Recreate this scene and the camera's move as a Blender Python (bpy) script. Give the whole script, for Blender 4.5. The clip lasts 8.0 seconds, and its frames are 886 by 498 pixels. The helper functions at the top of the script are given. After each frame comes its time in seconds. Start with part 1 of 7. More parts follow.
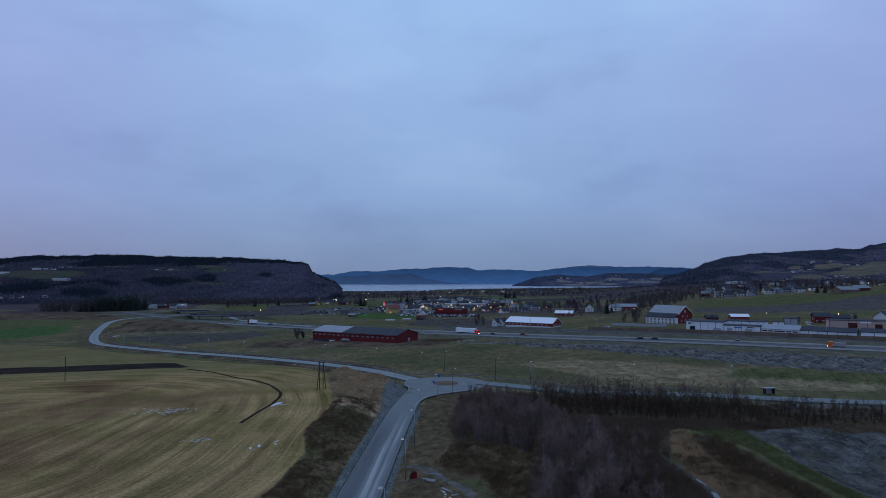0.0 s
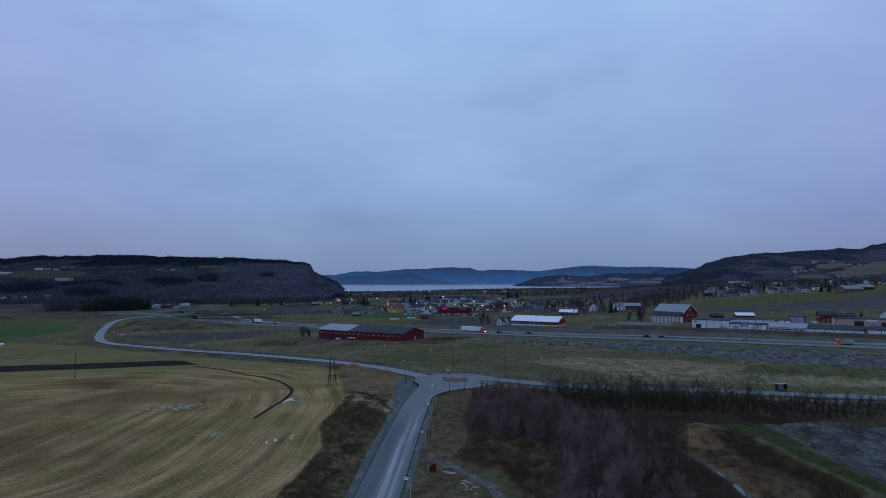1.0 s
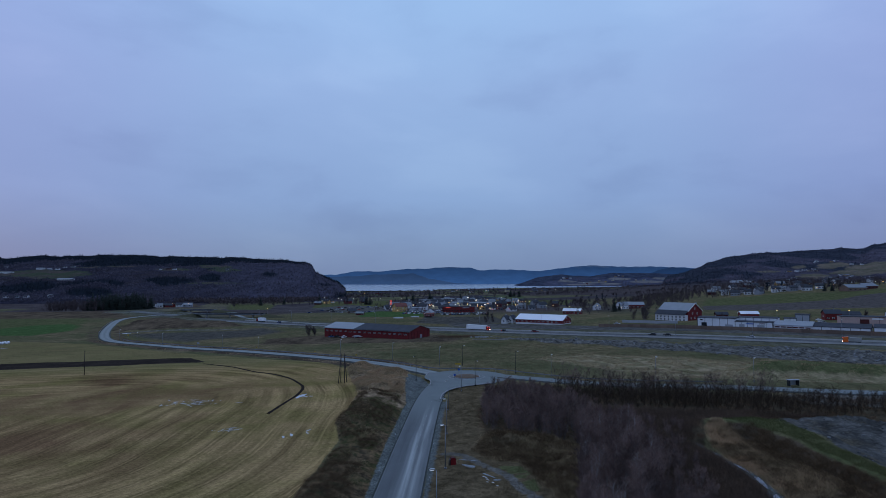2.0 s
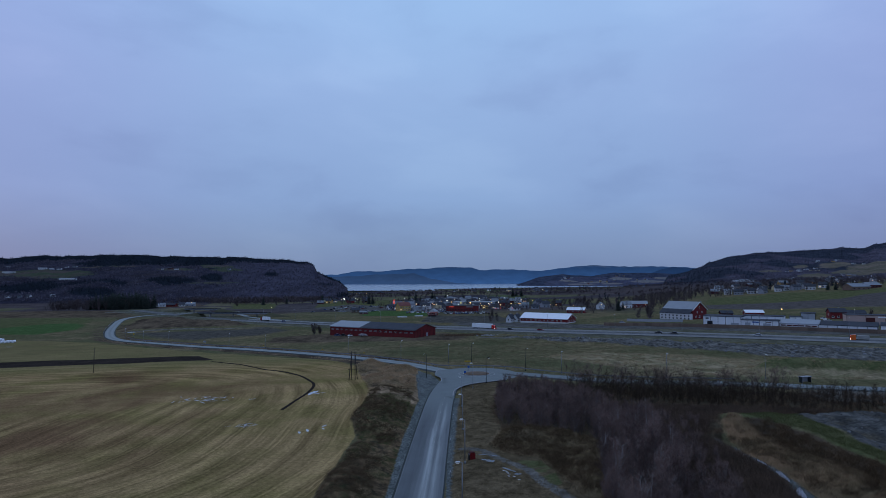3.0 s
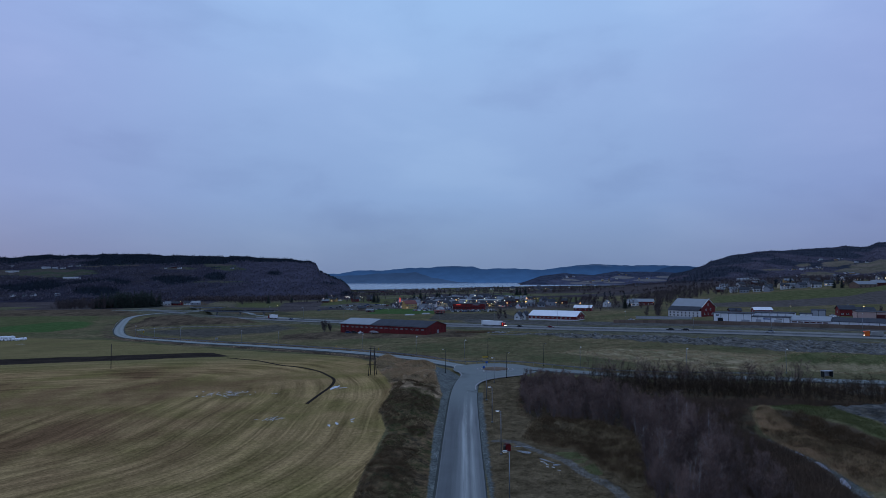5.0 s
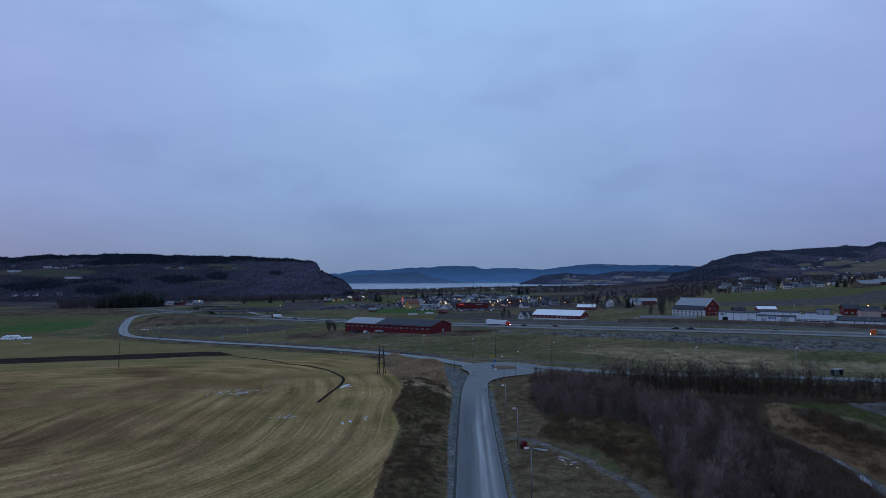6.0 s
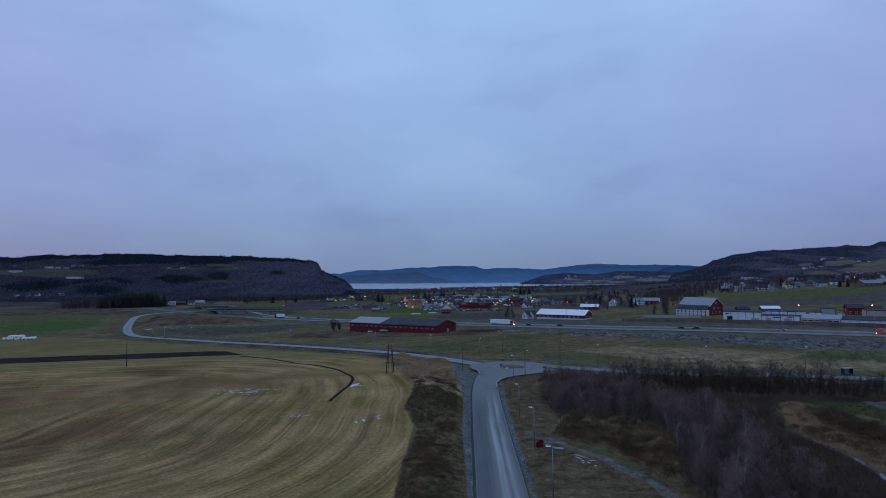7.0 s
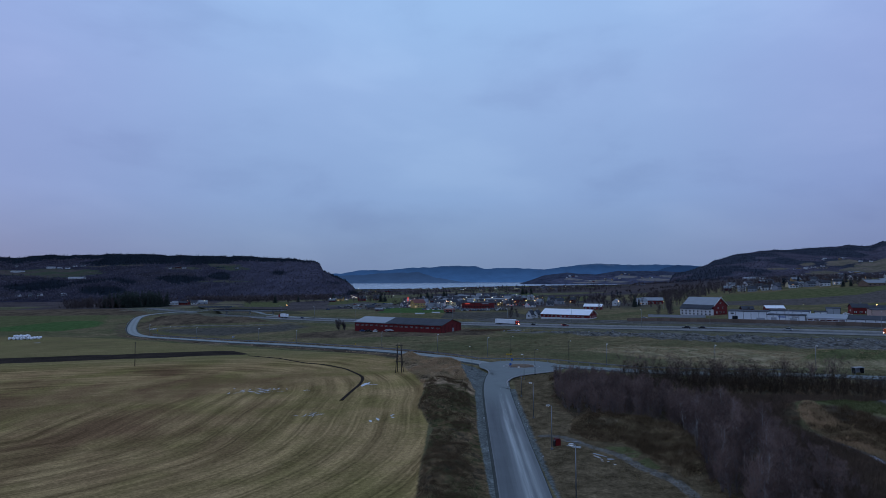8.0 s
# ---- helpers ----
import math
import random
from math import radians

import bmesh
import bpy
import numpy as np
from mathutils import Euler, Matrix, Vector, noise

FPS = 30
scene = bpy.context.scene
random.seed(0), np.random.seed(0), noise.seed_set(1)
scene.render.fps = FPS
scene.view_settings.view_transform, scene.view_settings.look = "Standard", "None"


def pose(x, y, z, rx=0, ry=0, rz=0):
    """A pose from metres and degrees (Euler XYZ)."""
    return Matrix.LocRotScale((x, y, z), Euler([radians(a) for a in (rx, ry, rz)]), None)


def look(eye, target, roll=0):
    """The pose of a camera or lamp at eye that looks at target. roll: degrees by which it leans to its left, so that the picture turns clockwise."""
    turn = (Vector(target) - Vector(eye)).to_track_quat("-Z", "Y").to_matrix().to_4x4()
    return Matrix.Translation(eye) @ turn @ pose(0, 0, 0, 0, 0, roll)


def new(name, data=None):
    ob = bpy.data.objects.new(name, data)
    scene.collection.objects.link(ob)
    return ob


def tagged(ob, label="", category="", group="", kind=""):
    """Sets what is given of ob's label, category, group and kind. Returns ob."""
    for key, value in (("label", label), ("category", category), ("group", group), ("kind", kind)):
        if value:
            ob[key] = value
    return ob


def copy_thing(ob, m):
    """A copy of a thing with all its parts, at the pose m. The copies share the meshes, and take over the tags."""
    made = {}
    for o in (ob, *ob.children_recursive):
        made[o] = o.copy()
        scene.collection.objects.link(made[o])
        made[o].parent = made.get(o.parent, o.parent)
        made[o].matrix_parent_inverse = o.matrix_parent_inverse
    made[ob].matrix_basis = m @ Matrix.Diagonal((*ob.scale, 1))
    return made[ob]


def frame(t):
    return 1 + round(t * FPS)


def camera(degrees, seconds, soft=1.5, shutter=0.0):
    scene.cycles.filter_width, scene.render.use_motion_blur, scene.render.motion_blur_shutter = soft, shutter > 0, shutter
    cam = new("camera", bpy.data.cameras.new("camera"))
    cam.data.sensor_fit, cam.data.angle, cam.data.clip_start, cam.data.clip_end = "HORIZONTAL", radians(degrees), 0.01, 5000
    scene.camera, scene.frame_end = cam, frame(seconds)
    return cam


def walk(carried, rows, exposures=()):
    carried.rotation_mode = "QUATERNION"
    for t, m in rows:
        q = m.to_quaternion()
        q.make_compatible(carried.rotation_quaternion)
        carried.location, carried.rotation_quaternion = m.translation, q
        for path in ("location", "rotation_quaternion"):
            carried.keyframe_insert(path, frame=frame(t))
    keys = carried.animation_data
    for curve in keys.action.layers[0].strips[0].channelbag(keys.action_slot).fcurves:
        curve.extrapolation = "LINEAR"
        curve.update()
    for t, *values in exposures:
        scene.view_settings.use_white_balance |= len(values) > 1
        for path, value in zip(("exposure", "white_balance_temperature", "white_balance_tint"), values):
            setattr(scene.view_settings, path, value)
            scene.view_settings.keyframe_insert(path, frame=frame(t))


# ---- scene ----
cam = camera(72.6, 8.0, soft=0.4)
PATH = [
    (0, (0.891, -0.071, 34.833), (0.8872, 1.9272, 34.9316), -0.05),
    (0.5, (-0.657, -0.057, 34.180), (-0.6622, 1.9405, 34.2795), -0.06),
    (1, (-2.254, -0.044, 33.563), (-2.2609, 1.9541, 33.6629), -0.08),
    (1.5, (-3.875, -0.029, 32.987), (-3.8825, 1.9682, 33.0868), -0.09),
    (3, (-8.675, 0.014, 31.533), (-8.6852, 2.0118, 31.6329), -0.13),
    (3.5, (-10.209, 0.029, 31.146), (-10.2197, 2.0268, 31.2451), -0.14),
    (4, (-11.697, 0.045, 30.807), (-11.7088, 2.0419, 30.9056), -0.16),
    (4.5, (-13.139, 0.060, 30.515), (-13.1515, 2.0571, 30.6129), -0.17),
    (6, (-17.239, 0.105, 29.886), (-17.2540, 2.1028, 29.9825), -0.20),
    (6.5, (-18.570, 0.120, 29.742), (-18.5851, 2.1179, 29.8388), -0.21),
    (7, (-19.912, 0.135, 29.621), (-19.9281, 2.1328, 29.7175), -0.23),
    (7.5, (-21.290, 0.150, 29.514), (-21.3072, 2.1476, 29.6105), -0.24),
    (8, (-22.733, 0.164, 29.412), (-22.7510, 2.1622, 29.5086), -0.25),
]
walk(cam, [(t, look(eye, target, roll)) for t, eye, target, roll in PATH])

# ---- sky and light: an even overcast at dusk ----
world = bpy.data.worlds.new("world")
scene.world = world
world.use_nodes = True
wn, wl = world.node_tree.nodes, world.node_tree.links
wn.clear()


def wnode(kind, **sets):
    n = wn.new(kind)
    for k, v in sets.items():
        n.inputs[k].default_value = v
    return n


def ramp_node(tree_nodes, stops, mode="EASE"):
    n = tree_nodes.new("ShaderNodeValToRGB")
    n.color_ramp.interpolation = mode
    els = n.color_ramp.elements
    while len(els) < len(stops):
        els.new(0.5)
    for e, (p, c) in zip(els, stops):
        e.position, e.color = p, (*c, 1) if len(c) == 3 else c
    return n


SUN_EL, SUN_AZ = radians(4.0), radians(-60)
coord = wn.new("ShaderNodeTexCoord")
split = wn.new("ShaderNodeSeparateXYZ")
wl.new(coord.outputs["Generated"], split.inputs[0])
grad = ramp_node(wn, [(0.0, (0.168, 0.240, 0.415)), (0.05, (0.198, 0.288, 0.490)), (0.13, (0.245, 0.370, 0.640)),
                      (0.30, (0.298, 0.440, 0.745)), (0.45, (0.325, 0.505, 0.835)), (1.0, (0.30, 0.45, 0.74))], "LINEAR")
wl.new(split.outputs["Z"], grad.inputs[0])
# cloud layer: soft streaks that lie flat
stretch = wn.new("ShaderNodeMapping")
stretch.inputs["Scale"].default_value = (1.0, 1.0, 2.6)
wl.new(coord.outputs["Generated"], stretch.inputs["Vector"])
cloud = wnode("ShaderNodeTexNoise", Scale=3.2, Detail=6.0, Roughness=0.5, Distortion=0.15)
wl.new(stretch.outputs[0], cloud.inputs["Vector"])
cloud_tone = ramp_node(wn, [(0.30, (0.88, 0.88, 0.91)), (0.5, (1.0, 1.0, 1.0)), (0.72, (1.10, 1.08, 1.05))])
wl.new(cloud.outputs["Fac"], cloud_tone.inputs[0])
mul = wn.new("ShaderNodeMix")
mul.data_type, mul.blend_type = "RGBA", "MULTIPLY"
mul.inputs["Factor"].default_value = 1.0
wl.new(grad.outputs[0], mul.inputs["A"])
wl.new(cloud_tone.outputs[0], mul.inputs["B"])
# thinner, violet cloud away from the opening in the north
side = wn.new("ShaderNodeMath")
side.operation = "ABSOLUTE"
wl.new(split.outputs["X"], side.inputs[0])
side_tone = ramp_node(wn, [(0.0, (1.02, 1.04, 1.02)), (0.25, (1.0, 1.0, 1.0)), (0.62, (0.98, 0.88, 0.95))])
wl.new(side.outputs[0], side_tone.inputs[0])
mul2 = wn.new("ShaderNodeMix")
mul2.data_type, mul2.blend_type = "RGBA", "MULTIPLY"
mul2.inputs["Factor"].default_value = 1.0
wl.new(mul.outputs["Result"], mul2.inputs["A"])
wl.new(side_tone.outputs[0], mul2.inputs["B"])
sky = wn.new("ShaderNodeTexSky")
sky.sky_type, sky.sun_disc = "NISHITA", False
sky.sun_elevation, sky.sun_rotation = SUN_EL, SUN_AZ
bg_sky, bg_cloud, add = wnode("ShaderNodeBackground", Strength=0.004), wnode("ShaderNodeBackground", Strength=1.0), wn.new("ShaderNodeAddShader")
wl.new(sky.outputs[0], bg_sky.inputs["Color"])
wl.new(mul2.outputs["Result"], bg_cloud.inputs["Color"])
wl.new(bg_sky.outputs[0], add.inputs[0])
wl.new(bg_cloud.outputs[0], add.inputs[1])
wl.new(add.outputs[0], wn.new("ShaderNodeOutputWorld").inputs["Surface"])

sun = new("sun", bpy.data.lights.new("sun", "SUN"))
sun.data.energy, sun.data.angle, sun.data.color = 0.12, radians(40), (1.0, 0.93, 0.88)
sun.matrix_world = look((0, 0, 300), (math.sin(-SUN_AZ) * 100, -math.cos(SUN_AZ) * 100, 300 - 100))


# ---- materials ----
class Tree:
    """Short words for building one node material."""

    def __init__(self, name):
        self.mat = bpy.data.materials.new(name)
        self.mat.use_nodes = True
        self.n, self.l = self.mat.node_tree.nodes, self.mat.node_tree.links
        self.n.clear()
        self.out = self.n.new("ShaderNodeOutputMaterial")
        self.bsdf = self.n.new("ShaderNodeBsdfPrincipled")
        self.l.new(self.bsdf.outputs[0], self.out.inputs["Surface"])
        self.where = self.n.new("ShaderNodeTexCoord").outputs["Object"]

    def put(self, socket, value):
        if isinstance(value, bpy.types.NodeSocket):
            self.l.new(value, socket)
        else:
            socket.default_value = (*value, 1) if isinstance(value, tuple) and len(value) == 3 and socket.type == "RGBA" else value

    def noise(self, scale, detail=4.0, rough=0.55, where=None, stretch=None, distort=0.0):
        src = where or self.where
        if stretch:
            m = self.n.new("ShaderNodeMapping")
            m.inputs["Scale"].default_value = stretch
            self.l.new(src, m.inputs["Vector"])
            src = m.outputs[0]
        t = self.n.new("ShaderNodeTexNoise")
        t.inputs["Scale"].default_value, t.inputs["Detail"].default_value = scale, detail
        t.inputs["Roughness"].default_value, t.inputs["Distortion"].default_value = rough, distort
        self.l.new(src, t.inputs["Vector"])
        return t.outputs["Fac"]

    def cells(self, scale, what="Color", where=None):
        t = self.n.new("ShaderNodeTexVoronoi")
        t.inputs["Scale"].default_value = scale
        self.l.new(where or self.where, t.inputs["Vector"])
        return t.outputs[what]

    def math(self, op, a, b=0.0, c=0.0):
        m = self.n.new("ShaderNodeMath")
        m.operation = op
        for i, v in enumerate((a, b, c)):
            self.put(m.inputs[i], v)
        return m.outputs[0]

    def ramp(self, fac, stops, mode="LINEAR"):
        r = ramp_node(self.n, stops, mode)
        self.l.new(fac, r.inputs[0])
        return r.outputs[0]

    def mix(self, fac, a, b, mode="MIX"):
        m = self.n.new("ShaderNodeMix")
        m.data_type, m.blend_type = "RGBA", mode
        self.put(m.inputs["Factor"], fac)
        self.put(m.inputs["A"], a)
        self.put(m.inputs["B"], b)
        return m.outputs["Result"]

    def attr(self, name):
        a = self.n.new("ShaderNodeAttribute")
        a.attribute_name = name
        return a.outputs["Fac"]

    def rand(self):
        return self.n.new("ShaderNodeObjectInfo").outputs["Random"]

    def island(self):
        return self.n.new("ShaderNodeNewGeometry").outputs["Random Per Island"]

    def bump(self, height, strength=0.4, distance=0.05):
        b = self.n.new("ShaderNodeBump")
        b.inputs["Strength"].default_value, b.inputs["Distance"].default_value = strength, distance
        self.l.new(height, b.inputs["Height"])
        self.l.new(b.outputs[0], self.bsdf.inputs["Normal"])

    def done(self, colour, rough=0.8, metal=0.0, spec=0.3):
        self.put(self.bsdf.inputs["Base Color"], colour)
        self.put(self.bsdf.inputs["Roughness"], rough)
        self.put(self.bsdf.inputs["Metallic"], metal)
        self.put(self.bsdf.inputs["Specular IOR Level"], spec)
        return self.mat


def shade(c, k):
    return tuple(min(1.0, v * k) for v in c)


def surface(name, colour, rough=0.8, big=0.6, small=12.0, vary=0.25, metal=0.0, spec=0.3, relief=0.3, by="", amount=0.2):
    """A material with broad stains and fine grain; by: 'rand' or 'island' varies it from piece to piece."""
    t = Tree(name)
    c = t.mix(t.ramp(t.noise(big, 3.0), [(0.3, (0, 0, 0)), (0.7, (1, 1, 1))]), shade(colour, 1 - vary), shade(colour, 1 + vary))
    c = t.mix(0.5, c, t.mix(t.noise(small, 5.0), shade(colour, 1 - vary), shade(colour, 1 + vary)))
    if by:
        r = t.rand() if by == "rand" else t.island()
        c = t.mix(1.0, c, t.ramp(r, [(0.0, (1 - amount,) * 3), (1.0, (1 + amount,) * 3)]), "MULTIPLY")
    if relief:
        t.bump(t.noise(small * 2, 4.0), relief, 0.02)
    return t.done(c, rough, metal, spec)


def glow(name, colour, strength):
    t = Tree(name)
    t.bsdf.inputs["Emission Color"].default_value = (*colour, 1)
    t.bsdf.inputs["Emission Strength"].default_value = strength
    return t.done(colour, 0.4)


M = {
    "red_wood": surface("red_painted_wood", (0.135, 0.011, 0.012), 0.7, 0.3, 6, 0.25),
    "red_dark": surface("faded_red_wood", (0.065, 0.012, 0.012), 0.75, 0.3, 6, 0.25),
    "white_wood": surface("white_painted_wood", (0.56, 0.57, 0.59), 0.6, 0.3, 6, 0.10),
    "cream_wood": surface("cream_painted_wood", (0.55, 0.47, 0.30), 0.6, 0.3, 6, 0.10),
    "pink_wood": surface("pale_pink_render", (0.42, 0.30, 0.27), 0.7, 0.3, 6, 0.12),
    "grey_wood": surface("grey_painted_wood", (0.24, 0.26, 0.29), 0.6, 0.3, 6, 0.15),
    "yellow_wood": surface("ochre_painted_wood", (0.42, 0.27, 0.09), 0.6, 0.3, 6, 0.12),
    "brown_wood": surface("brown_stained_wood", (0.155, 0.108, 0.082), 0.8, 0.4, 5, 0.3, by="rand"),
    "pole_wood": surface("tarred_pole_wood", (0.035, 0.028, 0.025), 0.85, 1.0, 9, 0.35),
    "roof_dark": surface("dark_roof_sheet", (0.050, 0.055, 0.066), 0.8, 0.25, 4, 0.3, spec=0.12),
    "roof_grey": surface("grey_slate_roof", (0.17, 0.19, 0.21), 0.5, 0.25, 4, 0.2),
    "roof_light": surface("pale_metal_roof", (0.235, 0.255, 0.28), 0.45, 0.2, 4, 0.14),
    "roof_white": surface("white_metal_roof", (0.75, 0.77, 0.80), 0.4, 0.2, 4, 0.08),
    "roof_red": surface("brick_red_roof_tile", (0.16, 0.05, 0.04), 0.7, 0.25, 4, 0.25),
    "panel_white": surface("white_wall_panel", (0.66, 0.68, 0.71), 0.5, 0.3, 5, 0.08, by="rand", amount=0.06),
    "panel_grey": surface("grey_wall_panel", (0.30, 0.32, 0.35), 0.5, 0.3, 5, 0.12),
    "concrete": surface("weathered_concrete", (0.28, 0.28, 0.27), 0.85, 0.5, 8, 0.2),
    "steel": surface("galvanised_steel", (0.22, 0.235, 0.25), 0.45, 1.0, 20, 0.12, metal=0.7),
    "dark_steel": surface("dark_coated_steel", (0.012, 0.013, 0.015), 0.6, 1.0, 20, 0.2),
    "kerb": surface("pale_granite_kerb", (0.27, 0.27, 0.27), 0.8, 0.8, 12, 0.15),
    "glass": surface("dark_window_glass", (0.02, 0.025, 0.03), 0.12, 0.5, 3, 0.2, spec=0.6, relief=0),
    "rubber": surface("black_rubber", (0.012, 0.012, 0.012), 0.85, 1, 20, 0.2),
    "lit": glow("lit_window", (1.0, 0.62, 0.28), 0.7),
    "lamp_warm": glow("warm_street_lamp", (1.0, 0.50, 0.16), 9.0),
    "lamp_white": glow("white_street_lamp", (1.0, 0.86, 0.66), 9.0),
    "lamp_cool": glow("cool_lamp_head", (0.9, 0.95, 1.0), 0.4),
    "tail": glow("red_tail_light", (1.0, 0.06, 0.05), 3.0),
    "sign_red": glow("lit_red_sign", (1.0, 0.10, 0.06), 0.5),
    "sign_yellow": glow("lit_yellow_sign", (1.0, 0.75, 0.2), 1.2),
    "blue": surface("blue_sign_sheet", (0.02, 0.09, 0.32), 0.4, 1, 10, 0.1),
    "yellow": surface("yellow_sign_sheet", (0.40, 0.27, 0.03), 0.4, 1, 10, 0.1),
    "white": surface("white_paint", (0.72, 0.73, 0.74), 0.5, 1, 10, 0.08),
    "plastic_white": surface("white_bale_film", (0.78, 0.80, 0.82), 0.35, 2, 10, 0.08),
    "red_paint": surface("red_gloss_paint", (0.15, 0.010, 0.012), 0.35, 1, 12, 0.15),
    "orange_paint": surface("orange_gloss_paint", (0.62, 0.12, 0.02), 0.35, 1, 12, 0.12),
    "silver": surface("silver_car_paint", (0.40, 0.42, 0.44), 0.3, 1, 12, 0.1, metal=0.4),
    "black_paint": surface("black_car_paint", (0.015, 0.016, 0.018), 0.3, 1, 12, 0.1),
    "blue_paint": surface("blue_car_paint", (0.02, 0.05, 0.14), 0.3, 1, 12, 0.1),
}


# ---- lie of the land ----
def sstep(a, b, v):
    t = np.clip((v - a) / (b - a), 0.0, 1.0)
    return t * t * (3 - 2 * t)


def base_height(x, y):
    """The lie of the land: a plain that falls gently towards the fjord, rising to the farm slope in the east."""
    x, y = np.asarray(x, float), np.asarray(y, float)
    xs = 400.0 * np.tanh(x / 400.0)
    ys = np.where(y < 430, y, 430 + 60 * (1 - np.exp(-np.maximum(y - 430, 0) / 60)))
    z = 0.016 * xs - 0.0118 * (ys - 185.0)
    z = z - 2.0 * np.exp(-((x + 236) ** 2 + (y - 403) ** 2) / 70.0 ** 2)
    z = z + 24.0 * sstep(170, 620, x) * sstep(400, 760, y) * (1 - sstep(1150, 1900, y))
    z = z + 1.6 * np.exp(-((x - 165) ** 2 + (y - 400) ** 2) / 60.0 ** 2)
    return z - 16.0 * sstep(2150, 2700, y - 0.1 * x)


def lattice(i, j, seed):
    h = np.sin(i * 127.1 + j * 311.7 + seed * 74.7) * 43758.5453
    return h - np.floor(h)


def vnoise(x, y, scale, seed=0):
    """Smooth value noise from 0 to 1; scale in metres."""
    x, y = np.asarray(x, float) / scale, np.asarray(y, float) / scale
    i, j = np.floor(x), np.floor(y)
    u, v = x - i, y - j
    u, v = u * u * (3 - 2 * u), v * v * (3 - 2 * v)
    a, b = lattice(i, j, seed), lattice(i + 1, j, seed)
    c, d = lattice(i, j + 1, seed), lattice(i + 1, j + 1, seed)
    return (a * (1 - u) + b * u) * (1 - v) + (c * (1 - u) + d * u) * v


def inside(poly, x, y, soft):
    """1 well inside the polygon, 0 well outside, with an edge about soft metres wide."""
    x, y = np.asarray(x, float), np.asarray(y, float)
    d, into = np.full(x.shape, 1e9), np.zeros(x.shape, bool)
    for (ax, ay), (bx, by) in zip(poly, poly[1:] + poly[:1]):
        ex, ey = bx - ax, by - ay
        k = np.clip(((x - ax) * ex + (y - ay) * ey) / (ex * ex + ey * ey), 0, 1)
        d = np.minimum(d, np.hypot(x - ax - k * ex, y - ay - k * ey))
        with np.errstate(divide="ignore", invalid="ignore"):
            into ^= ((ay > y) != (by > y)) & (x < ex * (y - ay) / (ey if ey else 1e-9) + ax)
    return sstep(-soft / 2, soft / 2, np.where(into, d, -d))


def along(poly, x, y):
    """Distance to an open line."""
    d = np.full(np.shape(x), 1e9)
    for (ax, ay), (bx, by) in zip(poly, poly[1:]):
        ex, ey = bx - ax, by - ay
        k = np.clip(((x - ax) * ex + (y - ay) * ey) / (ex * ex + ey * ey), 0, 1)
        d = np.minimum(d, np.hypot(x - ax - k * ex, y - ay - k * ey))
    return d


def beside(poly, x, y):
    """Distance to an open line and how far along it the nearest point lies."""
    d, s, run = np.full(np.shape(x), 1e9), np.zeros(np.shape(x)), 0.0
    for (ax, ay), (bx, by) in zip(poly, poly[1:]):
        ex, ey = bx - ax, by - ay
        ln = math.hypot(ex, ey)
        k = np.clip(((x - ax) * ex + (y - ay) * ey) / (ln * ln), 0, 1)
        q = np.hypot(x - ax - k * ex, y - ay - k * ey)
        s = np.where(q < d, run + k * ln, s)
        d = np.minimum(d, q)
        run += ln
    return d, s


def spline(points, step=2.0):
    """A smooth line through the points, sampled about every step metres."""
    p = [Vector(q).to_2d() for q in points]
    p = [p[0] * 2 - p[1]] + p + [p[-1] * 2 - p[-2]]
    out = []
    for a, b, c, d in zip(p, p[1:], p[2:], p[3:]):
        n = max(2, int((c - b).length / step))
        for k in range(n):
            t = k / n
            out.append(0.5 * ((2 * b) + (c - a) * t + (2 * a - 5 * b + 4 * c - d) * t * t + (3 * b - a - 3 * c + d) * t ** 3))
    out.append(p[-2])
    return [(q.x, q.y) for q in out]


# lines of the roads
ROAD = [(-17.5, -70), (-15.2, 20), (-12.9, 80), (-11.9, 114), (-10.2, 160), (-7.9, 184), (-5.4, 194)]
ARM_WEST = [(-7, 209), (-15, 221), (-27.3, 238), (-46.6, 257), (-73.4, 278), (-107.5, 301.4), (-146.7, 326), (-191.7, 364), (-230, 404), (-257, 446), (-288, 508),
            (-326, 590), (-340, 640), (-334, 682), (-300, 714), (-258, 730)]
ARM_EAST = [(11, 206), (22, 198), (38, 187), (53.3, 181), (76.4, 175.5), (96, 167.5), (117.3, 160.5), (160, 146), (240, 120), (400, 80)]
HIGHWAY = [(-420, 800), (-313, 680), (-254, 616), (-204, 570), (-138.5, 519), (-78, 476), (-17.9, 434.4), (21.2, 407), (58.3, 379), (101.3, 350), (150.9, 318),
           (200, 285), (290, 225), (420, 140)]
HUB = (1.4, 203.0)
DITCH = [(-106.3, 252.4), (-90, 240), (-76, 226), (-64, 214), (-57.6, 205.4), (-51.5, 194), (-49, 185), (-48.2, 175), (-48.8, 162), (-49.3, 149.9)]

# outlines of the kinds of ground
STUBBLE = [(-27, -70), (-27, 95), (-26.9, 122), (-30, 136), (-28.5, 167), (-30, 176), (-34, 190), (-38, 206), (-43, 230), (-54, 248), (-91, 269), (-142, 301), (-190, 338), (-225, 373),
           (-262, 390), (-320, 388), (-480, 330), (-480, -70)]
PLOUGH = [(-470, 205), (-192, 263.5), (-121, 274.8), (-107, 257.5), (-177, 243), (-470, 180)]
GREEN_W = [(-313, 429), (-300, 474), (-345, 570), (-385, 640), (-900, 640), (-900, 400)]
SOIL_W = [(-360, 640), (-318, 560), (-330, 640), (-440, 800), (-900, 760), (-900, 640)]
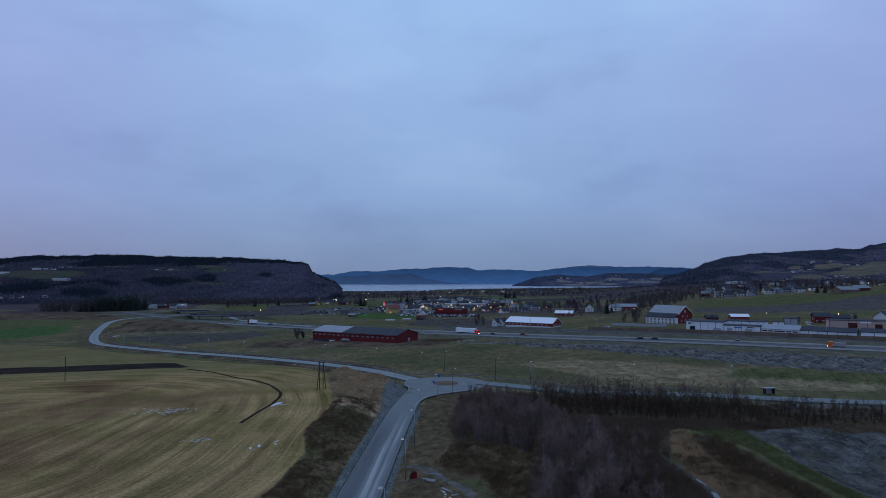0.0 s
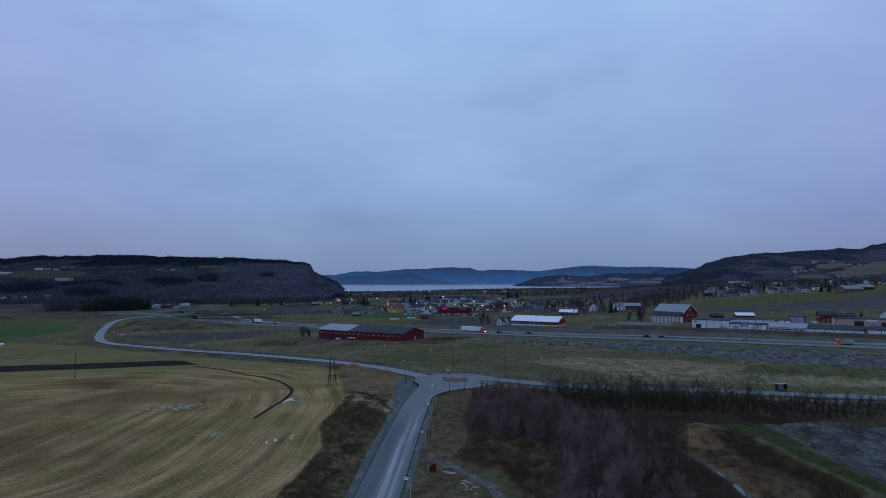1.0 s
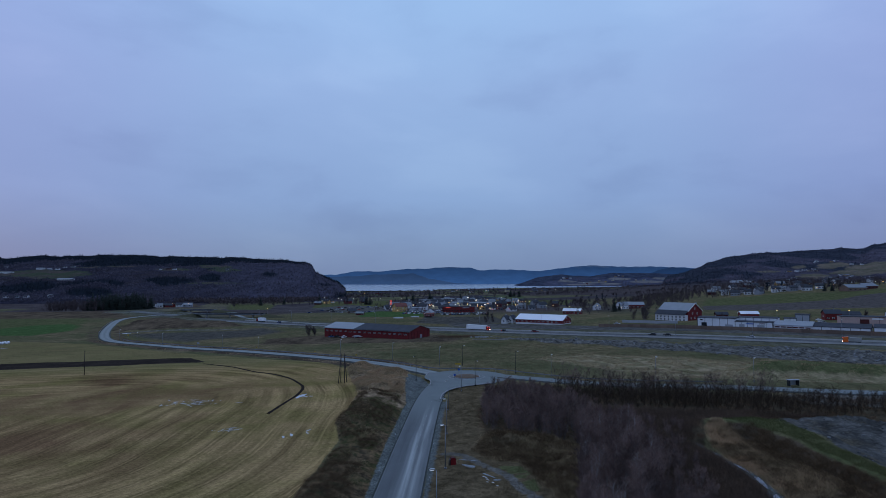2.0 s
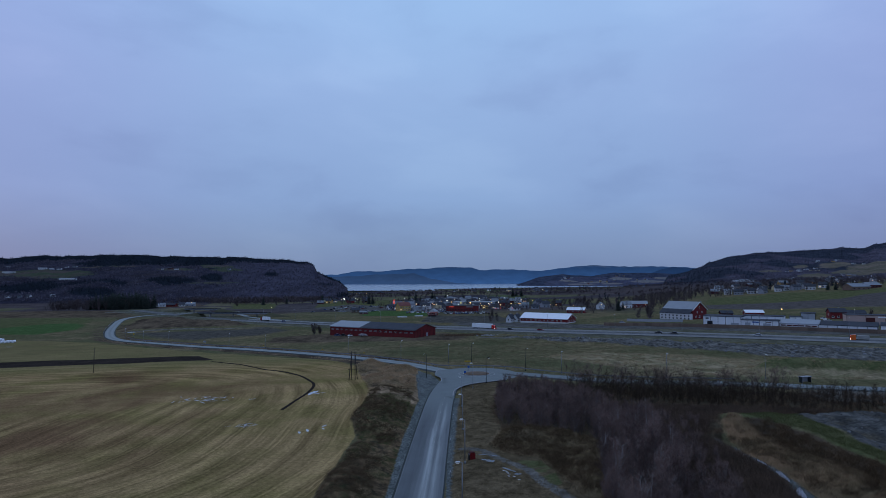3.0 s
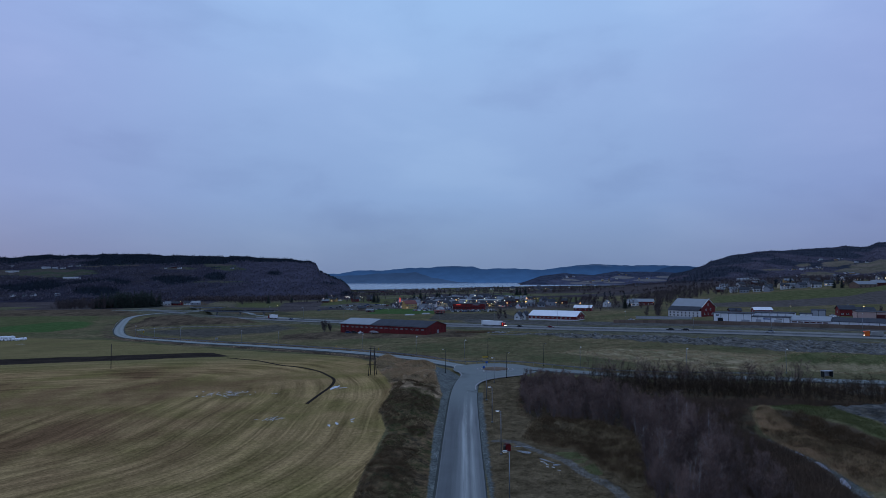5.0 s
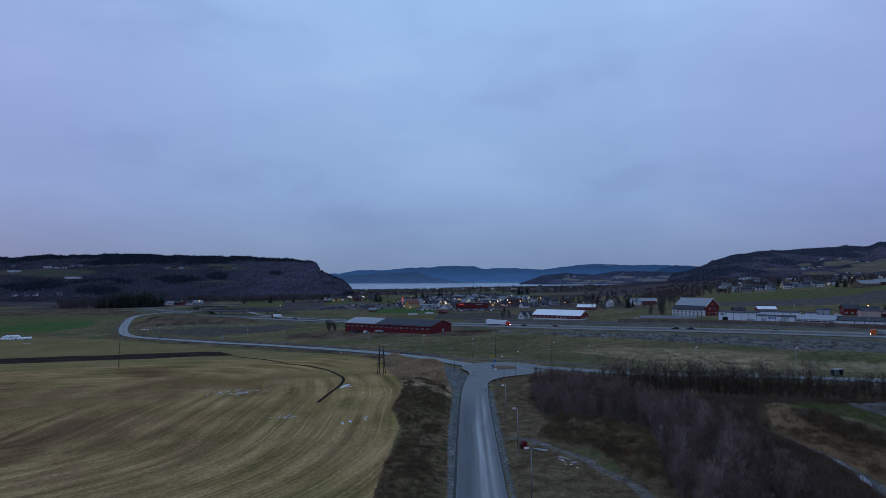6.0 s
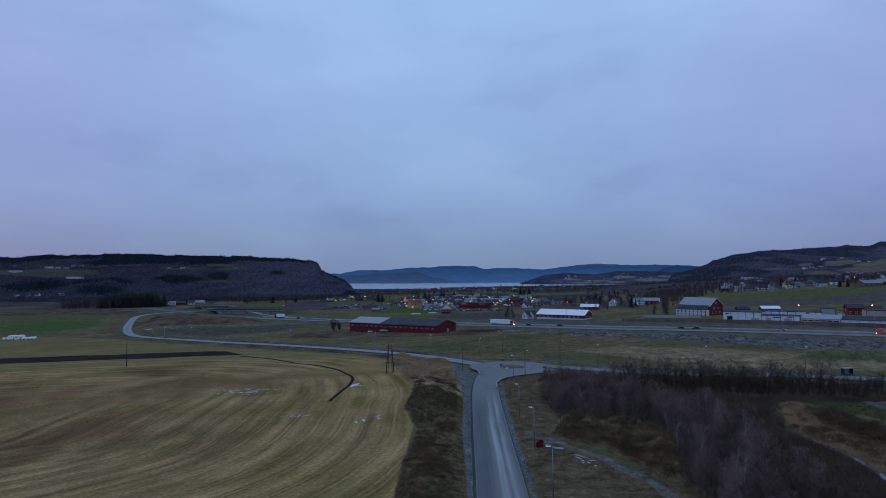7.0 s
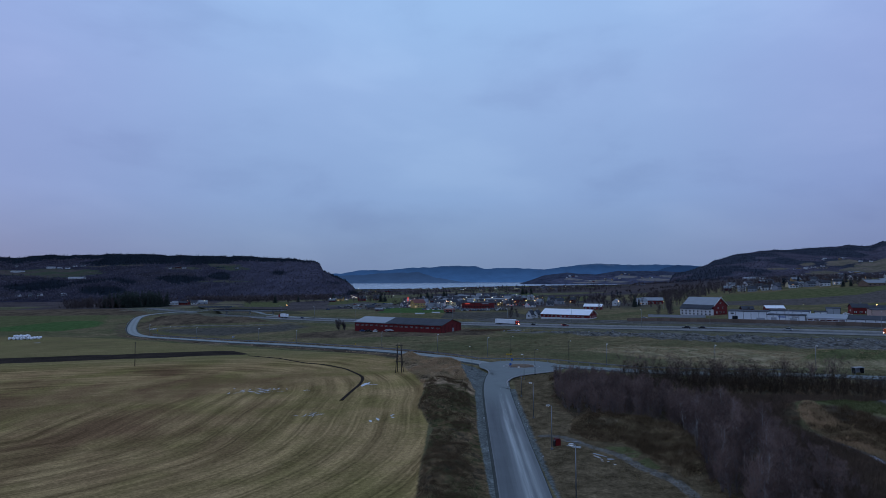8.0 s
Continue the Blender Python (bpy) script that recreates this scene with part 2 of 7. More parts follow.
THICKET = [(10, 60), (12, 86), (15, 100), (17, 114), (3, 122), (1.5, 130), (2.5, 151), (8, 186), (20, 186), (35, 175), (60, 168), (112, 150), (130, 138), (96, 128), (62, 134), (46, 122), (42, 112), (42, 96), (38, 60)]
VERGE_E = [(-12, -70), (-8.5, 80), (-6, 150), (-4, 180), (4, 190), (8, 186), (3, 150), (3, 124), (13, 119), (17, 104), (14, 84), (13, 60), (12, -70)]
SWATH_LINE = [(-480, 178), (-300, 216), (-177, 243), (-112, 253), (-66, 238), (-40, 208), (-28, 172), (-26, 140), (-25, 110), (-29, 88), (-42, 66), (-72, 40), (-130, 14), (-260, -10), (-480, -30)]
RAMP_A = [(-110, 507), (-160, 556), (-205, 610), (-232, 660), (-262, 705), (-300, 735)]
RAMP_B = [(-262, 705), (-310, 728), (-360, 742), (-430, 748)]
VERGE_W = [(-14, -70), (-13.5, 120), (-12, 165), (-9.5, 186), (-14, 206), (-18.5, 213), (-18.6, 196), (-15.9, 160), (-17.2, 120), (-17.8, -70)]
BANK_W = [(-27, -70), (-27, 95), (-25.8, 117), (-27, 123), (-29.6, 132), (-29.2, 155), (-30, 176), (-34, 190), (-38, 206), (-43, 230), (-36, 242), (-24, 226), (-18.5, 213), (-18.6, 196), (-15.9, 160), (-17.2, 120), (-17.8, -70)]
HEAP = [(57.5, 119), (62, 124), (80, 126), (160, 123), (230, 118), (230, 60), (59, 60), (57.8, 100)]
MEADOW = [(16, 214), (60, 190), (120, 174), (230, 140), (240, 165), (148, 203), (116, 240), (84, 285), (40, 325), (-20, 335), (-45, 280), (-20, 240)]
TAN = [(62, 196), (120, 176), (170, 160), (120, 214), (88, 248), (56, 262), (30, 250)]
ROCK = [(21, 350), (65, 325), (112, 294), (177, 248), (260, 195), (235, 158), (148, 201), (116, 238), (84, 282), (40, 322)]
BROWN_W = [(-300, 570), (-300, 630), (-276, 626), (-228, 575), (-168, 492), (-170, 475), (-206, 469), (-238, 464), (-258, 470)]
DARK_W = [(-250, 450), (-235, 457), (-202, 460), (-162, 464), (-150, 488), (-115, 436), (-126, 388), (-150, 376), (-160, 356), (-196, 390), (-228, 424)]
EARTH_TOWN = [(-25, 604), (-6, 582), (40, 567), (46, 500), (20, 470), (-30, 500)]
TRACK_W = [(-252, 450), (-249, 457), (-226, 462), (-204, 465), (-181, 465), (-163, 468), (-140, 480)]
YARD = [(-110, 330), (0, 330), (8, 350), (-6, 385), (-84, 400), (-118, 372)]
TRACK = [(12, 344), (65, 330), (100, 316)]
FOOTBALL = [(-93, 604), (-24, 585), (-35, 690), (-100, 705)]
GREEN_E = [(272, 658), (310, 641), (347, 632), (407, 634), (448, 659), (640, 700), (660, 790), (497, 702), (445, 692), (428, 716), (408, 740), (357, 735), (318, 752)]
SOIL_E = [(252, 604), (278, 577), (309, 565), (360, 564), (389, 553), (640, 540), (640, 700), (448, 659), (407, 634), (347, 632), (310, 641), (272, 658)]
CREST = [(47.5, 121.5), (50, 121.5), (55, 120.5), (57, 116), (57, 108), (56.2, 97), (56, 90), (56.8, 80), (58, 60)]
MOUND = [(4, 117.5), (10, 115), (15.5, 109), (15.5, 100), (12.5, 90)]
STREAM = [(41.5, 117), (42.9, 108), (43.2, 99), (42, 91), (40.6, 85.5), (37, 72), (34, 60)]
GRAVEL_E = [(62, 60), (60, 108), (66, 131), (100, 137), (140, 132), (200, 100), (200, 60)]


def road_gap(x, y):
    """Distance from the nearest road's line, less its half width."""
    d = along(ROAD, x, y) - 4.5
    for line, half in ((ARM_WEST, 4.5), (ARM_EAST, 4.5), (HIGHWAY, 9.5)):
        d = np.minimum(d, along(line, x, y) - half)
    return np.minimum(d, np.hypot(x - HUB[0], y - HUB[1]) - 14.5)


def height(x, y):
    """The finished ground: the lie of the land with banks, heaps, ditches and unevenness."""
    x, y = np.asarray(x, float), np.asarray(y, float)
    z = base_height(x, y)
    off = sstep(0.0, 5.0, road_gap(x, y))
    rough = 0.10 * (vnoise(x, y, 3, 1) - 0.5) + 0.35 * (vnoise(x, y, 13, 2) - 0.5)
    bank = inside(BANK_W, x, y, 5)
    far_end = sstep(165, 180, y)
    rough = rough + bank * (1 - far_end) * (0.3 + 1.6 * vnoise(x, y, 5, 3) + 0.9 * (vnoise(x, y, 1.9, 4) - 0.4))
    rough = rough + bank * far_end * (1.9 * vnoise(x * 0.6 - y * 0.35, y * 0.8 + x * 0.3, 5, 3) ** 2 + 1.7 * (vnoise(x * 0.7, y * 0.5, 2.4, 4) - 0.4))
    # dark mound at the edge of the stubble, and the track that cuts through the bank
    rough = rough + 1.5 * np.exp(-(along([(-25.5, 131), (-24.5, 146), (-25, 164)], x, y) / 4.2) ** 2)
    rough = rough - 0.9 * bank * np.exp(-(along([(-29, 120.5), (-15, 121.5)], x, y) / 1.6) ** 2)
    # lumpy heap of soil and scrub in front of the thicket
    rough = rough + np.exp(-(along(MOUND, x, y) / 3.0) ** 2) * (1.6 + 1.8 * (vnoise(x, y, 4, 31) - 0.4) + 1.0 * (vnoise(x, y, 1.8, 32) - 0.5))
    rough = rough + inside(ROCK, x, y, 6) * (1.6 * vnoise(x, y, 7, 5) + 0.9 * (vnoise(x, y, 2.5, 6) - 0.4))
    rough = rough + inside(BROWN_W, x, y, 24) * (1.2 + 3.0 * vnoise(x, y, 22, 7) + 1.2 * (vnoise(x, y, 8, 19) - 0.5))
    rough = rough - 0.15 * np.exp(-(along(DITCH, x, y) / 1.2) ** 2)
    # green bank and heap of blasted rock beside the marsh
    rough = rough + (3.3 + 0.8 * (vnoise(x, y, 5, 33) - 0.5)) * np.exp(-(along(CREST, x, y) / 4.8) ** 2)
    rough = rough - 0.5 * np.exp(-(along(STREAM, x, y) / 1.8) ** 2)
    lip = np.interp(x, [58, 66, 90, 120, 160, 220], [114, 121, 121, 119, 118, 117]) + 3 * (vnoise(x, y, 9, 18) - 0.5) - y
    heap = np.where(lip > 0, np.exp(-(lip / 24.0) ** 2), np.exp(-(lip / 5.0) ** 2)) * sstep(55.5, 60, x)
    rough = rough + heap * np.interp(x, [56, 66, 76], [0.45, 0.8, 1.0]) * (2.7 + 2.6 * (vnoise(x + 0.5 * y, y * 0.5, 9, 8) - 0.5) + 1.5 * (vnoise(x + 0.3 * y, y * 0.22, 3.2, 35) - 0.5) + 1.5 * (vnoise(x, y, 3.4, 28) - 0.5) + 0.8 * (vnoise(x, y, 1.3, 9) - 0.5))
    # grassed spoil bank behind the bus shelter
    rough = rough + 4.2 * np.exp(-(along([(99, 199), (108, 199), (124, 187), (140, 178)], x, y) / 5.5) ** 2)
    z = z + off * rough - 0.25 * (1 - off)
    return z


def ground_z(x, y):
    return float(height(np.array([x]), np.array([y]))[0])


# ---- mesh helpers ----
class Geo:
    """Collects vertices and faces for one mesh."""

    def __init__(self):
        self.v, self.f = [], []

    def add(self, verts, faces):
        k = len(self.v)
        self.v += [tuple(p) for p in verts]
        self.f += [tuple(i + k for i in q) for q in faces]
        return self

    def box(self, c, s, rz=0.0):
        x, y, z = (d / 2 for d in s)
        m = Matrix.Translation(c) @ Matrix.Rotation(rz, 4, "Z")
        p = [m @ Vector(q) for q in ((-x, -y, -z), (x, -y, -z), (x, y, -z), (-x, y, -z), (-x, -y, z), (x, -y, z), (x, y, z), (-x, y, z))]
        return self.add(p, [(0, 3, 2, 1), (4, 5, 6, 7), (0, 1, 5, 4), (1, 2, 6, 5), (2, 3, 7, 6), (3, 0, 4, 7)])

    def tube(self, a, b, ra, rb, n=8, caps=True):
        a, b = Vector(a), Vector(b)
        d = (b - a).normalized()
        u = d.orthogonal().normalized()
        w = d.cross(u)
        ring = [(math.cos(2 * math.pi * k / n), math.sin(2 * math.pi * k / n)) for k in range(n)]
        p = [a + (u * c + w * s) * ra for c, s in ring] + [b + (u * c + w * s) * rb for c, s in ring]
        f = [(k, (k + 1) % n, n + (k + 1) % n, n + k) for k in range(n)]
        if caps:
            f += [tuple(range(n - 1, -1, -1)), tuple(range(n, 2 * n))]
        return self.add(p, f)

    def lathe(self, profile, n=10, base=(0, 0, 0)):
        """Round body about z from (radius, height) pairs."""
        p = [(base[0] + r * math.cos(2 * math.pi * k / n), base[1] + r * math.sin(2 * math.pi * k / n), base[2] + h) for r, h in profile for k in range(n)]
        f = [(i * n + k, i * n + (k + 1) % n, (i + 1) * n + (k + 1) % n, (i + 1) * n + k) for i in range(len(profile) - 1) for k in range(n)]
        f += [tuple(range(n - 1, -1, -1)), tuple(range((len(profile) - 1) * n, len(profile) * n))]
        return self.add(p, f)

    def prism(self, outline, y0, y1, axis="y"):
        """An outline of (a, z) pulled along y (or of (y, z) along x)."""
        n = len(outline)
        if axis == "y":
            p = [(a, y0, z) for a, z in outline] + [(a, y1, z) for a, z in outline]
        else:
            p = [(y0, a, z) for a, z in outline] + [(y1, a, z) for a, z in outline]
        f = [(k, (k + 1) % n, n + (k + 1) % n, n + k) for k in range(n)] + [tuple(range(n - 1, -1, -1)), tuple(range(n, 2 * n))]
        return self.add(p, f)

    def mesh(self, name, material, smooth=False):
        me = bpy.data.meshes.new(name)
        me.from_pydata(self.v, [], self.f)
        bm = bmesh.new()
        bm.from_mesh(me)
        bmesh.ops.recalc_face_normals(bm, faces=bm.faces)
        bm.to_mesh(me)
        bm.free()
        me.materials.append(material)
        if smooth:
            me.polygons.foreach_set("use_smooth", [True] * len(me.polygons))
        return me


def part(name, geo, material, parent, label="", smooth=False):
    """Links one mesh as a part of a thing or of a part."""
    ob = new(name, geo.mesh(name, material, smooth) if isinstance(geo, Geo) else geo)
    ob.parent = parent
    return tagged(ob, label)


def thing(name, at, rz=0.0, label="", category="", group=""):
    """An Empty at the base of a thing; z None: on the ground."""
    ob = new(name)
    ob.empty_display_size = 0.5
    z = at[2] if len(at) > 2 else ground_z(at[0], at[1])
    ob.matrix_world = pose(at[0], at[1], z, 0, 0, rz)
    return tagged(ob, label, category, group)


def raw_mesh(name, verts, faces, material, smooth=True):
    """A mesh from numpy arrays; faces all have as many corners as the array has columns."""
    me = bpy.data.meshes.new(name)
    n, k = faces.shape
    me.vertices.add(len(verts))
    me.vertices.foreach_set("co", np.ascontiguousarray(verts, dtype=np.float32).ravel())
    me.loops.add(n * k)
    me.loops.foreach_set("vertex_index", np.ascontiguousarray(faces, dtype=np.int32).ravel())
    me.polygons.add(n)
    me.polygons.foreach_set("loop_start", np.arange(0, n * k, k, dtype=np.int32))
    me.update(calc_edges=True)
    me.polygons.foreach_set("use_smooth", np.full(n, smooth))
    me.materials.append(material)
    return me


def grid_faces(rows, cols):
    i = np.arange(rows * cols).reshape(rows, cols)
    return np.stack([i[:-1, :-1], i[:-1, 1:], i[1:, 1:], i[1:, :-1]], -1).reshape(-1, 4)


def mark(me, name, values):
    a = me.attributes.new(name, "FLOAT", "POINT")
    a.data.foreach_set("value", np.ascontiguousarray(values, dtype=np.float32).ravel())


# ---- the ground: one sheet ----
def ground_material():
    t = Tree("open_country")
    w = t.where
    fine, mid, wide = t.noise(1.6, 8.0, 0.75), t.noise(0.16, 5.0, 0.6), t.noise(0.025, 4.0, 0.55)
    grit = t.noise(0.7, 3.0, 0.6, stretch=(1.0, 1.0, 0.2))
    # rough autumn grass as the common ground
    c = t.mix(t.ramp(mid, [(0.35, (0, 0, 0)), (0.65, (1, 1, 1))]), (0.104, 0.092, 0.047), (0.175, 0.136, 0.080))
    c = t.mix(t.ramp(wide, [(0.4, (0, 0, 0)), (0.62, (1, 1, 1))]), c, (0.092, 0.091, 0.046))
    far = t.cells(0.0065)
    farm = t.ramp(t.math("FRACT", t.math("MULTIPLY", far, 3.7)), [(0.0, (0.070, 0.058, 0.058)), (0.3, (0.060, 0.052, 0.056)), (0.45, (0.105, 0.102, 0.060)), (0.55, (0.125, 0.112, 0.072)),
                                      (0.58, (0.056, 0.050, 0.054)), (0.85, (0.074, 0.064, 0.064)), (0.92, (0.085, 0.100, 0.052))], "CONSTANT")
    farm = t.mix(1.0, farm, t.ramp(t.noise(0.03, 5.0, 0.65), [(0.3, (0.7,) * 3), (0.7, (1.35,) * 3)]), "MULTIPLY")
    c = t.mix(t.attr("plain"), c, farm)

    def zone(name, one, two, noise, lo=0.35, hi=0.65, under=None):
        edge = t.math("ADD", t.attr(name), t.math("MULTIPLY", t.math("SUBTRACT", grit, 0.5), 0.5))
        keep = t.ramp(edge, [(0.40, (0, 0, 0)), (0.60, (1, 1, 1))])
        return t.mix(keep, under, t.mix(t.ramp(noise, [(lo, (0, 0, 0)), (hi, (1, 1, 1))]), one, two))

    # stubble: arcs left by the harvester, wheel lines, weeds
    d, calm = t.attr("swath"), t.attr("turn")
    wob = t.math("ADD", d, t.math("MULTIPLY", t.math("SUBTRACT", t.noise(0.05, 3.0), 0.5), 1.6))
    band = t.ramp(t.math("FRACT", t.math("MULTIPLY", wob, 0.19)), [(0.0, (0.70,) * 3), (0.05, (0.70,) * 3), (0.09, (1.0,) * 3), (0.16, (1.0,) * 3), (0.19, (0.74,) * 3), (0.24, (0.74,) * 3), (0.28, (0.95,) * 3),
                                                              (0.62, (1.12,) * 3), (0.8, (1.0,) * 3), (1.0, (0.9,) * 3)])
    streak = t.n.new("ShaderNodeCombineXYZ")
    t.l.new(t.math("MULTIPLY", wob, 1.7), streak.inputs[0])
    t.l.new(t.math("MULTIPLY", t.attr("alongswath"), 0.05), streak.inputs[1])
    straw = t.noise(1.0, 6.0, 0.7, where=streak.outputs[0])
    lay = t.math("ADD", t.math("MULTIPLY", straw, calm), t.math("MULTIPLY", t.noise(0.25, 6.0, 0.7, stretch=(0.5, 1.3, 1.0)), t.math("SUBTRACT", 1.0, calm)))
    field = t.mix(t.ramp(lay, [(0.2, (0, 0, 0)), (0.8, (1, 1, 1))]), (0.182, 0.122, 0.052), (0.385, 0.262, 0.126))
    field = t.mix(t.math("MULTIPLY", t.ramp(t.noise(0.045, 4.0, 0.6), [(0.42, (0, 0, 0)), (0.62, (1, 1, 1))]), 0.75), field, (0.160, 0.130, 0.045))
    field = t.mix(t.math("MULTIPLY", t.ramp(t.noise(0.035, 3.0, 0.6, stretch=(1.3, 0.8, 1.0)), [(0.40, (0, 0, 0)), (0.62, (1, 1, 1))]), t.ramp(t.math("MULTIPLY", d, 0.01), [(0.18, (0, 0, 0)), (0.45, (0.8, 0.8, 0.8))])), field, (0.138, 0.076, 0.042))
    broad = t.noise(1.0, 3.0, 0.5, where=streak.outputs[0], stretch=(0.22, 0.30, 1.0))
    field = t.mix(calm, field, t.ramp(broad, [(0.34, (0.74, 0.73, 0.72)), (0.5, (1.04, 1.04, 1.03)), (0.64, (1.34, 1.33, 1.31))]), "MULTIPLY")
    field = t.mix(t.math("MULTIPLY", t.attr("weedy"), 0.7), field, t.mix(mid, (0.125, 0.118, 0.052), (0.185, 0.162, 0.078)))
    fade = t.mix(t.ramp(t.noise(0.03, 2.0), [(0.35, (0, 0, 0)), (0.6, (1, 1, 1))]), (1.0, 1.0, 1.0), band)
    field = t.mix(calm, field, fade, "MULTIPLY")
    edge = t.math("ADD", t.attr("stubble"), t.math("MULTIPLY", t.math("SUBTRACT", grit, 0.5), 0.5))
    c = t.mix(t.ramp(edge, [(0.40, (0, 0, 0)), (0.60, (1, 1, 1))]), c, field)
    c = zone("soil", (0.026, 0.021, 0.018), (0.044, 0.035, 0.029), mid, under=c)
    c = zone("bank", (0.052, 0.038, 0.023), (0.320, 0.228, 0.142), t.noise(0.30, 5.0, 0.65), 0.36, 0.62, under=c)
    c = zone("heath", (0.058, 0.044, 0.032), (0.135, 0.102, 0.068), t.noise(0.08, 6.0, 0.68, stretch=(1.0, 0.4, 1.0)), 0.38, 0.62, under=c)
    c = zone("bramble", t.mix(t.ramp(mid, [(0.42, (0, 0, 0)), (0.6, (1, 1, 1))]), (0.040, 0.033, 0.022), (0.038, 0.048, 0.020)), (0.165, 0.108, 0.060), t.noise(0.6, 7.0, 0.74), 0.40, 0.68, under=c)
    c = zone("tan", (0.150, 0.135, 0.072), (0.285, 0.225, 0.140), mid, 0.38, 0.62, under=c)
    c = zone("lush", (0.074, 0.084, 0.036), (0.112, 0.112, 0.054), mid, under=c)
    c = zone("pitch", (0.052, 0.092, 0.032), (0.070, 0.112, 0.042), mid, under=c)
    c = zone("earth", (0.056, 0.053, 0.045), (0.098, 0.090, 0.076), mid, under=c)
    c = zone("thicket", (0.046, 0.036, 0.024), (0.078, 0.062, 0.040), mid, under=c)
    c = zone("spoil", (0.072, 0.072, 0.050), (0.130, 0.126, 0.092), t.noise(0.15, 6.0, 0.68, stretch=(1.0, 0.4, 1.0)), under=c)
    c = zone("tilth", (0.078, 0.068, 0.062), (0.105, 0.092, 0.085), mid, under=c)
    c = zone("rubble", (0.062, 0.060, 0.056), (0.125, 0.120, 0.110), t.noise(0.12, 6.0, 0.7), under=c)
    c = zone("rock", (0.036, 0.035, 0.032), (0.170, 0.165, 0.150), t.noise(0.5, 7.0, 0.72, stretch=(1.0, 0.4, 1.0), distort=0.6), 0.38, 0.64, under=c)
    spill = t.mix(t.ramp(t.noise(0.22, 5.0, 0.65), [(0.40, (0, 0, 0)), (0.62, (1, 1, 1))]), (0.044, 0.044, 0.041), (0.104, 0.102, 0.095))
    spill = t.mix(t.math("MULTIPLY", t.ramp(t.noise(0.3, 4.0, 0.6, stretch=(1.0, 0.35, 1.0)), [(0.50, (0, 0, 0)), (0.66, (1, 1, 1))]), 0.7), spill, (0.092, 0.078, 0.055))
    spill = t.mix(1.0, spill, t.ramp(t.noise(3.0, 4.0, 0.7), [(0.3, (0.7,) * 3), (0.7, (1.35,) * 3)]), "MULTIPLY")
    edge = t.math("ADD", t.attr("heap"), t.math("MULTIPLY", t.math("SUBTRACT", grit, 0.5), 0.5))
    c = t.mix(t.ramp(edge, [(0.40, (0, 0, 0)), (0.60, (1, 1, 1))]), c, spill)
    c = zone("gravel", (0.056, 0.066, 0.062), (0.170, 0.182, 0.172), t.noise(2.6, 6.0, 0.75), 0.36, 0.66, under=c)
    c = zone("verge", (0.066, 0.050, 0.029), (0.150, 0.113, 0.068), t.noise(0.35, 6.0, 0.68), 0.36, 0.64, under=c)
    c = zone("wear", (0.10, 0.093, 0.080), (0.160, 0.150, 0.132), mid, under=c)
    c = t.mix(1.0, c, t.ramp(fine, [(0.28, (0.50,) * 3), (0.72, (1.50,) * 3)]), "MULTIPLY")
    c = t.mix(t.math("SUBTRACT", 1.0, t.attr("stubble")), c, t.mix(1.0, c, t.ramp(t.noise(0.42, 7.0, 0.72, stretch=(1.0, 0.4, 1.0)), [(0.32, (0.68,) * 3), (0.68, (1.36,) * 3)]), "MULTIPLY"))
    t.bump(t.math("ADD", fine, t.math("MULTIPLY", grit, 1.5)), 0.5, 0.10)
    return t.done(c, 1.0, 0.0, 0.0)


def steps(first, last, start, growth, limit=60.0):
    out, s = [first], start
    while out[-1] < last:
        out.append(out[-1] + s)
        s = min(s * growth, limit)
    return out


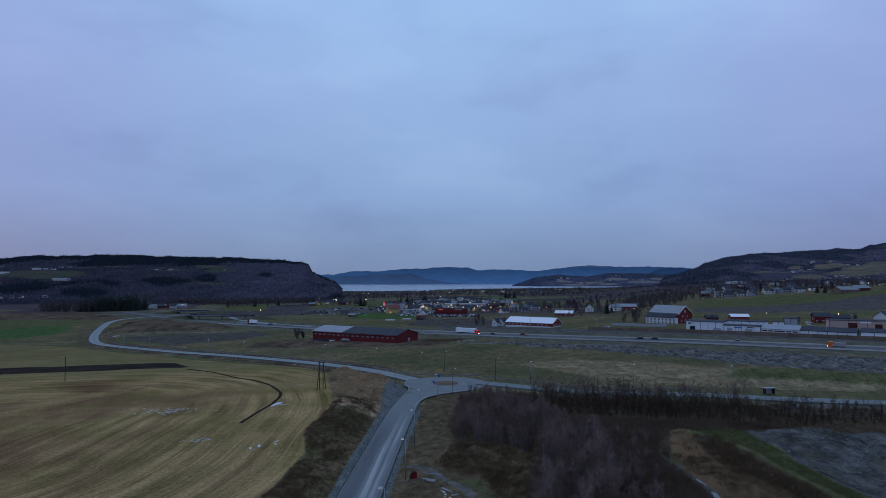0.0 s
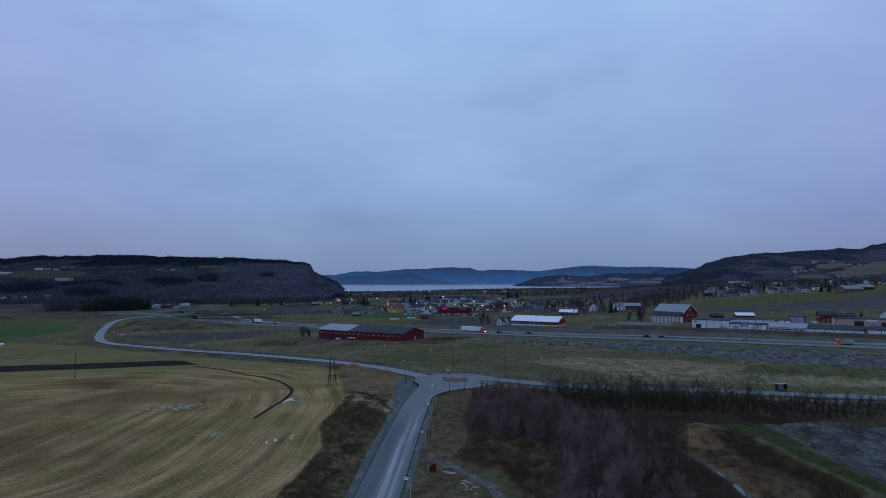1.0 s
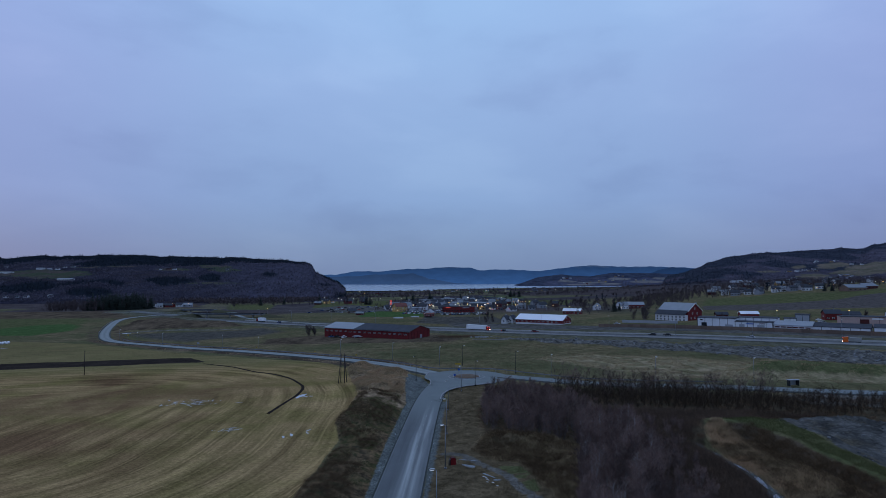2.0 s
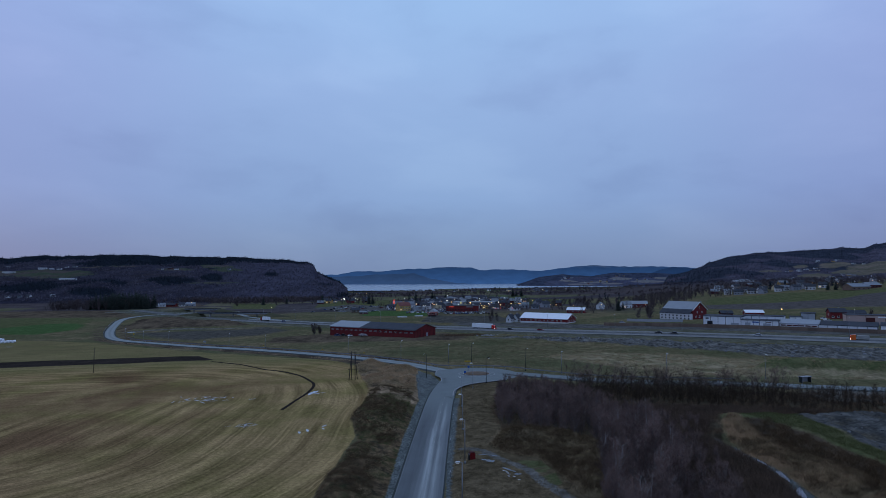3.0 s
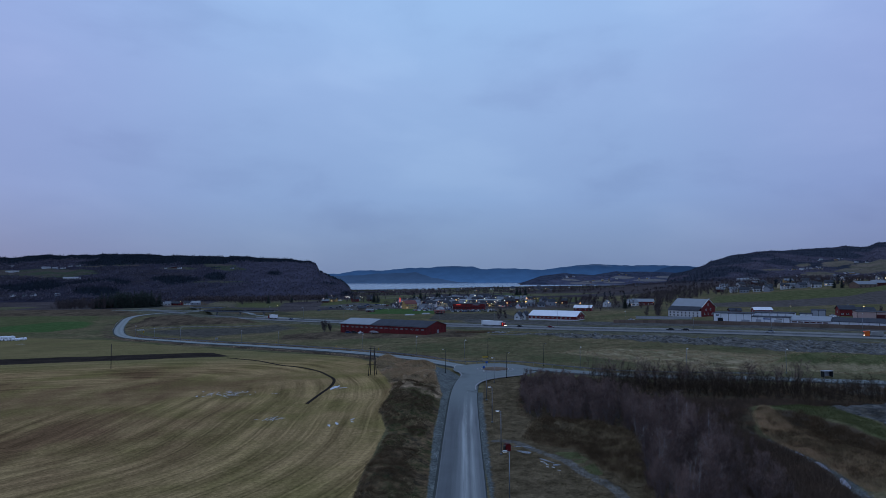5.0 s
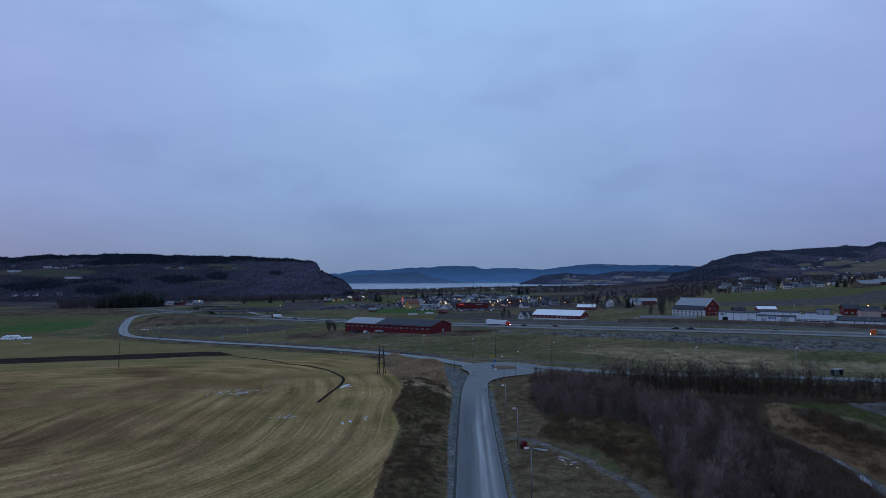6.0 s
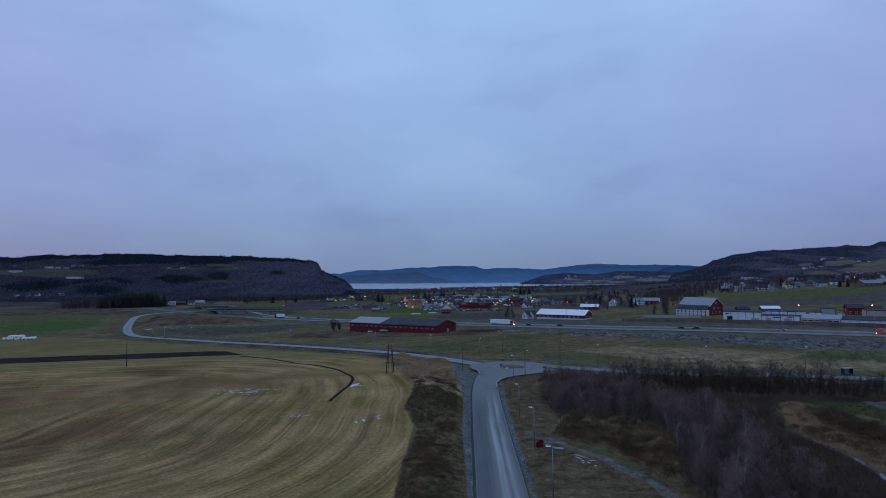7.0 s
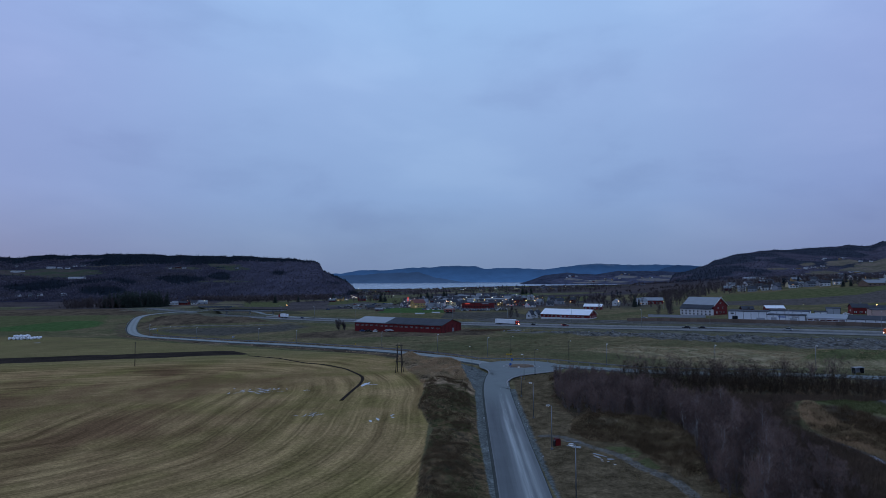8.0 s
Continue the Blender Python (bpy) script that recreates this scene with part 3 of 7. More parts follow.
def make_ground():
    right = steps(130, 2500, 1.0, 1.06)
    gx = np.array([-v for v in reversed(right)] + list(np.arange(-129, 130, 1.0)) + right)
    gy = np.array(list(np.arange(-80, 80, 8.0)) + list(np.arange(80, 260, 1.0)) + steps(260, 4950, 1.0, 1.012, 80.0))
    x, y = (a.ravel() for a in np.meshgrid(gx, gy))
    me = raw_mesh("ground", np.stack([x, y, height(x, y)], 1), grid_faces(len(gy), len(gx)), ground_material())
    soft = 2.5 + 0.01 * np.abs(y)
    hard = np.full(x.shape, 1.2)
    plough = inside(PLOUGH, x, y, 1.5)
    mark(me, "plain", sstep(560, 720, y + 0.1 * x) * (1 - inside(FOOTBALL, x, y, 6)) * (1 - sstep(160, 230, x) * (1 - sstep(900, 1000, y))))
    mark(me, "stubble", inside(STUBBLE, x, y, 2.0))
    damp = inside([(3.0, 103.6), (6.9, 105.8), (8.4, 98), (8.6, 89.5), (7.2, 89.5), (5.2, 98)], x, y, 1.8) * sstep(0.25, 0.6, vnoise(x, y, 1.6, 23))
    mark(me, "lush", np.maximum.reduce([damp, 0.8 * inside([(-298, 803), (-359, 987), (-273, 962), (-233, 786)], x, y, 8), 0.8 * inside([(-181, 785), (-227, 1043), (-102, 1070), (-85, 800), (-150, 905)], x, y, 8), 0.8 * inside([(60, 800), (84, 1026), (201, 954), (152, 790)], x, y, 8), inside(GREEN_W, x, y, 12), inside(GREEN_E, x, y, 20),
                                        0.8 * np.exp(-(along(CREST, x + 0.6, y) / 2.0) ** 2), 1.0 * np.exp(-(along([(99, 199), (108, 199), (124, 187), (140, 178)], x, y) / 6.5) ** 2)]))
    mark(me, "soil", plough)
    near_bank = inside(BANK_W, x, y, 3)
    dark_bank = sstep(164, 146, y + 26 * (vnoise(x, y, 6, 15) - 0.5))
    mark(me, "bramble", near_bank * dark_bank)
    north = sstep(2, 10, x * 0.55 + y * 0.83 - 372) * sstep(85, 50, along(HIGHWAY, x, y)) * sstep(-30, 20, x) * sstep(5, 10, along(HIGHWAY, x, y))
    mark(me, "rubble", np.maximum(0.9 * north, 0.8 * inside([(-190, 800), (-110, 680), (-70, 720), (-80, 800), (-150, 900)], x, y, 12)))
    mark(me, "weedy", sstep(215, 265, y - 0.12 * (x + 100)))
    mark(me, "pitch", np.maximum.reduce([inside(FOOTBALL, x, y, 5), 0.35 * damp, 0.9 * inside([(-372, 540), (-350, 556), (-318, 520), (-300, 477), (-303, 432), (-380, 440)], x, y, 30)]))
    mark(me, "earth", np.maximum(inside(DARK_W, x, y, 45) * 0.72, inside(EARTH_TOWN, x, y, 8)))
    mark(me, "tilth", inside(SOIL_E, x, y, 15))
    mark(me, "bank", np.maximum.reduce([near_bank * (1 - dark_bank), 0.8 * inside([(45, 119), (48.5, 122), (51, 110), (51, 97), (52, 84), (43, 84), (44, 98), (43.6, 108)], x, y, 2)]))
    mark(me, "heath", np.maximum.reduce([0.9 * sstep(14, 9, along(ARM_WEST[2:9], x + 2, y)) * (1 - sstep(4, 2, along(ARM_WEST, x, y))), 0.85 * sstep(15, 8, along(ARM_WEST[6:11], x, y)) * (1 - sstep(5, 3, along(ARM_WEST, x, y))), np.exp(-(along(MOUND, x, y) / 4.6) ** 2), 0.95 * inside([(49.5, 120.5), (54, 118.5), (54.4, 108), (54.6, 90), (53, 76), (50.5, 76), (50, 90), (50, 110)], x, y, 2), 0.9 * inside(BROWN_W, x, y, 16), 0.7 * inside(SOIL_W, x, y, 25), 0.66 * inside(YARD, x, y, 15), 0.8 * inside([(-490, 1040), (-430, 1027), (-370, 907), (-424, 846)], x, y, 10)]))
    mark(me, "tan", inside(TAN, x, y, 25) * 0.9)
    mark(me, "thicket", inside(THICKET, x, y, 4))
    mark(me, "spoil", 0.95 * sstep(36, 24, along(HIGHWAY, x, y)) * sstep(1000, 800, y))
    mark(me, "rock", inside(ROCK, x, y, 8))
    mark(me, "heap", inside(HEAP, x, y, 4))
    mark(me, "gravel", np.maximum.reduce([inside(VERGE_W, x, y, 1.5), inside(GRAVEL_E, x, y, 10) * 0.3, 1.0 * inside([(-9.6, -70), (-8.8, 100), (-8.0, 128), (-7.0, 162), (-4.9, 162), (-5.2, 128), (-5.6, 100), (-6.2, -70)], x, y, 1.5), 0.62 * inside([(-6.5, 101), (-5.5, 112), (-2, 113), (1, 106), (-1, 100)], x, y, 3), np.exp(-(along(STREAM, x, y) / np.interp(y, [85, 117], [1.7, 0.5])) ** 2)]))
    mark(me, "verge", (1 - damp) * (inside(VERGE_E, x, y, 3) * 0.9))
    mark(me, "wear", np.maximum.reduce([np.exp(-(along(TRACK, x, y) / 3.0) ** 2), 0.9 * np.exp(-(along(TRACK_W, x, y) / 2.2) ** 2), 0.9 * np.exp(-(along([(-6, 112), (-2.4, 110), (0.8, 104), (4.4, 98.5), (6, 91.4), (8.4, 85), (9, 74)], x, y) / 1.1) ** 2), 0.75 * inside([(84, 163), (100, 167), (125, 158), (150, 147), (150, 133), (110, 139), (84, 148)], x, y, 5)]))
    # arcs of the swaths: round a far centre, and along the hedge close to it
    sweep, run = beside(spline(SWATH_LINE, 6.0), x, y)
    mark(me, "turn", sstep(4, 34, np.abs(beside(spline(SWATH_LINE[:5], 6.0), x, y)[0] - beside(spline(SWATH_LINE[6:], 6.0), x, y)[0])))
    mark(me, "swath", sweep)
    mark(me, "alongswath", run)
    return tagged(new("ground", me), "open autumn farmland with stubble field, grass and gravel", "ground", kind="structure")


make_ground()


# ---- roads ----
def asphalt_material(name, tone, streaks, lanes=True):
    t = Tree(name)
    uv = t.n.new("ShaderNodeUVMap").outputs[0]
    sep = t.n.new("ShaderNodeSeparateXYZ")
    t.l.new(uv, sep.inputs[0])
    fine, patch = t.noise(6.0, 5.0, 0.7), t.noise(0.25, 4.0, 0.6)
    c = t.mix(t.ramp(patch, [(0.3, (0, 0, 0)), (0.7, (1, 1, 1))]), shade(tone, 0.85), shade(tone, 1.15))
    c = t.mix(0.5, c, t.mix(fine, shade(tone, 0.7), shade(tone, 1.3)))
    if streaks:
        long = t.noise(1.0, 6.0, 0.65, where=uv, stretch=(5.0, 0.022, 1.0))
        narrow = t.noise(1.0, 5.0, 0.65, where=uv, stretch=(9.0, 0.03, 1.0))
        side_way = t.math("ADD", sep.outputs[0], t.math("MULTIPLY", t.math("SUBTRACT", t.noise(0.04, 2.0, where=uv, stretch=(0.0, 1.0, 1.0)), 0.5), 0.10))
        dust = t.ramp(side_way, [(0.0, (0.32,) * 3), (0.05, (0.10,) * 3), (0.22, (0.06,) * 3), (0.36, (0.16,) * 3), (0.47, (0.30,) * 3), (0.55, (1.0,) * 3), (0.62, (0.80,) * 3), (0.69, (0.45,) * 3), (0.77, (1.0,) * 3), (0.86, (0.42,) * 3), (0.94, (0.25,) * 3)], "EASE")
        k = t.math("MULTIPLY", dust, t.ramp(narrow, [(0.25, (0.35,) * 3), (0.7, (1,) * 3)]))
        c = t.mix(k, c, (0.385, 0.408, 0.392))
        c = t.mix(t.math("MULTIPLY", t.ramp(long, [(0.42, (0,) * 3), (0.66, (1,) * 3)]), 0.45), c, shade(tone, 0.6))
        c = t.mix(t.ramp(t.math("MULTIPLY", sep.outputs[1], 0.004), [(0.80, (0, 0, 0)), (0.93, (1, 1, 1))], "EASE"), c, t.mix(fine, (0.112, 0.127, 0.124), (0.200, 0.226, 0.221)))
    elif lanes:
        c = t.mix(1.0, c, t.ramp(sep.outputs[0], [(0.0, (0.80,) * 3), (0.10, (0.95,) * 3), (0.26, (1.16,) * 3), (0.40, (0.98,) * 3), (0.5, (0.86,) * 3), (0.6, (0.98,) * 3), (0.76, (1.16,) * 3), (0.9, (0.95,) * 3), (1.0, (0.80,) * 3)]), "MULTIPLY")
        c = t.mix(t.math("MULTIPLY", t.ramp(t.noise(0.6, 4.0, 0.6), [(0.45, (0,) * 3), (0.7, (1,) * 3)]), 0.3), c, shade(tone, 0.7))
    t.bump(fine, 0.3, 0.02)
    return t.done(c, 0.85, 0.0, 0.15)


ASPHALT = asphalt_material("worn_asphalt", (0.098, 0.107, 0.112), True)
ASPHALT_FAR = asphalt_material("highway_asphalt", (0.215, 0.238, 0.230), False)
PLAZA = asphalt_material("junction_asphalt", (0.156, 0.177, 0.173), False, False)
HIGHWAY_TOP = asphalt_material("dark_highway_asphalt", (0.094, 0.097, 0.093), False)
SHOULDER = surface("crushed_stone_shoulder", (0.060, 0.066, 0.062), 0.95, 0.5, 7, 0.35, spec=0.05)
DITCH_SOIL = surface("dark_turned_soil", (0.034, 0.027, 0.022), 1.0, 0.8, 6, 0.35, spec=0.0, relief=0.6)
EARTH = surface("island_earth", (0.13, 0.09, 0.06), 0.95, 0.6, 6, 0.3)


def ribbon(name, line, across, material, label, lift=0.1, step=2.0, kind="structure", category="road", zfun=None):
    """A strip along a line. across: (offset, drop) pairs from left to right."""
    pts = np.array(spline(line, step))
    tan = np.gradient(pts, axis=0)
    tan /= np.linalg.norm(tan, axis=1)[:, None]
    nor = np.stack([tan[:, 1], -tan[:, 0]], 1)
    run = np.concatenate([[0], np.cumsum(np.linalg.norm(np.diff(pts, axis=0), axis=1))])
    cols = len(across)
    zc = (zfun or base_height)(pts[:, 0], pts[:, 1])
    verts = np.zeros((len(pts), cols, 3))
    for k, (o, drop) in enumerate(across):
        verts[:, k, :2] = pts + nor * o
        verts[:, k, 2] = zc + lift + drop
    faces = grid_faces(len(pts), cols)[:, ::-1]
    me = raw_mesh(name, verts.reshape(-1, 3), faces, material)
    lo, hi = across[0][0], across[-1][0]
    u = np.array([(o - lo) / max(hi - lo, 1e-6) for o, _ in across])
    uv = np.stack(np.broadcast_arrays(u[None, :], run[:, None]), -1).reshape(-1, 2)
    layer = me.uv_layers.new(name="UVMap")
    idx = np.zeros(len(me.loops), np.int32)
    me.loops.foreach_get("vertex_index", idx)
    layer.data.foreach_set("uv", np.ascontiguousarray(uv[idx], dtype=np.float32).ravel())
    ob = new(name, me)
    if kind:
        tagged(ob, label, category, kind=kind)
    return ob


DECK = [(-3.4, -0.06), (0, 0.0), (3.4, -0.06)]
ARM_DECK = [(-3.1, -0.06), (0, 0.0), (3.1, -0.06)]
BED = [(-5.0, -0.9), (-3.75, -0.15), (0, -0.05), (3.75, -0.15), (5.0, -0.9)]
ribbon("road", ROAD, DECK, ASPHALT, "worn grey asphalt lane with dusty wheel streaks")
# stone rim kept dark and narrow; it doubles as the asphalt edge's shade line
ribbon("road_shoulder", ROAD, [(-4.0, -0.6), (-3.55, -0.13), (0, -0.05), (3.45, -0.12), (3.8, -0.5)], SHOULDER, "grey crushed stone shoulder under the lane")
ribbon("road", ARM_WEST, ARM_DECK, ASPHALT_FAR, "grey asphalt road curving away past the fields")
ribbon("road_shoulder", ARM_WEST, BED, SHOULDER, "grey crushed stone shoulder under the road")
ribbon("road", ARM_EAST, ARM_DECK, PLAZA, "grey asphalt road leaving the roundabout past a bus stop")
ribbon("road_shoulder", ARM_EAST, BED, SHOULDER, "grey crushed stone shoulder under the road")
ribbon("ditch", DITCH, [(-0.55, -0.12), (-0.2, 0.10), (0.25, 0.06), (0.55, -0.12)], DITCH_SOIL, "narrow line of dark turned soil across the stubble", 0.10, 1.0, category="ditch", zfun=height)
ribbon("slip_road", RAMP_A, [(-3, -0.05), (0, 0), (3, -0.05)], ASPHALT_FAR, "grey slip road of the interchange", 0.16, 4)
ribbon("slip_road", RAMP_B, [(-3, -0.05), (0, 0), (3, -0.05)], ASPHALT_FAR, "grey slip road climbing beyond the interchange", 0.18, 4)
ribbon("highway", HIGHWAY, [(-7.0, -0.1), (0, 0), (7.0, -0.1)], HIGHWAY_TOP, "wide grey asphalt highway across the plain", step=4)
ribbon("highway_shoulder", HIGHWAY, [(-12, -1.2), (-8.6, -0.16), (0, -0.05), (8.6, -0.16), (12, -1.2)], SHOULDER, "grey stone shoulder under the highway", step=4)


def ring(r0, r1, z, n=48, centre=HUB):
    g = Geo()
    zc = float(base_height(*centre)) + z
    p = [(centre[0] + r * math.cos(2 * math.pi * k / n), centre[1] + r * math.sin(2 * math.pi * k / n), zc) for r in (r0, r1) for k in range(n)]
    return g.add(p, [(k, (k + 1) % n, n + (k + 1) % n, n + k) for k in range(n)])


def kerb_ring(g, r, width, z0, z1, n=48, a0=0.0, a1=2 * math.pi, centre=HUB):
    zc = float(base_height(*centre))
    prof = [(r, z0), (r, z1), (r + width, z1), (r + width, z0)]
    p = []
    for k in range(n + 1):
        a = a0 + (a1 - a0) * k / n
        p += [(centre[0] + q * math.cos(a), centre[1] + q * math.sin(a), zc + h) for q, h in prof]
    g.add(p, [(4 * k + i, 4 * k + (i + 1) % 4, 4 * k + 4 + (i + 1) % 4, 4 * k + 4 + i) for k in range(n) for i in range(4)])


plaza = new("roundabout", ring(0.05, 14.0, 0.135).mesh("roundabout", PLAZA))
tagged(plaza, "grey asphalt roundabout where three roads meet", "road", kind="structure")
g = Geo()
zc = float(base_height(*HUB))
g.lathe([(4.3, 0.1), (4.2, 0.38), (2.6, 0.62), (0.2, 0.75)], 32, (HUB[0], HUB[1], zc))
tagged(new("roundabout_island", g.mesh("roundabout_island", EARTH, True)), "round brown earth island in the roundabout", "traffic island", kind="structure")
g = Geo()
kerb_ring(g, 4.3, 0.3, 0.1, 0.32)
kerb_ring(g, 5.8, 0.25, 0.1, 0.20)
tagged(new("island_kerb", g.mesh("island_kerb", M["kerb"])), "pale granite kerb round the island", "kerb", kind="structure")

# ---- fjord, hills and distance ----
t = Tree("fjord_water")
t.bump(t.noise(0.05, 4.0, stretch=(0.4, 1.6, 1.0)), 0.12, 0.6)
WATER = t.done((0.10, 0.16, 0.24), 0.22, 0.0, 0.6)
xs, ys = np.meshgrid(np.linspace(-2500, 2500, 60), np.linspace(1900, 4990, 40))
me = raw_mesh("water", np.stack([xs.ravel(), ys.ravel(), np.full(xs.size, -4.2)], 1), grid_faces(40, 60), WATER)
tagged(new("water", me), "calm pale blue fjord below the hills", "water", kind="structure")


def hill_material(name, wood_a, wood_b, open_a, open_b):
    t = Tree(name)
    big, mid, fine = t.noise(0.007, 6.0, 0.65, stretch=(1, 0.35, 1)), t.noise(0.03, 6.0, 0.7, stretch=(1, 0.35, 1)), t.noise(0.14, 5.0, 0.75, stretch=(1, 0.4, 1))
    c = t.mix(t.ramp(big, [(0.40, (0, 0, 0)), (0.6, (1, 1, 1))]), wood_a, shade(wood_a, 1.5))
    c = t.mix(t.math("MULTIPLY", t.ramp(t.noise(0.009, 4.0, 0.6), [(0.5, (0, 0, 0)), (0.62, (1, 1, 1))]), 0.45), c, shade(open_b, 0.7))
    # paler wood from the marked bearing eastwards: distance haze mixed into the colour
    c = t.mix(t.math("MULTIPLY", t.attr("birch_haze"), 0.8), c, t.mix(big, shade(wood_a, 1.3), shade(wood_a, 3.0)))
    c = t.mix(t.attr("conifer"), c, wood_b)
    c = t.mix(t.math("MULTIPLY", t.ramp(mid, [(0.40, (0, 0, 0)), (0.62, (1, 1, 1))]), 0.75), c, t.mix(1.0, c, (0.42, 0.44, 0.50), "MULTIPLY"))
    o = t.mix(t.ramp(t.noise(0.010, 4.0), [(0.42, (0, 0, 0)), (0.58, (1, 1, 1))]), open_a, open_b)
    edge = t.math("ADD", t.attr("meadow"), t.math("MULTIPLY", t.math("SUBTRACT", mid, 0.5), 1.8))
    c = t.mix(t.ramp(edge, [(0.42, (0, 0, 0)), (0.58, (1, 1, 1))]), c, o)
    c = t.mix(1.0, c, t.ramp(fine, [(0.25, (0.55,) * 3), (0.75, (1.45,) * 3)]), "MULTIPLY")
    t.bump(t.math("ADD", fine, t.math("MULTIPLY", mid, 3.0)), 1.0, 4.0)
    return t.done(c, 1.0, 0.0, 0.0)


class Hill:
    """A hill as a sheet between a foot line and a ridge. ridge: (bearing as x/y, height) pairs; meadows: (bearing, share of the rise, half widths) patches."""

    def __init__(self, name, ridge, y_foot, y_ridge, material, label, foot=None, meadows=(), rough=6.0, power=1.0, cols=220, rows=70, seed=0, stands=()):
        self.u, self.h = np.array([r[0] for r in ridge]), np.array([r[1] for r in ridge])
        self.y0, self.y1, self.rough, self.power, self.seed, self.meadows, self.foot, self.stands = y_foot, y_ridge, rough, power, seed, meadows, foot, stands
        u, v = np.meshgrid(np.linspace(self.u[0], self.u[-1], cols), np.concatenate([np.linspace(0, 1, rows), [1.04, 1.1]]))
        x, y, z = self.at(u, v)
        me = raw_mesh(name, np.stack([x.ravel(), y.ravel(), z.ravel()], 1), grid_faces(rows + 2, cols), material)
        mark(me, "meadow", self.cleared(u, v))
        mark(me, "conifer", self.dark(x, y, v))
        # share of painted haze, growing eastwards
        mark(me, "birch_haze", sstep(-0.42, -0.30, u))
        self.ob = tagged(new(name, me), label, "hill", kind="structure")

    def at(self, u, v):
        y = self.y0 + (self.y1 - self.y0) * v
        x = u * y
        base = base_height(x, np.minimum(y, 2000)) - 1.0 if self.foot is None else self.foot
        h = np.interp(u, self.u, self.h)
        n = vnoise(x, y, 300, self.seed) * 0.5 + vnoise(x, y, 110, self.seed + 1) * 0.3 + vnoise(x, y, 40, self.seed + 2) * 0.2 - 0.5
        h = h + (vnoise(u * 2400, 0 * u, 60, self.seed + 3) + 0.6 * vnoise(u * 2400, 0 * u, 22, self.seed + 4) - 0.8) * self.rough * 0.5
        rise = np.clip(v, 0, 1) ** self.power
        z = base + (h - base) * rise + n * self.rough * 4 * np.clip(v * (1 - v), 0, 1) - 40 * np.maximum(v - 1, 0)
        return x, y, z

    def dark(self, x, y, v):
        """Share of spruce in the wood: patches, and most of the top."""
        n = vnoise(x, y * 0.35, 190, self.seed + 5) * 0.55 + vnoise(x, y * 0.35, 70, self.seed + 6) * 0.45
        u = x / y
        return sstep(0.44, 0.54, 0.88 * n + 0.33 * self.stand(u, v) + 0.36 * sstep(0.72, 0.90, v) - 0.09)

    def stand(self, u, v):
        m = np.zeros(np.shape(u))
        for mu, mv, du, dv in self.stands:
            m = np.maximum(m, np.exp(-(((u - mu) / du) ** 2 + ((v - mv) / dv) ** 2)))
        return m

    def cleared(self, u, v):
        m = np.zeros(np.shape(u))
        for mu, mv, du, dv in self.meadows:
            m = np.maximum(m, np.exp(-(((u - mu) / du) ** 2 + ((v - mv) / dv) ** 2) ** 2))
        return m


# Wood tones lean blue and, further off, pale: air haze put into them.
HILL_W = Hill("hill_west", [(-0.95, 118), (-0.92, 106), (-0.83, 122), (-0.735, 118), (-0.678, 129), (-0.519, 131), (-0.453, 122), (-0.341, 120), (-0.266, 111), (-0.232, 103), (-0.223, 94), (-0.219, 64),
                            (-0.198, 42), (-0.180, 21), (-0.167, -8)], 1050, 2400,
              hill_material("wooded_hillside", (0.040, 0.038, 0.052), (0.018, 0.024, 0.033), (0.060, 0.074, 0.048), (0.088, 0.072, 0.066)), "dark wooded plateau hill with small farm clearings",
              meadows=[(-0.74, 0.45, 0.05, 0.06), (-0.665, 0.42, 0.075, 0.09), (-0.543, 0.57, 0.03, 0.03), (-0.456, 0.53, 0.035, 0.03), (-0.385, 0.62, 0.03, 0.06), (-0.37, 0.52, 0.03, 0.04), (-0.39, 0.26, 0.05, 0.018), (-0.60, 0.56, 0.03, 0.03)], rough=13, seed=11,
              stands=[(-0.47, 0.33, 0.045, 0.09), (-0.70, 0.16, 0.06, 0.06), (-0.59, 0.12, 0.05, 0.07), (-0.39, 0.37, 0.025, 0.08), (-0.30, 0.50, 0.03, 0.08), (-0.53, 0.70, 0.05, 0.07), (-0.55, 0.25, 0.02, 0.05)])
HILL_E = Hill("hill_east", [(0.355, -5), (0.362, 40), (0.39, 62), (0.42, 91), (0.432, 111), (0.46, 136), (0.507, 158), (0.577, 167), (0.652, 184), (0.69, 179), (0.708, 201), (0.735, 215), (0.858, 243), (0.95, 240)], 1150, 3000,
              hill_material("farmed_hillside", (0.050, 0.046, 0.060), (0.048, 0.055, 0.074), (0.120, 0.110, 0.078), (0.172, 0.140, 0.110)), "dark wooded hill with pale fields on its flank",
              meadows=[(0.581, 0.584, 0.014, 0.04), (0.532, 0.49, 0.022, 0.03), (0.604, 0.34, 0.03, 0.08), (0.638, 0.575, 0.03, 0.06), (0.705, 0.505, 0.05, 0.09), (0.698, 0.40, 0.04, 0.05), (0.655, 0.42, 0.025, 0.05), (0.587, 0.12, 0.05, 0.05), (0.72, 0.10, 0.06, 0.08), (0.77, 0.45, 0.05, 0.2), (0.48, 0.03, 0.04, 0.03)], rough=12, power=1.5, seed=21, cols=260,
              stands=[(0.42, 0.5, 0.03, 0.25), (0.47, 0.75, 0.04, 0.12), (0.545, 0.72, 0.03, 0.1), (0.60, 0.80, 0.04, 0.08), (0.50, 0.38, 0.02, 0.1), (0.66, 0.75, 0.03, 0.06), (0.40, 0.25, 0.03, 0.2)])
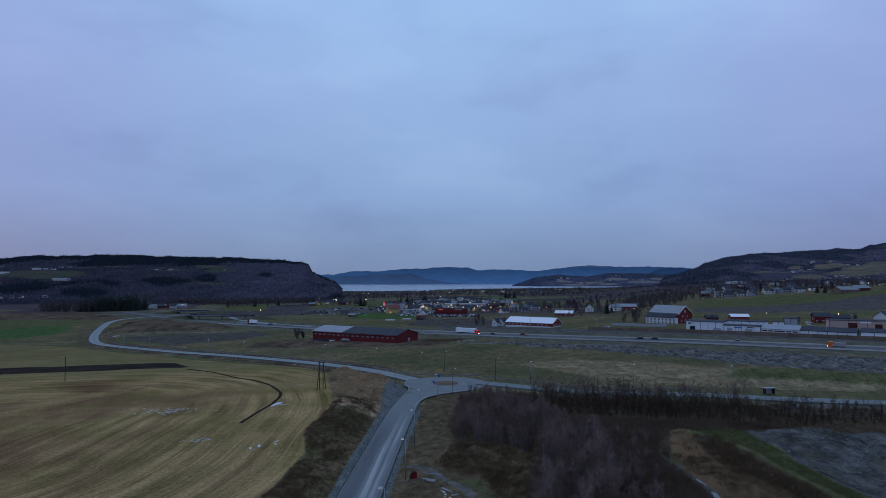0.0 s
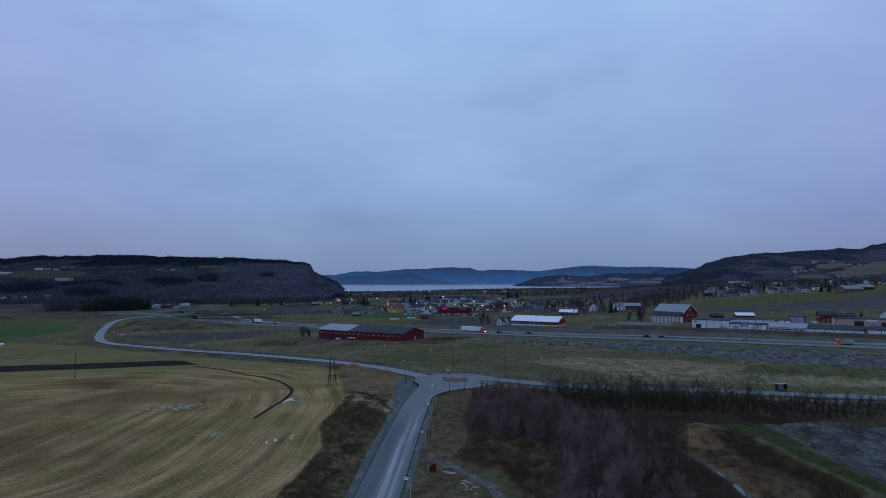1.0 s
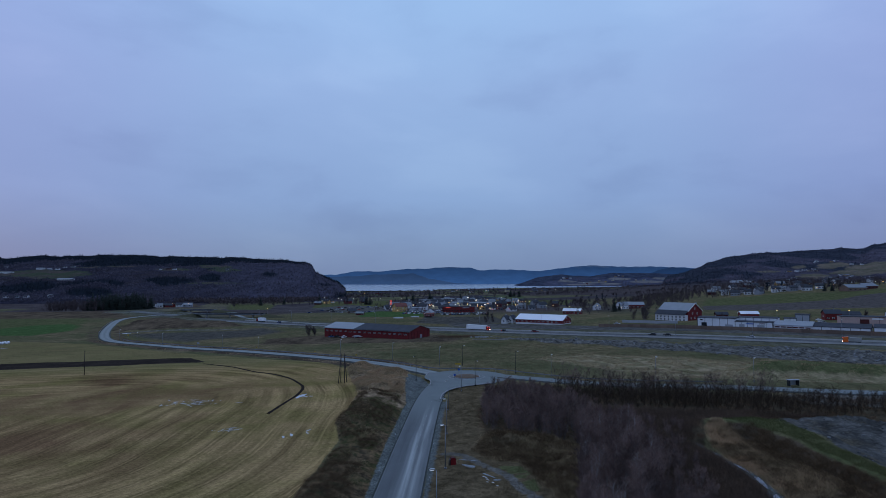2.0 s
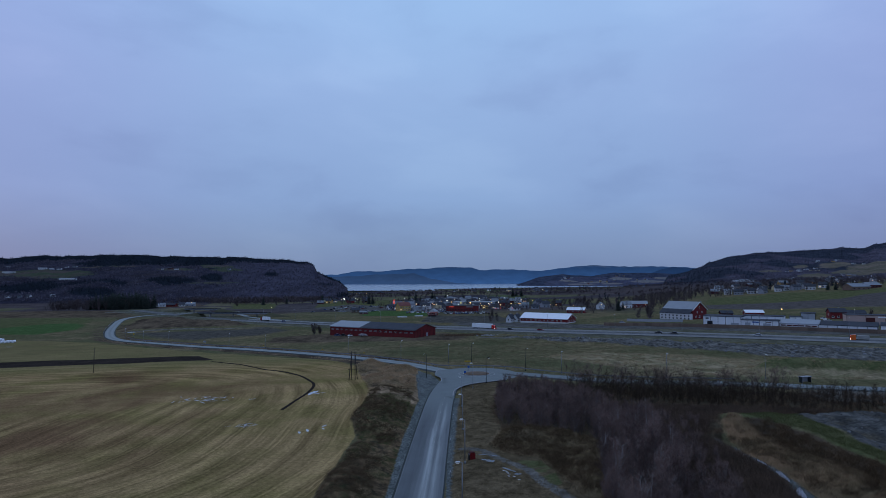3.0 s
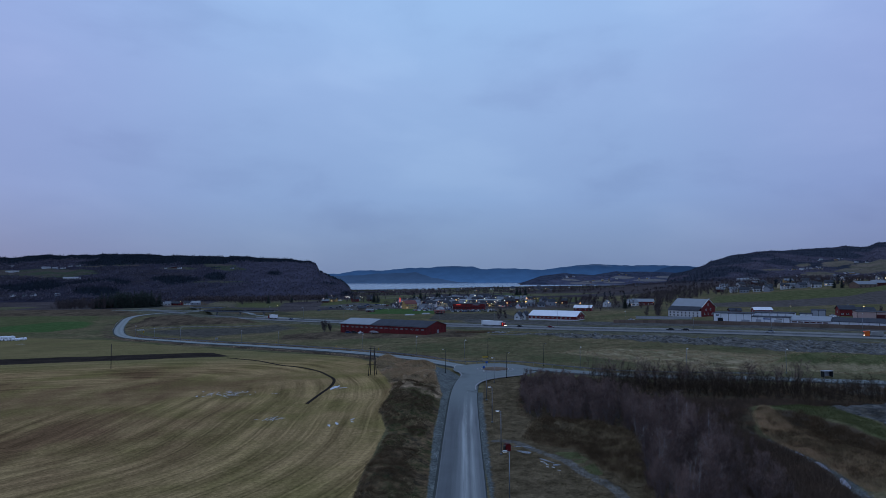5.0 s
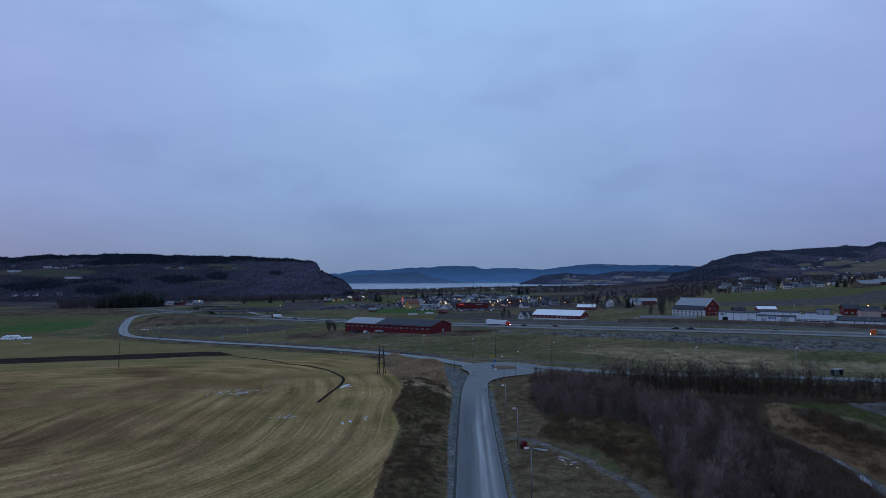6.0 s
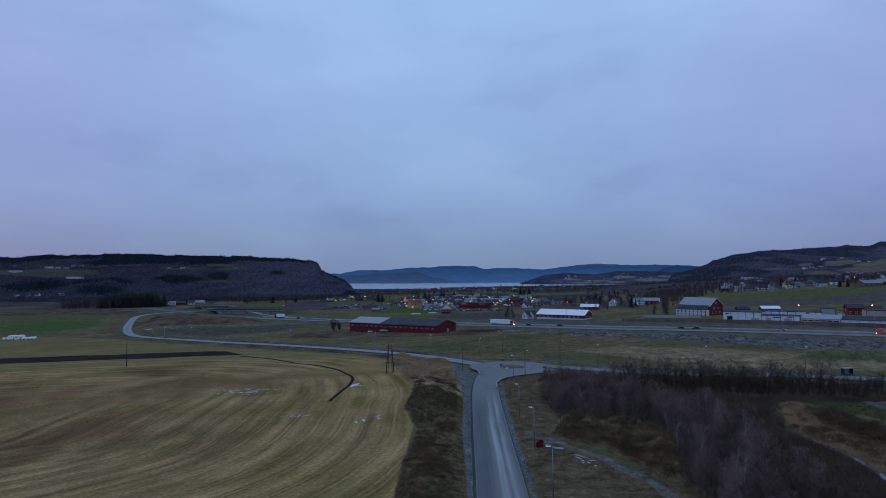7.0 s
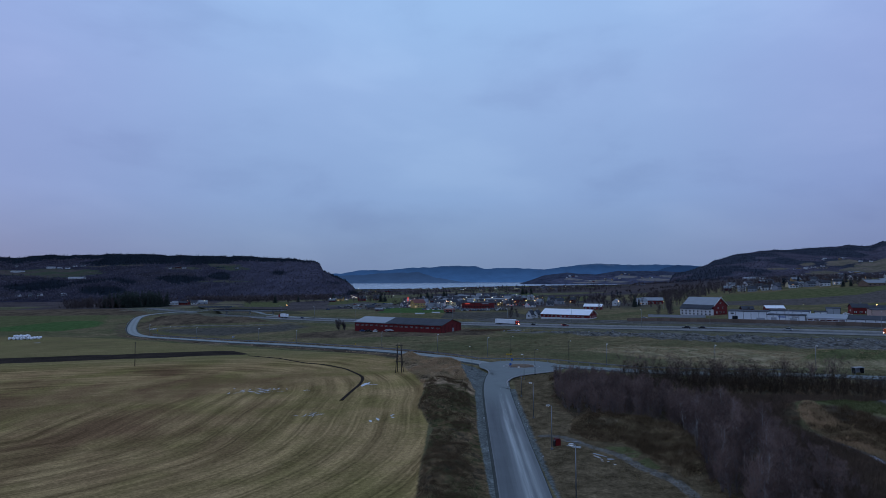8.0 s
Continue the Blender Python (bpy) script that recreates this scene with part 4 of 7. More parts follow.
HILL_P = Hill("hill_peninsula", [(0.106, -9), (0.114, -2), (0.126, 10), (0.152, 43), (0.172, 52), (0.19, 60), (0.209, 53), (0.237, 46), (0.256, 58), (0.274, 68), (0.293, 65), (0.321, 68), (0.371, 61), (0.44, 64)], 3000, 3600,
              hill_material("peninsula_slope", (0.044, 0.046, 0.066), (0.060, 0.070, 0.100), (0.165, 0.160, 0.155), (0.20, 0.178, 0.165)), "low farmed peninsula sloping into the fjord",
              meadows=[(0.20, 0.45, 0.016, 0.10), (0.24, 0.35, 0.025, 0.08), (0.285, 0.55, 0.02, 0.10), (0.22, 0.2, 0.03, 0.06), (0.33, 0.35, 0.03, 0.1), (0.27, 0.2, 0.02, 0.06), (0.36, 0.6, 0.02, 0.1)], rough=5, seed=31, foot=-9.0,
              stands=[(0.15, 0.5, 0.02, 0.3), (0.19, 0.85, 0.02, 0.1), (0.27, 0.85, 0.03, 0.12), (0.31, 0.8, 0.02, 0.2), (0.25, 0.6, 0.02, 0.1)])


def distant(name, ridge, y_foot, y_ridge, colour, glow_by, label, seed):
    """Ridges at the end of the view: a backdrop, blue air-haze painted as glow."""
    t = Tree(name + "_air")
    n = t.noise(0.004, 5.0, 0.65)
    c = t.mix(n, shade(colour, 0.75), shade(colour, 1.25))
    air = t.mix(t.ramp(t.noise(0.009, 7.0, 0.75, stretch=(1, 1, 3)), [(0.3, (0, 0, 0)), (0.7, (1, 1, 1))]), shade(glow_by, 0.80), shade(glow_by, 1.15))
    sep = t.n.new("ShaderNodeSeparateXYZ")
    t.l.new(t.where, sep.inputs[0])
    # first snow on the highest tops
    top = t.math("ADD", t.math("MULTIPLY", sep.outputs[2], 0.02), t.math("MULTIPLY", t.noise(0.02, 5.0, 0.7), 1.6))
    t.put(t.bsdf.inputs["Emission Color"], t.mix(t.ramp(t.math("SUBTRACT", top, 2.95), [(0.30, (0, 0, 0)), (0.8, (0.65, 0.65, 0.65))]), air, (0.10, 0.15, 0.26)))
    # glow fades with height: low mist painted over the feet of the ridges
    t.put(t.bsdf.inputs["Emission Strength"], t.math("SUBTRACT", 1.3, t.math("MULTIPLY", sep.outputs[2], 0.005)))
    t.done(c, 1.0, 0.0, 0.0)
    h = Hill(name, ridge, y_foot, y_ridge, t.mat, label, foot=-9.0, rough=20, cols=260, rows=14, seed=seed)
    tagged(h.ob, label, "backdrop")


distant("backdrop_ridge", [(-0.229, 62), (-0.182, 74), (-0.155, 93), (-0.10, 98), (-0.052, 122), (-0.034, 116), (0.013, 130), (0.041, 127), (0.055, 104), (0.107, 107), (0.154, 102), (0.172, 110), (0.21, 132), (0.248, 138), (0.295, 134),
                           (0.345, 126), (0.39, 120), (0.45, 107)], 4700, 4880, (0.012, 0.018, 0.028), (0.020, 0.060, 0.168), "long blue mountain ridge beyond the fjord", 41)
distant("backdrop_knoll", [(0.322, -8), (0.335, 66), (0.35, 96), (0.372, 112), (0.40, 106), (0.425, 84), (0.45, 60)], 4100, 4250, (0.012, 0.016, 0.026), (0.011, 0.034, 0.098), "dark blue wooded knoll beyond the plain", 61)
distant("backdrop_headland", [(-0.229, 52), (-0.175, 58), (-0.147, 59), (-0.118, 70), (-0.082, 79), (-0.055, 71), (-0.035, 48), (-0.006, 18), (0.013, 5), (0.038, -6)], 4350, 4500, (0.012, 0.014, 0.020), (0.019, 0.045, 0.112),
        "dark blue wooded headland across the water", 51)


# ---- plants ----
rng = np.random.default_rng(5)


def sticks(segs, sides=3):
    """Tapered twigs from rows of (a, b, ra, rb) as one array of triangles."""
    a, b = np.array([s[0] for s in segs], float), np.array([s[1] for s in segs], float)
    ra, rb = np.array([s[2] for s in segs])[:, None], np.array([s[3] for s in segs])[:, None]
    d = b - a
    d /= np.linalg.norm(d, axis=1)[:, None] + 1e-9
    ref = np.where(np.abs(d[:, 2:3]) > 0.9, [[1.0, 0, 0]], [[0, 0, 1.0]])
    u = np.cross(d, ref)
    u /= np.linalg.norm(u, axis=1)[:, None]
    w = np.cross(d, u)
    rings = []
    for p, r in ((a, ra), (b, rb)):
        for k in range(sides):
            t = 2 * math.pi * k / sides
            rings.append(p + (u * math.cos(t) + w * math.sin(t)) * r)
    v = np.stack(rings, 1)
    n = len(segs)
    f = []
    for k in range(sides):
        k2 = (k + 1) % sides
        f += [(k, k2, sides + k2), (k, sides + k2, sides + k)]
    f = np.array(f)
    faces = (np.arange(n)[:, None, None] * 2 * sides + f[None]).reshape(-1, 3)
    return v.reshape(-1, 3), faces


def slivers(a, b, width):
    """Flat thin triangles from a to b, turned at random."""
    n = len(a)
    d = b - a
    r = rng.normal(size=(n, 3))
    s = np.cross(d, r)
    s /= np.linalg.norm(s, axis=1)[:, None] + 1e-9
    w = np.broadcast_to(np.asarray(width, float).reshape(-1, 1), (n, 1))
    v = np.stack([a - s * w / 2, a + s * w / 2, b], 1).reshape(-1, 3)
    return v, np.arange(3 * n).reshape(-1, 3)


def bare_tree(height_m, stems, spread, branches, twigs, twig_w=0.03, lean=0.25, twig_len=0.11):
    """A leafless tree or bush: (stems and limbs, twigs) as two arrays of triangles."""
    wood, ta, tb = [], [], []
    for s in range(stems):
        az, out = rng.uniform(0, 2 * math.pi), rng.uniform(0.1, 1.0) * spread
        h = height_m * rng.uniform(0.75, 1.05)
        foot = np.array([math.cos(az), math.sin(az), 0]) * spread * 0.15 * rng.uniform(0, 1)
        top = np.array([math.cos(az) * out, math.sin(az) * out, h])
        mid = foot * 0.5 + top * 0.5 + rng.normal(size=3) * 0.06 * h * lean
        r0 = 0.012 * height_m * (1.0 if stems < 3 else 0.7) + 0.015
        path = [foot, foot * 0.7 + mid * 0.3, mid, mid * 0.5 + top * 0.5 + rng.normal(size=3) * 0.03 * h, top]
        for k in range(4):
            wood.append((path[k], path[k + 1], r0 * (1 - k / 4.3), r0 * (1 - (k + 1) / 4.3)))
        for b in range(branches):
            t = rng.uniform(0.18, 0.98)
            k = min(3, int(t * 4))
            base = path[k] + (path[k + 1] - path[k]) * (t * 4 - k)
            a2 = rng.uniform(0, 2 * math.pi)
            ln = height_m * rng.uniform(0.16, 0.36) * (1.15 - 0.7 * t)
            tip = base + np.array([math.cos(a2), math.sin(a2), rng.uniform(0.5, 1.5)]) * ln * 0.7
            wood.append((base, tip, r0 * 0.35 * (1.1 - t) + 0.008, 0.006))
            n = twigs
            q = rng.uniform(0.15, 1.0, n)[:, None]
            st = base + (tip - base) * q
            dirs = rng.normal(size=(n, 3)) * [0.75, 0.75, 0.5] + [0, 0, 0.65] + (tip - base) / (ln + 1e-6) * 0.5
            ta.append(st)
            tb.append(st + dirs * height_m * twig_len * rng.uniform(0.5, 1.2, n)[:, None])
    ta, tb = np.concatenate(ta), np.concatenate(tb)
    return sticks(wood), slivers(ta, tb, twig_w * rng.uniform(0.6, 1.3, len(ta)))


def spruce(height_m, width, layers=14, per=11):
    """A conifer: a tapered trunk and drooping sprays with gaps."""
    trunk = sticks([((0, 0, 0), (0, 0, height_m * 0.95), 0.018 * height_m, 0.02)], 5)
    vs, fs, k0 = [], [], 0
    for i in range(layers):
        t = (i + rng.uniform(-0.3, 0.3)) / layers
        z = height_m * (0.06 + 0.92 * t)
        r = width * 0.5 * (1 - t) ** 0.85 + 0.12
        n = max(4, int(per * (1 - 0.5 * t)))
        az = rng.uniform(0, 2 * math.pi) + np.arange(n) * 2 * math.pi / n + rng.normal(size=n) * 0.2
        rr = r * rng.uniform(0.65, 1.15, n)
        tip = np.stack([np.cos(az) * rr, np.sin(az) * rr, z - 0.30 * rr + rng.normal(size=n) * 0.1], 1)
        root = np.stack([np.cos(az) * 0.05, np.sin(az) * 0.05, np.full(n, z + height_m / layers * 0.55)], 1)
        side = np.stack([-np.sin(az), np.cos(az), np.zeros(n)], 1) * (rr * 0.45)[:, None]
        midp = root * 0.45 + tip * 0.55
        v = np.stack([root, midp - side + [0, 0, -0.05 * height_m / 10], tip, midp + side + [0, 0, -0.05 * height_m / 10]], 1).reshape(-1, 3)
        f = (np.arange(n)[:, None, None] * 4 + np.array([[0, 1, 2], [0, 2, 3]])[None]).reshape(-1, 3)
        vs.append(v)
        fs.append(f + k0)
        k0 += len(v)
    return trunk, (np.concatenate(vs), np.concatenate(fs))


def join(protos, xs, ys, zs, scales):
    """Many turned and scaled copies of small meshes as one array."""
    vs, fs, k0 = [], [], 0
    pick = rng.integers(0, len(protos), len(xs))
    for p, (v, f) in enumerate(protos):
        idx = np.where(pick == p)[0]
        if not len(idx):
            continue
        a = rng.uniform(0, 2 * math.pi, len(idx))
        c, s = np.cos(a)[:, None], np.sin(a)[:, None]
        k = scales[idx][:, None]
        q = np.stack([(v[None, :, 0] * c - v[None, :, 1] * s) * k + xs[idx][:, None], (v[None, :, 0] * s + v[None, :, 1] * c) * k + ys[idx][:, None], v[None, :, 2] * k + zs[idx][:, None]], -1)
        fs.append((f[None] + np.arange(len(idx))[:, None, None] * len(v)).reshape(-1, 3) + k0)
        vs.append(q.reshape(-1, 3))
        k0 += len(idx) * len(v)
    return np.concatenate(vs), np.concatenate(fs)


def both(pair):
    (v1, f1), (v2, f2) = pair
    return np.concatenate([v1, v2]), np.concatenate([f1, f2 + len(v1)])


def stuff(name, arrays, material, label, category):
    return tagged(new(name, raw_mesh(name, arrays[0], arrays[1], material, False)), label, category, kind="stuff")


BARK = surface("grey_bark", (0.15, 0.13, 0.125), 0.9, 0.8, 8, 0.3)
BARK_PALE = surface("pale_birch_bark", (0.34, 0.32, 0.31), 0.8, 0.8, 8, 0.3)
TWIG_HEDGE = surface("hedge_twigs", (0.066, 0.048, 0.034), 1.0, 0.25, 3, 0.3, spec=0.0, relief=0, by="island", amount=0.35)
TWIG = surface("violet_brown_twigs", (0.174, 0.116, 0.099), 1.0, 0.25, 3, 0.3, spec=0.0, relief=0, by="rand", amount=0.42)
BARK_DARK = surface("dark_bark", (0.070, 0.058, 0.052), 0.95, 0.8, 8, 0.3)
TWIG_FAR = surface("bare_wood_crowns", (0.098, 0.078, 0.078), 1.0, 0.02, 0.2, 0.35, spec=0.0, relief=0, by="island", amount=0.3)
# hill twigs and far needles tinted bluer, needles also paler: haze put in
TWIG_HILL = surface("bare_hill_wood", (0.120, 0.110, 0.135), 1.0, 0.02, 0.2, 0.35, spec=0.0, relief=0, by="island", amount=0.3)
NEEDLE_FAR = surface("far_spruce_needles", (0.026, 0.033, 0.040), 1.0, 0.05, 0.8, 0.3, relief=0, spec=0.0, by="island", amount=0.3)
NEEDLE_EAST = surface("hazed_spruce_needles", (0.042, 0.049, 0.062), 1.0, 0.05, 0.8, 0.3, relief=0, spec=0.0, by="island", amount=0.3)
NEEDLE = surface("dark_spruce_needles", (0.022, 0.031, 0.024), 0.9, 0.05, 0.8, 0.3, relief=0, by="island", amount=0.4)
DRY = surface("dry_straw_grass", (0.350, 0.265, 0.155), 1.0, 0.12, 1.2, 0.35, spec=0.0, relief=0, by="island", amount=0.4)
PALE = surface("pale_bleached_grass", (0.46, 0.315, 0.185), 1.0, 0.12, 1.2, 0.3, spec=0.0, relief=0, by="island", amount=0.4)
BRAMBLE = surface("dark_bramble_stems", (0.108, 0.073, 0.043), 1.0, 0.12, 1.2, 0.35, spec=0.0, relief=0, by="island", amount=0.45)
HEATH = surface("brown_dead_undergrowth", (0.155, 0.104, 0.066), 1.0, 0.12, 1.2, 0.35, spec=0.0, relief=0, by="island", amount=0.4)
SEDGE = surface("green_brown_grass", (0.152, 0.117, 0.063), 1.0, 0.12, 1.2, 0.35, spec=0.0, relief=0, by="island", amount=0.4)


def tri_mesh(name, arrays, material):
    return raw_mesh(name, arrays[0], arrays[1], material, False)


def tree_thing(name, arrays, wood, leaf, label, category, group):
    ob = thing(name, (0, 0, -500), 0, label, category, group)
    part("trunk", tri_mesh("trunk", arrays[0], wood), None, ob)
    part("crown", tri_mesh("crown", arrays[1], leaf), None, ob)
    return ob


def plant(protos, spots, lift=-0.15):
    """Sets the first trees themselves and copies of them on the ground; spots: (x, y, scale)."""
    spots = list(spots)
    zs = height(np.array([s[0] for s in spots]), np.array([s[1] for s in spots])) if spots else []
    for i, ((x, y, k), z) in enumerate(zip(spots, zs)):
        m = pose(x, y, z + lift, 0, 0, float(rng.uniform(0, 360)))
        p = protos[i % len(protos)]
        if i < len(protos):
            p.matrix_world = m @ Matrix.Scale(k, 4)
        else:
            c = copy_thing(p, m)
            c.scale = (k, k, k)


def spots_in(poly, n, lo, hi, gap=0.0):
    """n random places inside an outline, with a random scale."""
    px, py = [p[0] for p in poly], [p[1] for p in poly]
    out = []
    for _ in range(n * 30):
        if len(out) == n:
            break
        x, y = rng.uniform(min(px), max(px)), rng.uniform(min(py), max(py))
        if inside(poly, np.array([x]), np.array([y]), 0.1)[0] < 0.5 or road_gap(np.array([x]), np.array([y]))[0] < 1.0:
            continue
        if gap and any((x - a) ** 2 + (y - b) ** 2 < gap * gap for a, b, _ in out):
            continue
        out.append((x, y, rng.uniform(lo, hi)))
    return out


# the leafless thicket east of the lane
def thicket_protos(kind, label, n=5):
    sets = {"tall": (6.6, 5, 1.3, 15, 30, 0.022, 0.078), "pale": (7.4, 3, 0.9, 13, 18, 0.020, 0.075), "low": (3.2, 7, 1.4, 9, 20, 0.022, 0.10)}
    h, st, sp, br, tw, w, ln = sets[kind]
    name, cat = {"tall": ("alder_tree", "tree"), "pale": ("birch_tree", "tree"), "low": ("willow_bush", "bush")}[kind]
    return [tree_thing(name, bare_tree(h, st, sp, br, tw, w, 0.35, ln), BARK_PALE if kind == "pale" else BARK, TWIG, label, cat, "leafless thicket beside the lane") for _ in range(n)]


def lower_north(spots):
    """The thicket grows lower towards the road."""
    return [(x, y, k * float(np.interp(y, [75, 120, 150, 180], [1.0, 0.95, 0.72, 0.58]))) for x, y, k in spots]


TALL = [(3.5, 124), (2.6, 134), (3.5, 150), (8.5, 183), (22, 176), (26, 150), (28, 134), (32, 123), (31, 112), (27.5, 96), (22.5, 82), (17, 68), (12, 58), (11.5, 80), (15, 92), (18.5, 106), (19, 116), (10, 122)]
plant(thicket_protos("tall", "leafless violet-brown alder with many fine upright twigs"), lower_north(spots_in(TALL, 250, 0.72, 1.12, 1.35)))
plant(thicket_protos("pale", "slender leafless birch with pale grey stems", 4), lower_north(spots_in([(12, 72), (16, 95), (20, 116), (31, 122), (31, 110), (26, 92), (18, 72)], 30, 0.7, 1.05, 1.6)))
plant(thicket_protos("low", "low leafless bush of fine brown twigs"), spots_in(TALL, 40, 0.5, 0.9, 2.0) + spots_in([(30, 125), (32, 118), (27, 95), (17, 66), (24, 66), (32, 84), (37, 104), (40, 118), (44, 128), (34, 140), (30, 140)], 85, 0.40, 0.75, 1.5) + spots_in([(27, 98), (31, 114), (36, 112), (33, 90), (26, 72), (18, 66)], 30, 0.75, 1.15, 1.6))
HEDGE_E = [(22, 176), (60, 168), (80, 162), (78, 154), (52, 154), (34, 160)]
plant([tree_thing("alder_tree", bare_tree(6.8, 3, 2.4, 15, 20, 0.022, 0.7, 0.085), BARK_DARK, TWIG, "leafless dark tree in the row below the road", "tree", "leafless row below the road") for _ in range(4)],
      spots_in(HEDGE_E, 34, 0.8, 1.2, 2.8))
hedge = spots_in([(25, 172), (60, 166), (110, 149), (125, 143), (120, 135), (76, 137), (63, 141), (52, 145), (40, 148), (28, 152)], 420, 0.5, 0.85, 1.1)
hx, hy, hk = (np.array(v) for v in zip(*hedge))
hk = hk * np.interp(hx, [25, 58, 74, 125], [1.2, 1.15, 0.95, 0.65])
stuff("hedge", join([both(bare_tree(5.6, 4, 1.9, 8, 13, 0.034, 0.5, 0.085)) for _ in range(4)], hx, hy, height(hx, hy) - 0.15, hk), TWIG_HEDGE, "dense dark leafless hedge below the road", "hedge")


def tufts(n_blades, h, spread, w):
    a = rng.normal(size=(n_blades, 3)) * [spread, spread, 0]
    b = a + np.stack([rng.normal(size=n_blades) * 0.35 * h, rng.normal(size=n_blades) * 0.35 * h, h * rng.uniform(0.5, 1.1, n_blades)], 1)
    return slivers(a, b, w)


def meadow_stuff(name, polys, n, protos, material, label, lo=0.6, hi=1.4, category="grass", patch=0.0, seed=3):
    xs, ys = [], []
    for poly, share in polys:
        m = int(n * share)
        px, py = [p[0] for p in poly], [p[1] for p in poly]
        x, y = rng.uniform(min(px), max(px), m * 3), rng.uniform(min(py), max(py), m * 3)
        ok = (inside(poly, x, y, 0.5) > 0.5) & (road_gap(x, y) > 0.8)
        if patch:
            ok &= vnoise(x, y, 5.0, seed) > patch
        xs.append(x[ok][:m])
        ys.append(y[ok][:m])
    xs, ys = np.concatenate(xs), np.concatenate(ys)
    stuff(name, join(protos, xs, ys, height(xs, ys) - 0.05, rng.uniform(lo, hi, len(xs))), material, label, category)


blades = [tufts(22, 0.48, 0.34, 0.032) for _ in range(5)]
low_blades = [tufts(13, 0.26, 0.35, 0.05) for _ in range(5)]
briar = []
for _ in range(6):
    root = rng.normal(size=(70, 3)) * [0.45, 0.45, 0]
    root[:, 2] = rng.uniform(0, 0.5, 70)
    briar.append(slivers(root, root + rng.normal(size=(70, 3)) * [0.30, 0.30, 0.12] + [0, 0, 0.38], 0.035))
FLANK = [(45, 119), (48.5, 122), (51, 112), (51, 97), (52, 82), (42, 82), (44, 96), (43.6, 108)]
SCRUB_E = [(49.5, 120), (54, 118), (53.8, 108), (53.8, 90), (54, 76), (50.5, 76), (49.6, 97), (49.8, 112)]
BANK_N = [(-30, 172), (-34, 190), (-38, 206), (-43, 230), (-36, 242), (-24, 226), (-19, 213), (-19, 196), (-17.5, 168)]
MOUND_AREA = [(0, 112), (1, 117), (3, 121), (10, 120), (18, 114), (18.5, 100), (15, 88), (10.5, 86), (9, 97), (7.6, 105.5), (2.2, 107.5)]
meadow_stuff("dry_grass", [(BANK_N, 0.20), (FLANK, 0.2), (MOUND_AREA, 0.22), ([(5, 150), (7, 184), (10, 182), (8, 150)], 0.03), (TAN, 0.3)], 17000, blades, DRY, "tufts of pale dry grass on the banks", patch=0.42)


def strip(line, near, far_off):
    """The outline of a strip beside a line."""
    p = np.array(spline(line, 8.0))
    d = np.gradient(p, axis=0)
    d /= np.linalg.norm(d, axis=1)[:, None]
    n = np.stack([d[:, 1], -d[:, 0]], 1)
    return [tuple(q) for q in p + n * near] + [tuple(q) for q in (p + n * far_off)[::-1]]


meadow_stuff("verge_grass", [(strip(ARM_WEST[1:9], -5, -11), 0.2), (strip(ARM_WEST[1:9], 5, 9), 0.12), (BANK_N, 0.35)], 15000, blades, PALE, "tall dry grass along the curving road", 0.6, 1.3, patch=0.5, seed=9)
meadow_stuff("rough_grass", [(VERGE_E, 0.35), (MEADOW, 0.65)], 17000, low_blades, SEDGE, "rough green-brown grass beside the lane", patch=0.3, seed=4)
REED = surface("brown_marsh_reeds", (0.112, 0.078, 0.057), 1.0, 0.12, 1.2, 0.35, spec=0.0, relief=0, by="island", amount=0.4)
reeds = [tufts(16, 1.1, 0.34, 0.036) for _ in range(5)]
meadow_stuff("marsh_reeds", [([(30, 124), (42, 118), (48, 127), (62, 135), (80, 135), (62, 142), (40, 147), (28, 150)], 0.5), ([(32, 122), (41.5, 117), (41.8, 104), (41, 92), (36, 68), (18, 66), (28, 95)], 0.55)], 12000, reeds, REED, "dead brown reeds in the wet hollow", 0.6, 1.3, "reeds")
meadow_stuff("flank_grass", [(FLANK, 1.0)], 5200, blades, PALE, "pale grass on the flank of the bank", 0.6, 1.2, patch=0.34, seed=12)
GRASS = surface("green_bank_grass", (0.112, 0.118, 0.050), 1.0, 0.12, 1.2, 0.3, spec=0.0, relief=0, by="island", amount=0.3)
meadow_stuff("bank_grass", [([(48, 123), (56, 122.5), (58, 116), (57.6, 104), (57.4, 80), (55.4, 80), (55, 104), (55, 115), (51, 121)], 0.8)], 4000, low_blades, GRASS, "short green grass on the crest of the bank", 0.6, 1.2)
meadow_stuff("bank_scrub", [(SCRUB_E, 1.0), (FLANK, 0.5)], 420, briar, BRAMBLE, "dark brown scrub along the bank", 0.7, 1.4, "undergrowth")
meadow_stuff("undergrowth", [(THICKET, 1.0)], 2300, briar, HEATH, "dead brown undergrowth below the thicket", 0.6, 1.3, "undergrowth")
meadow_stuff("verge_scrub", [(MOUND_AREA, 0.95), ([(6, 172), (10, 182), (12, 174)], 0.15)], 1250, briar, BRAMBLE, "dark scrub at the edge of the thicket", 0.5, 1.2, "undergrowth")
BANK_S = [(-26.5, 60), (-26.5, 95), (-25.4, 116), (-26.5, 124), (-29, 132), (-28.7, 155), (-29, 172), (-18, 172), (-18, 140), (-19.5, 100), (-19.5, 60)]
meadow_stuff("bank_sedge", [(BANK_S, 1.0)], 4200, low_blades, GRASS, "dull green grass between the brambles", 0.5, 1.1, patch=0.5, seed=17)
meadow_stuff("bank_litter", [(BANK_S, 1.0)], 3600, low_blades, DRY, "matted dead brown grass on the bank", 0.5, 1.1, patch=0.58, seed=18)
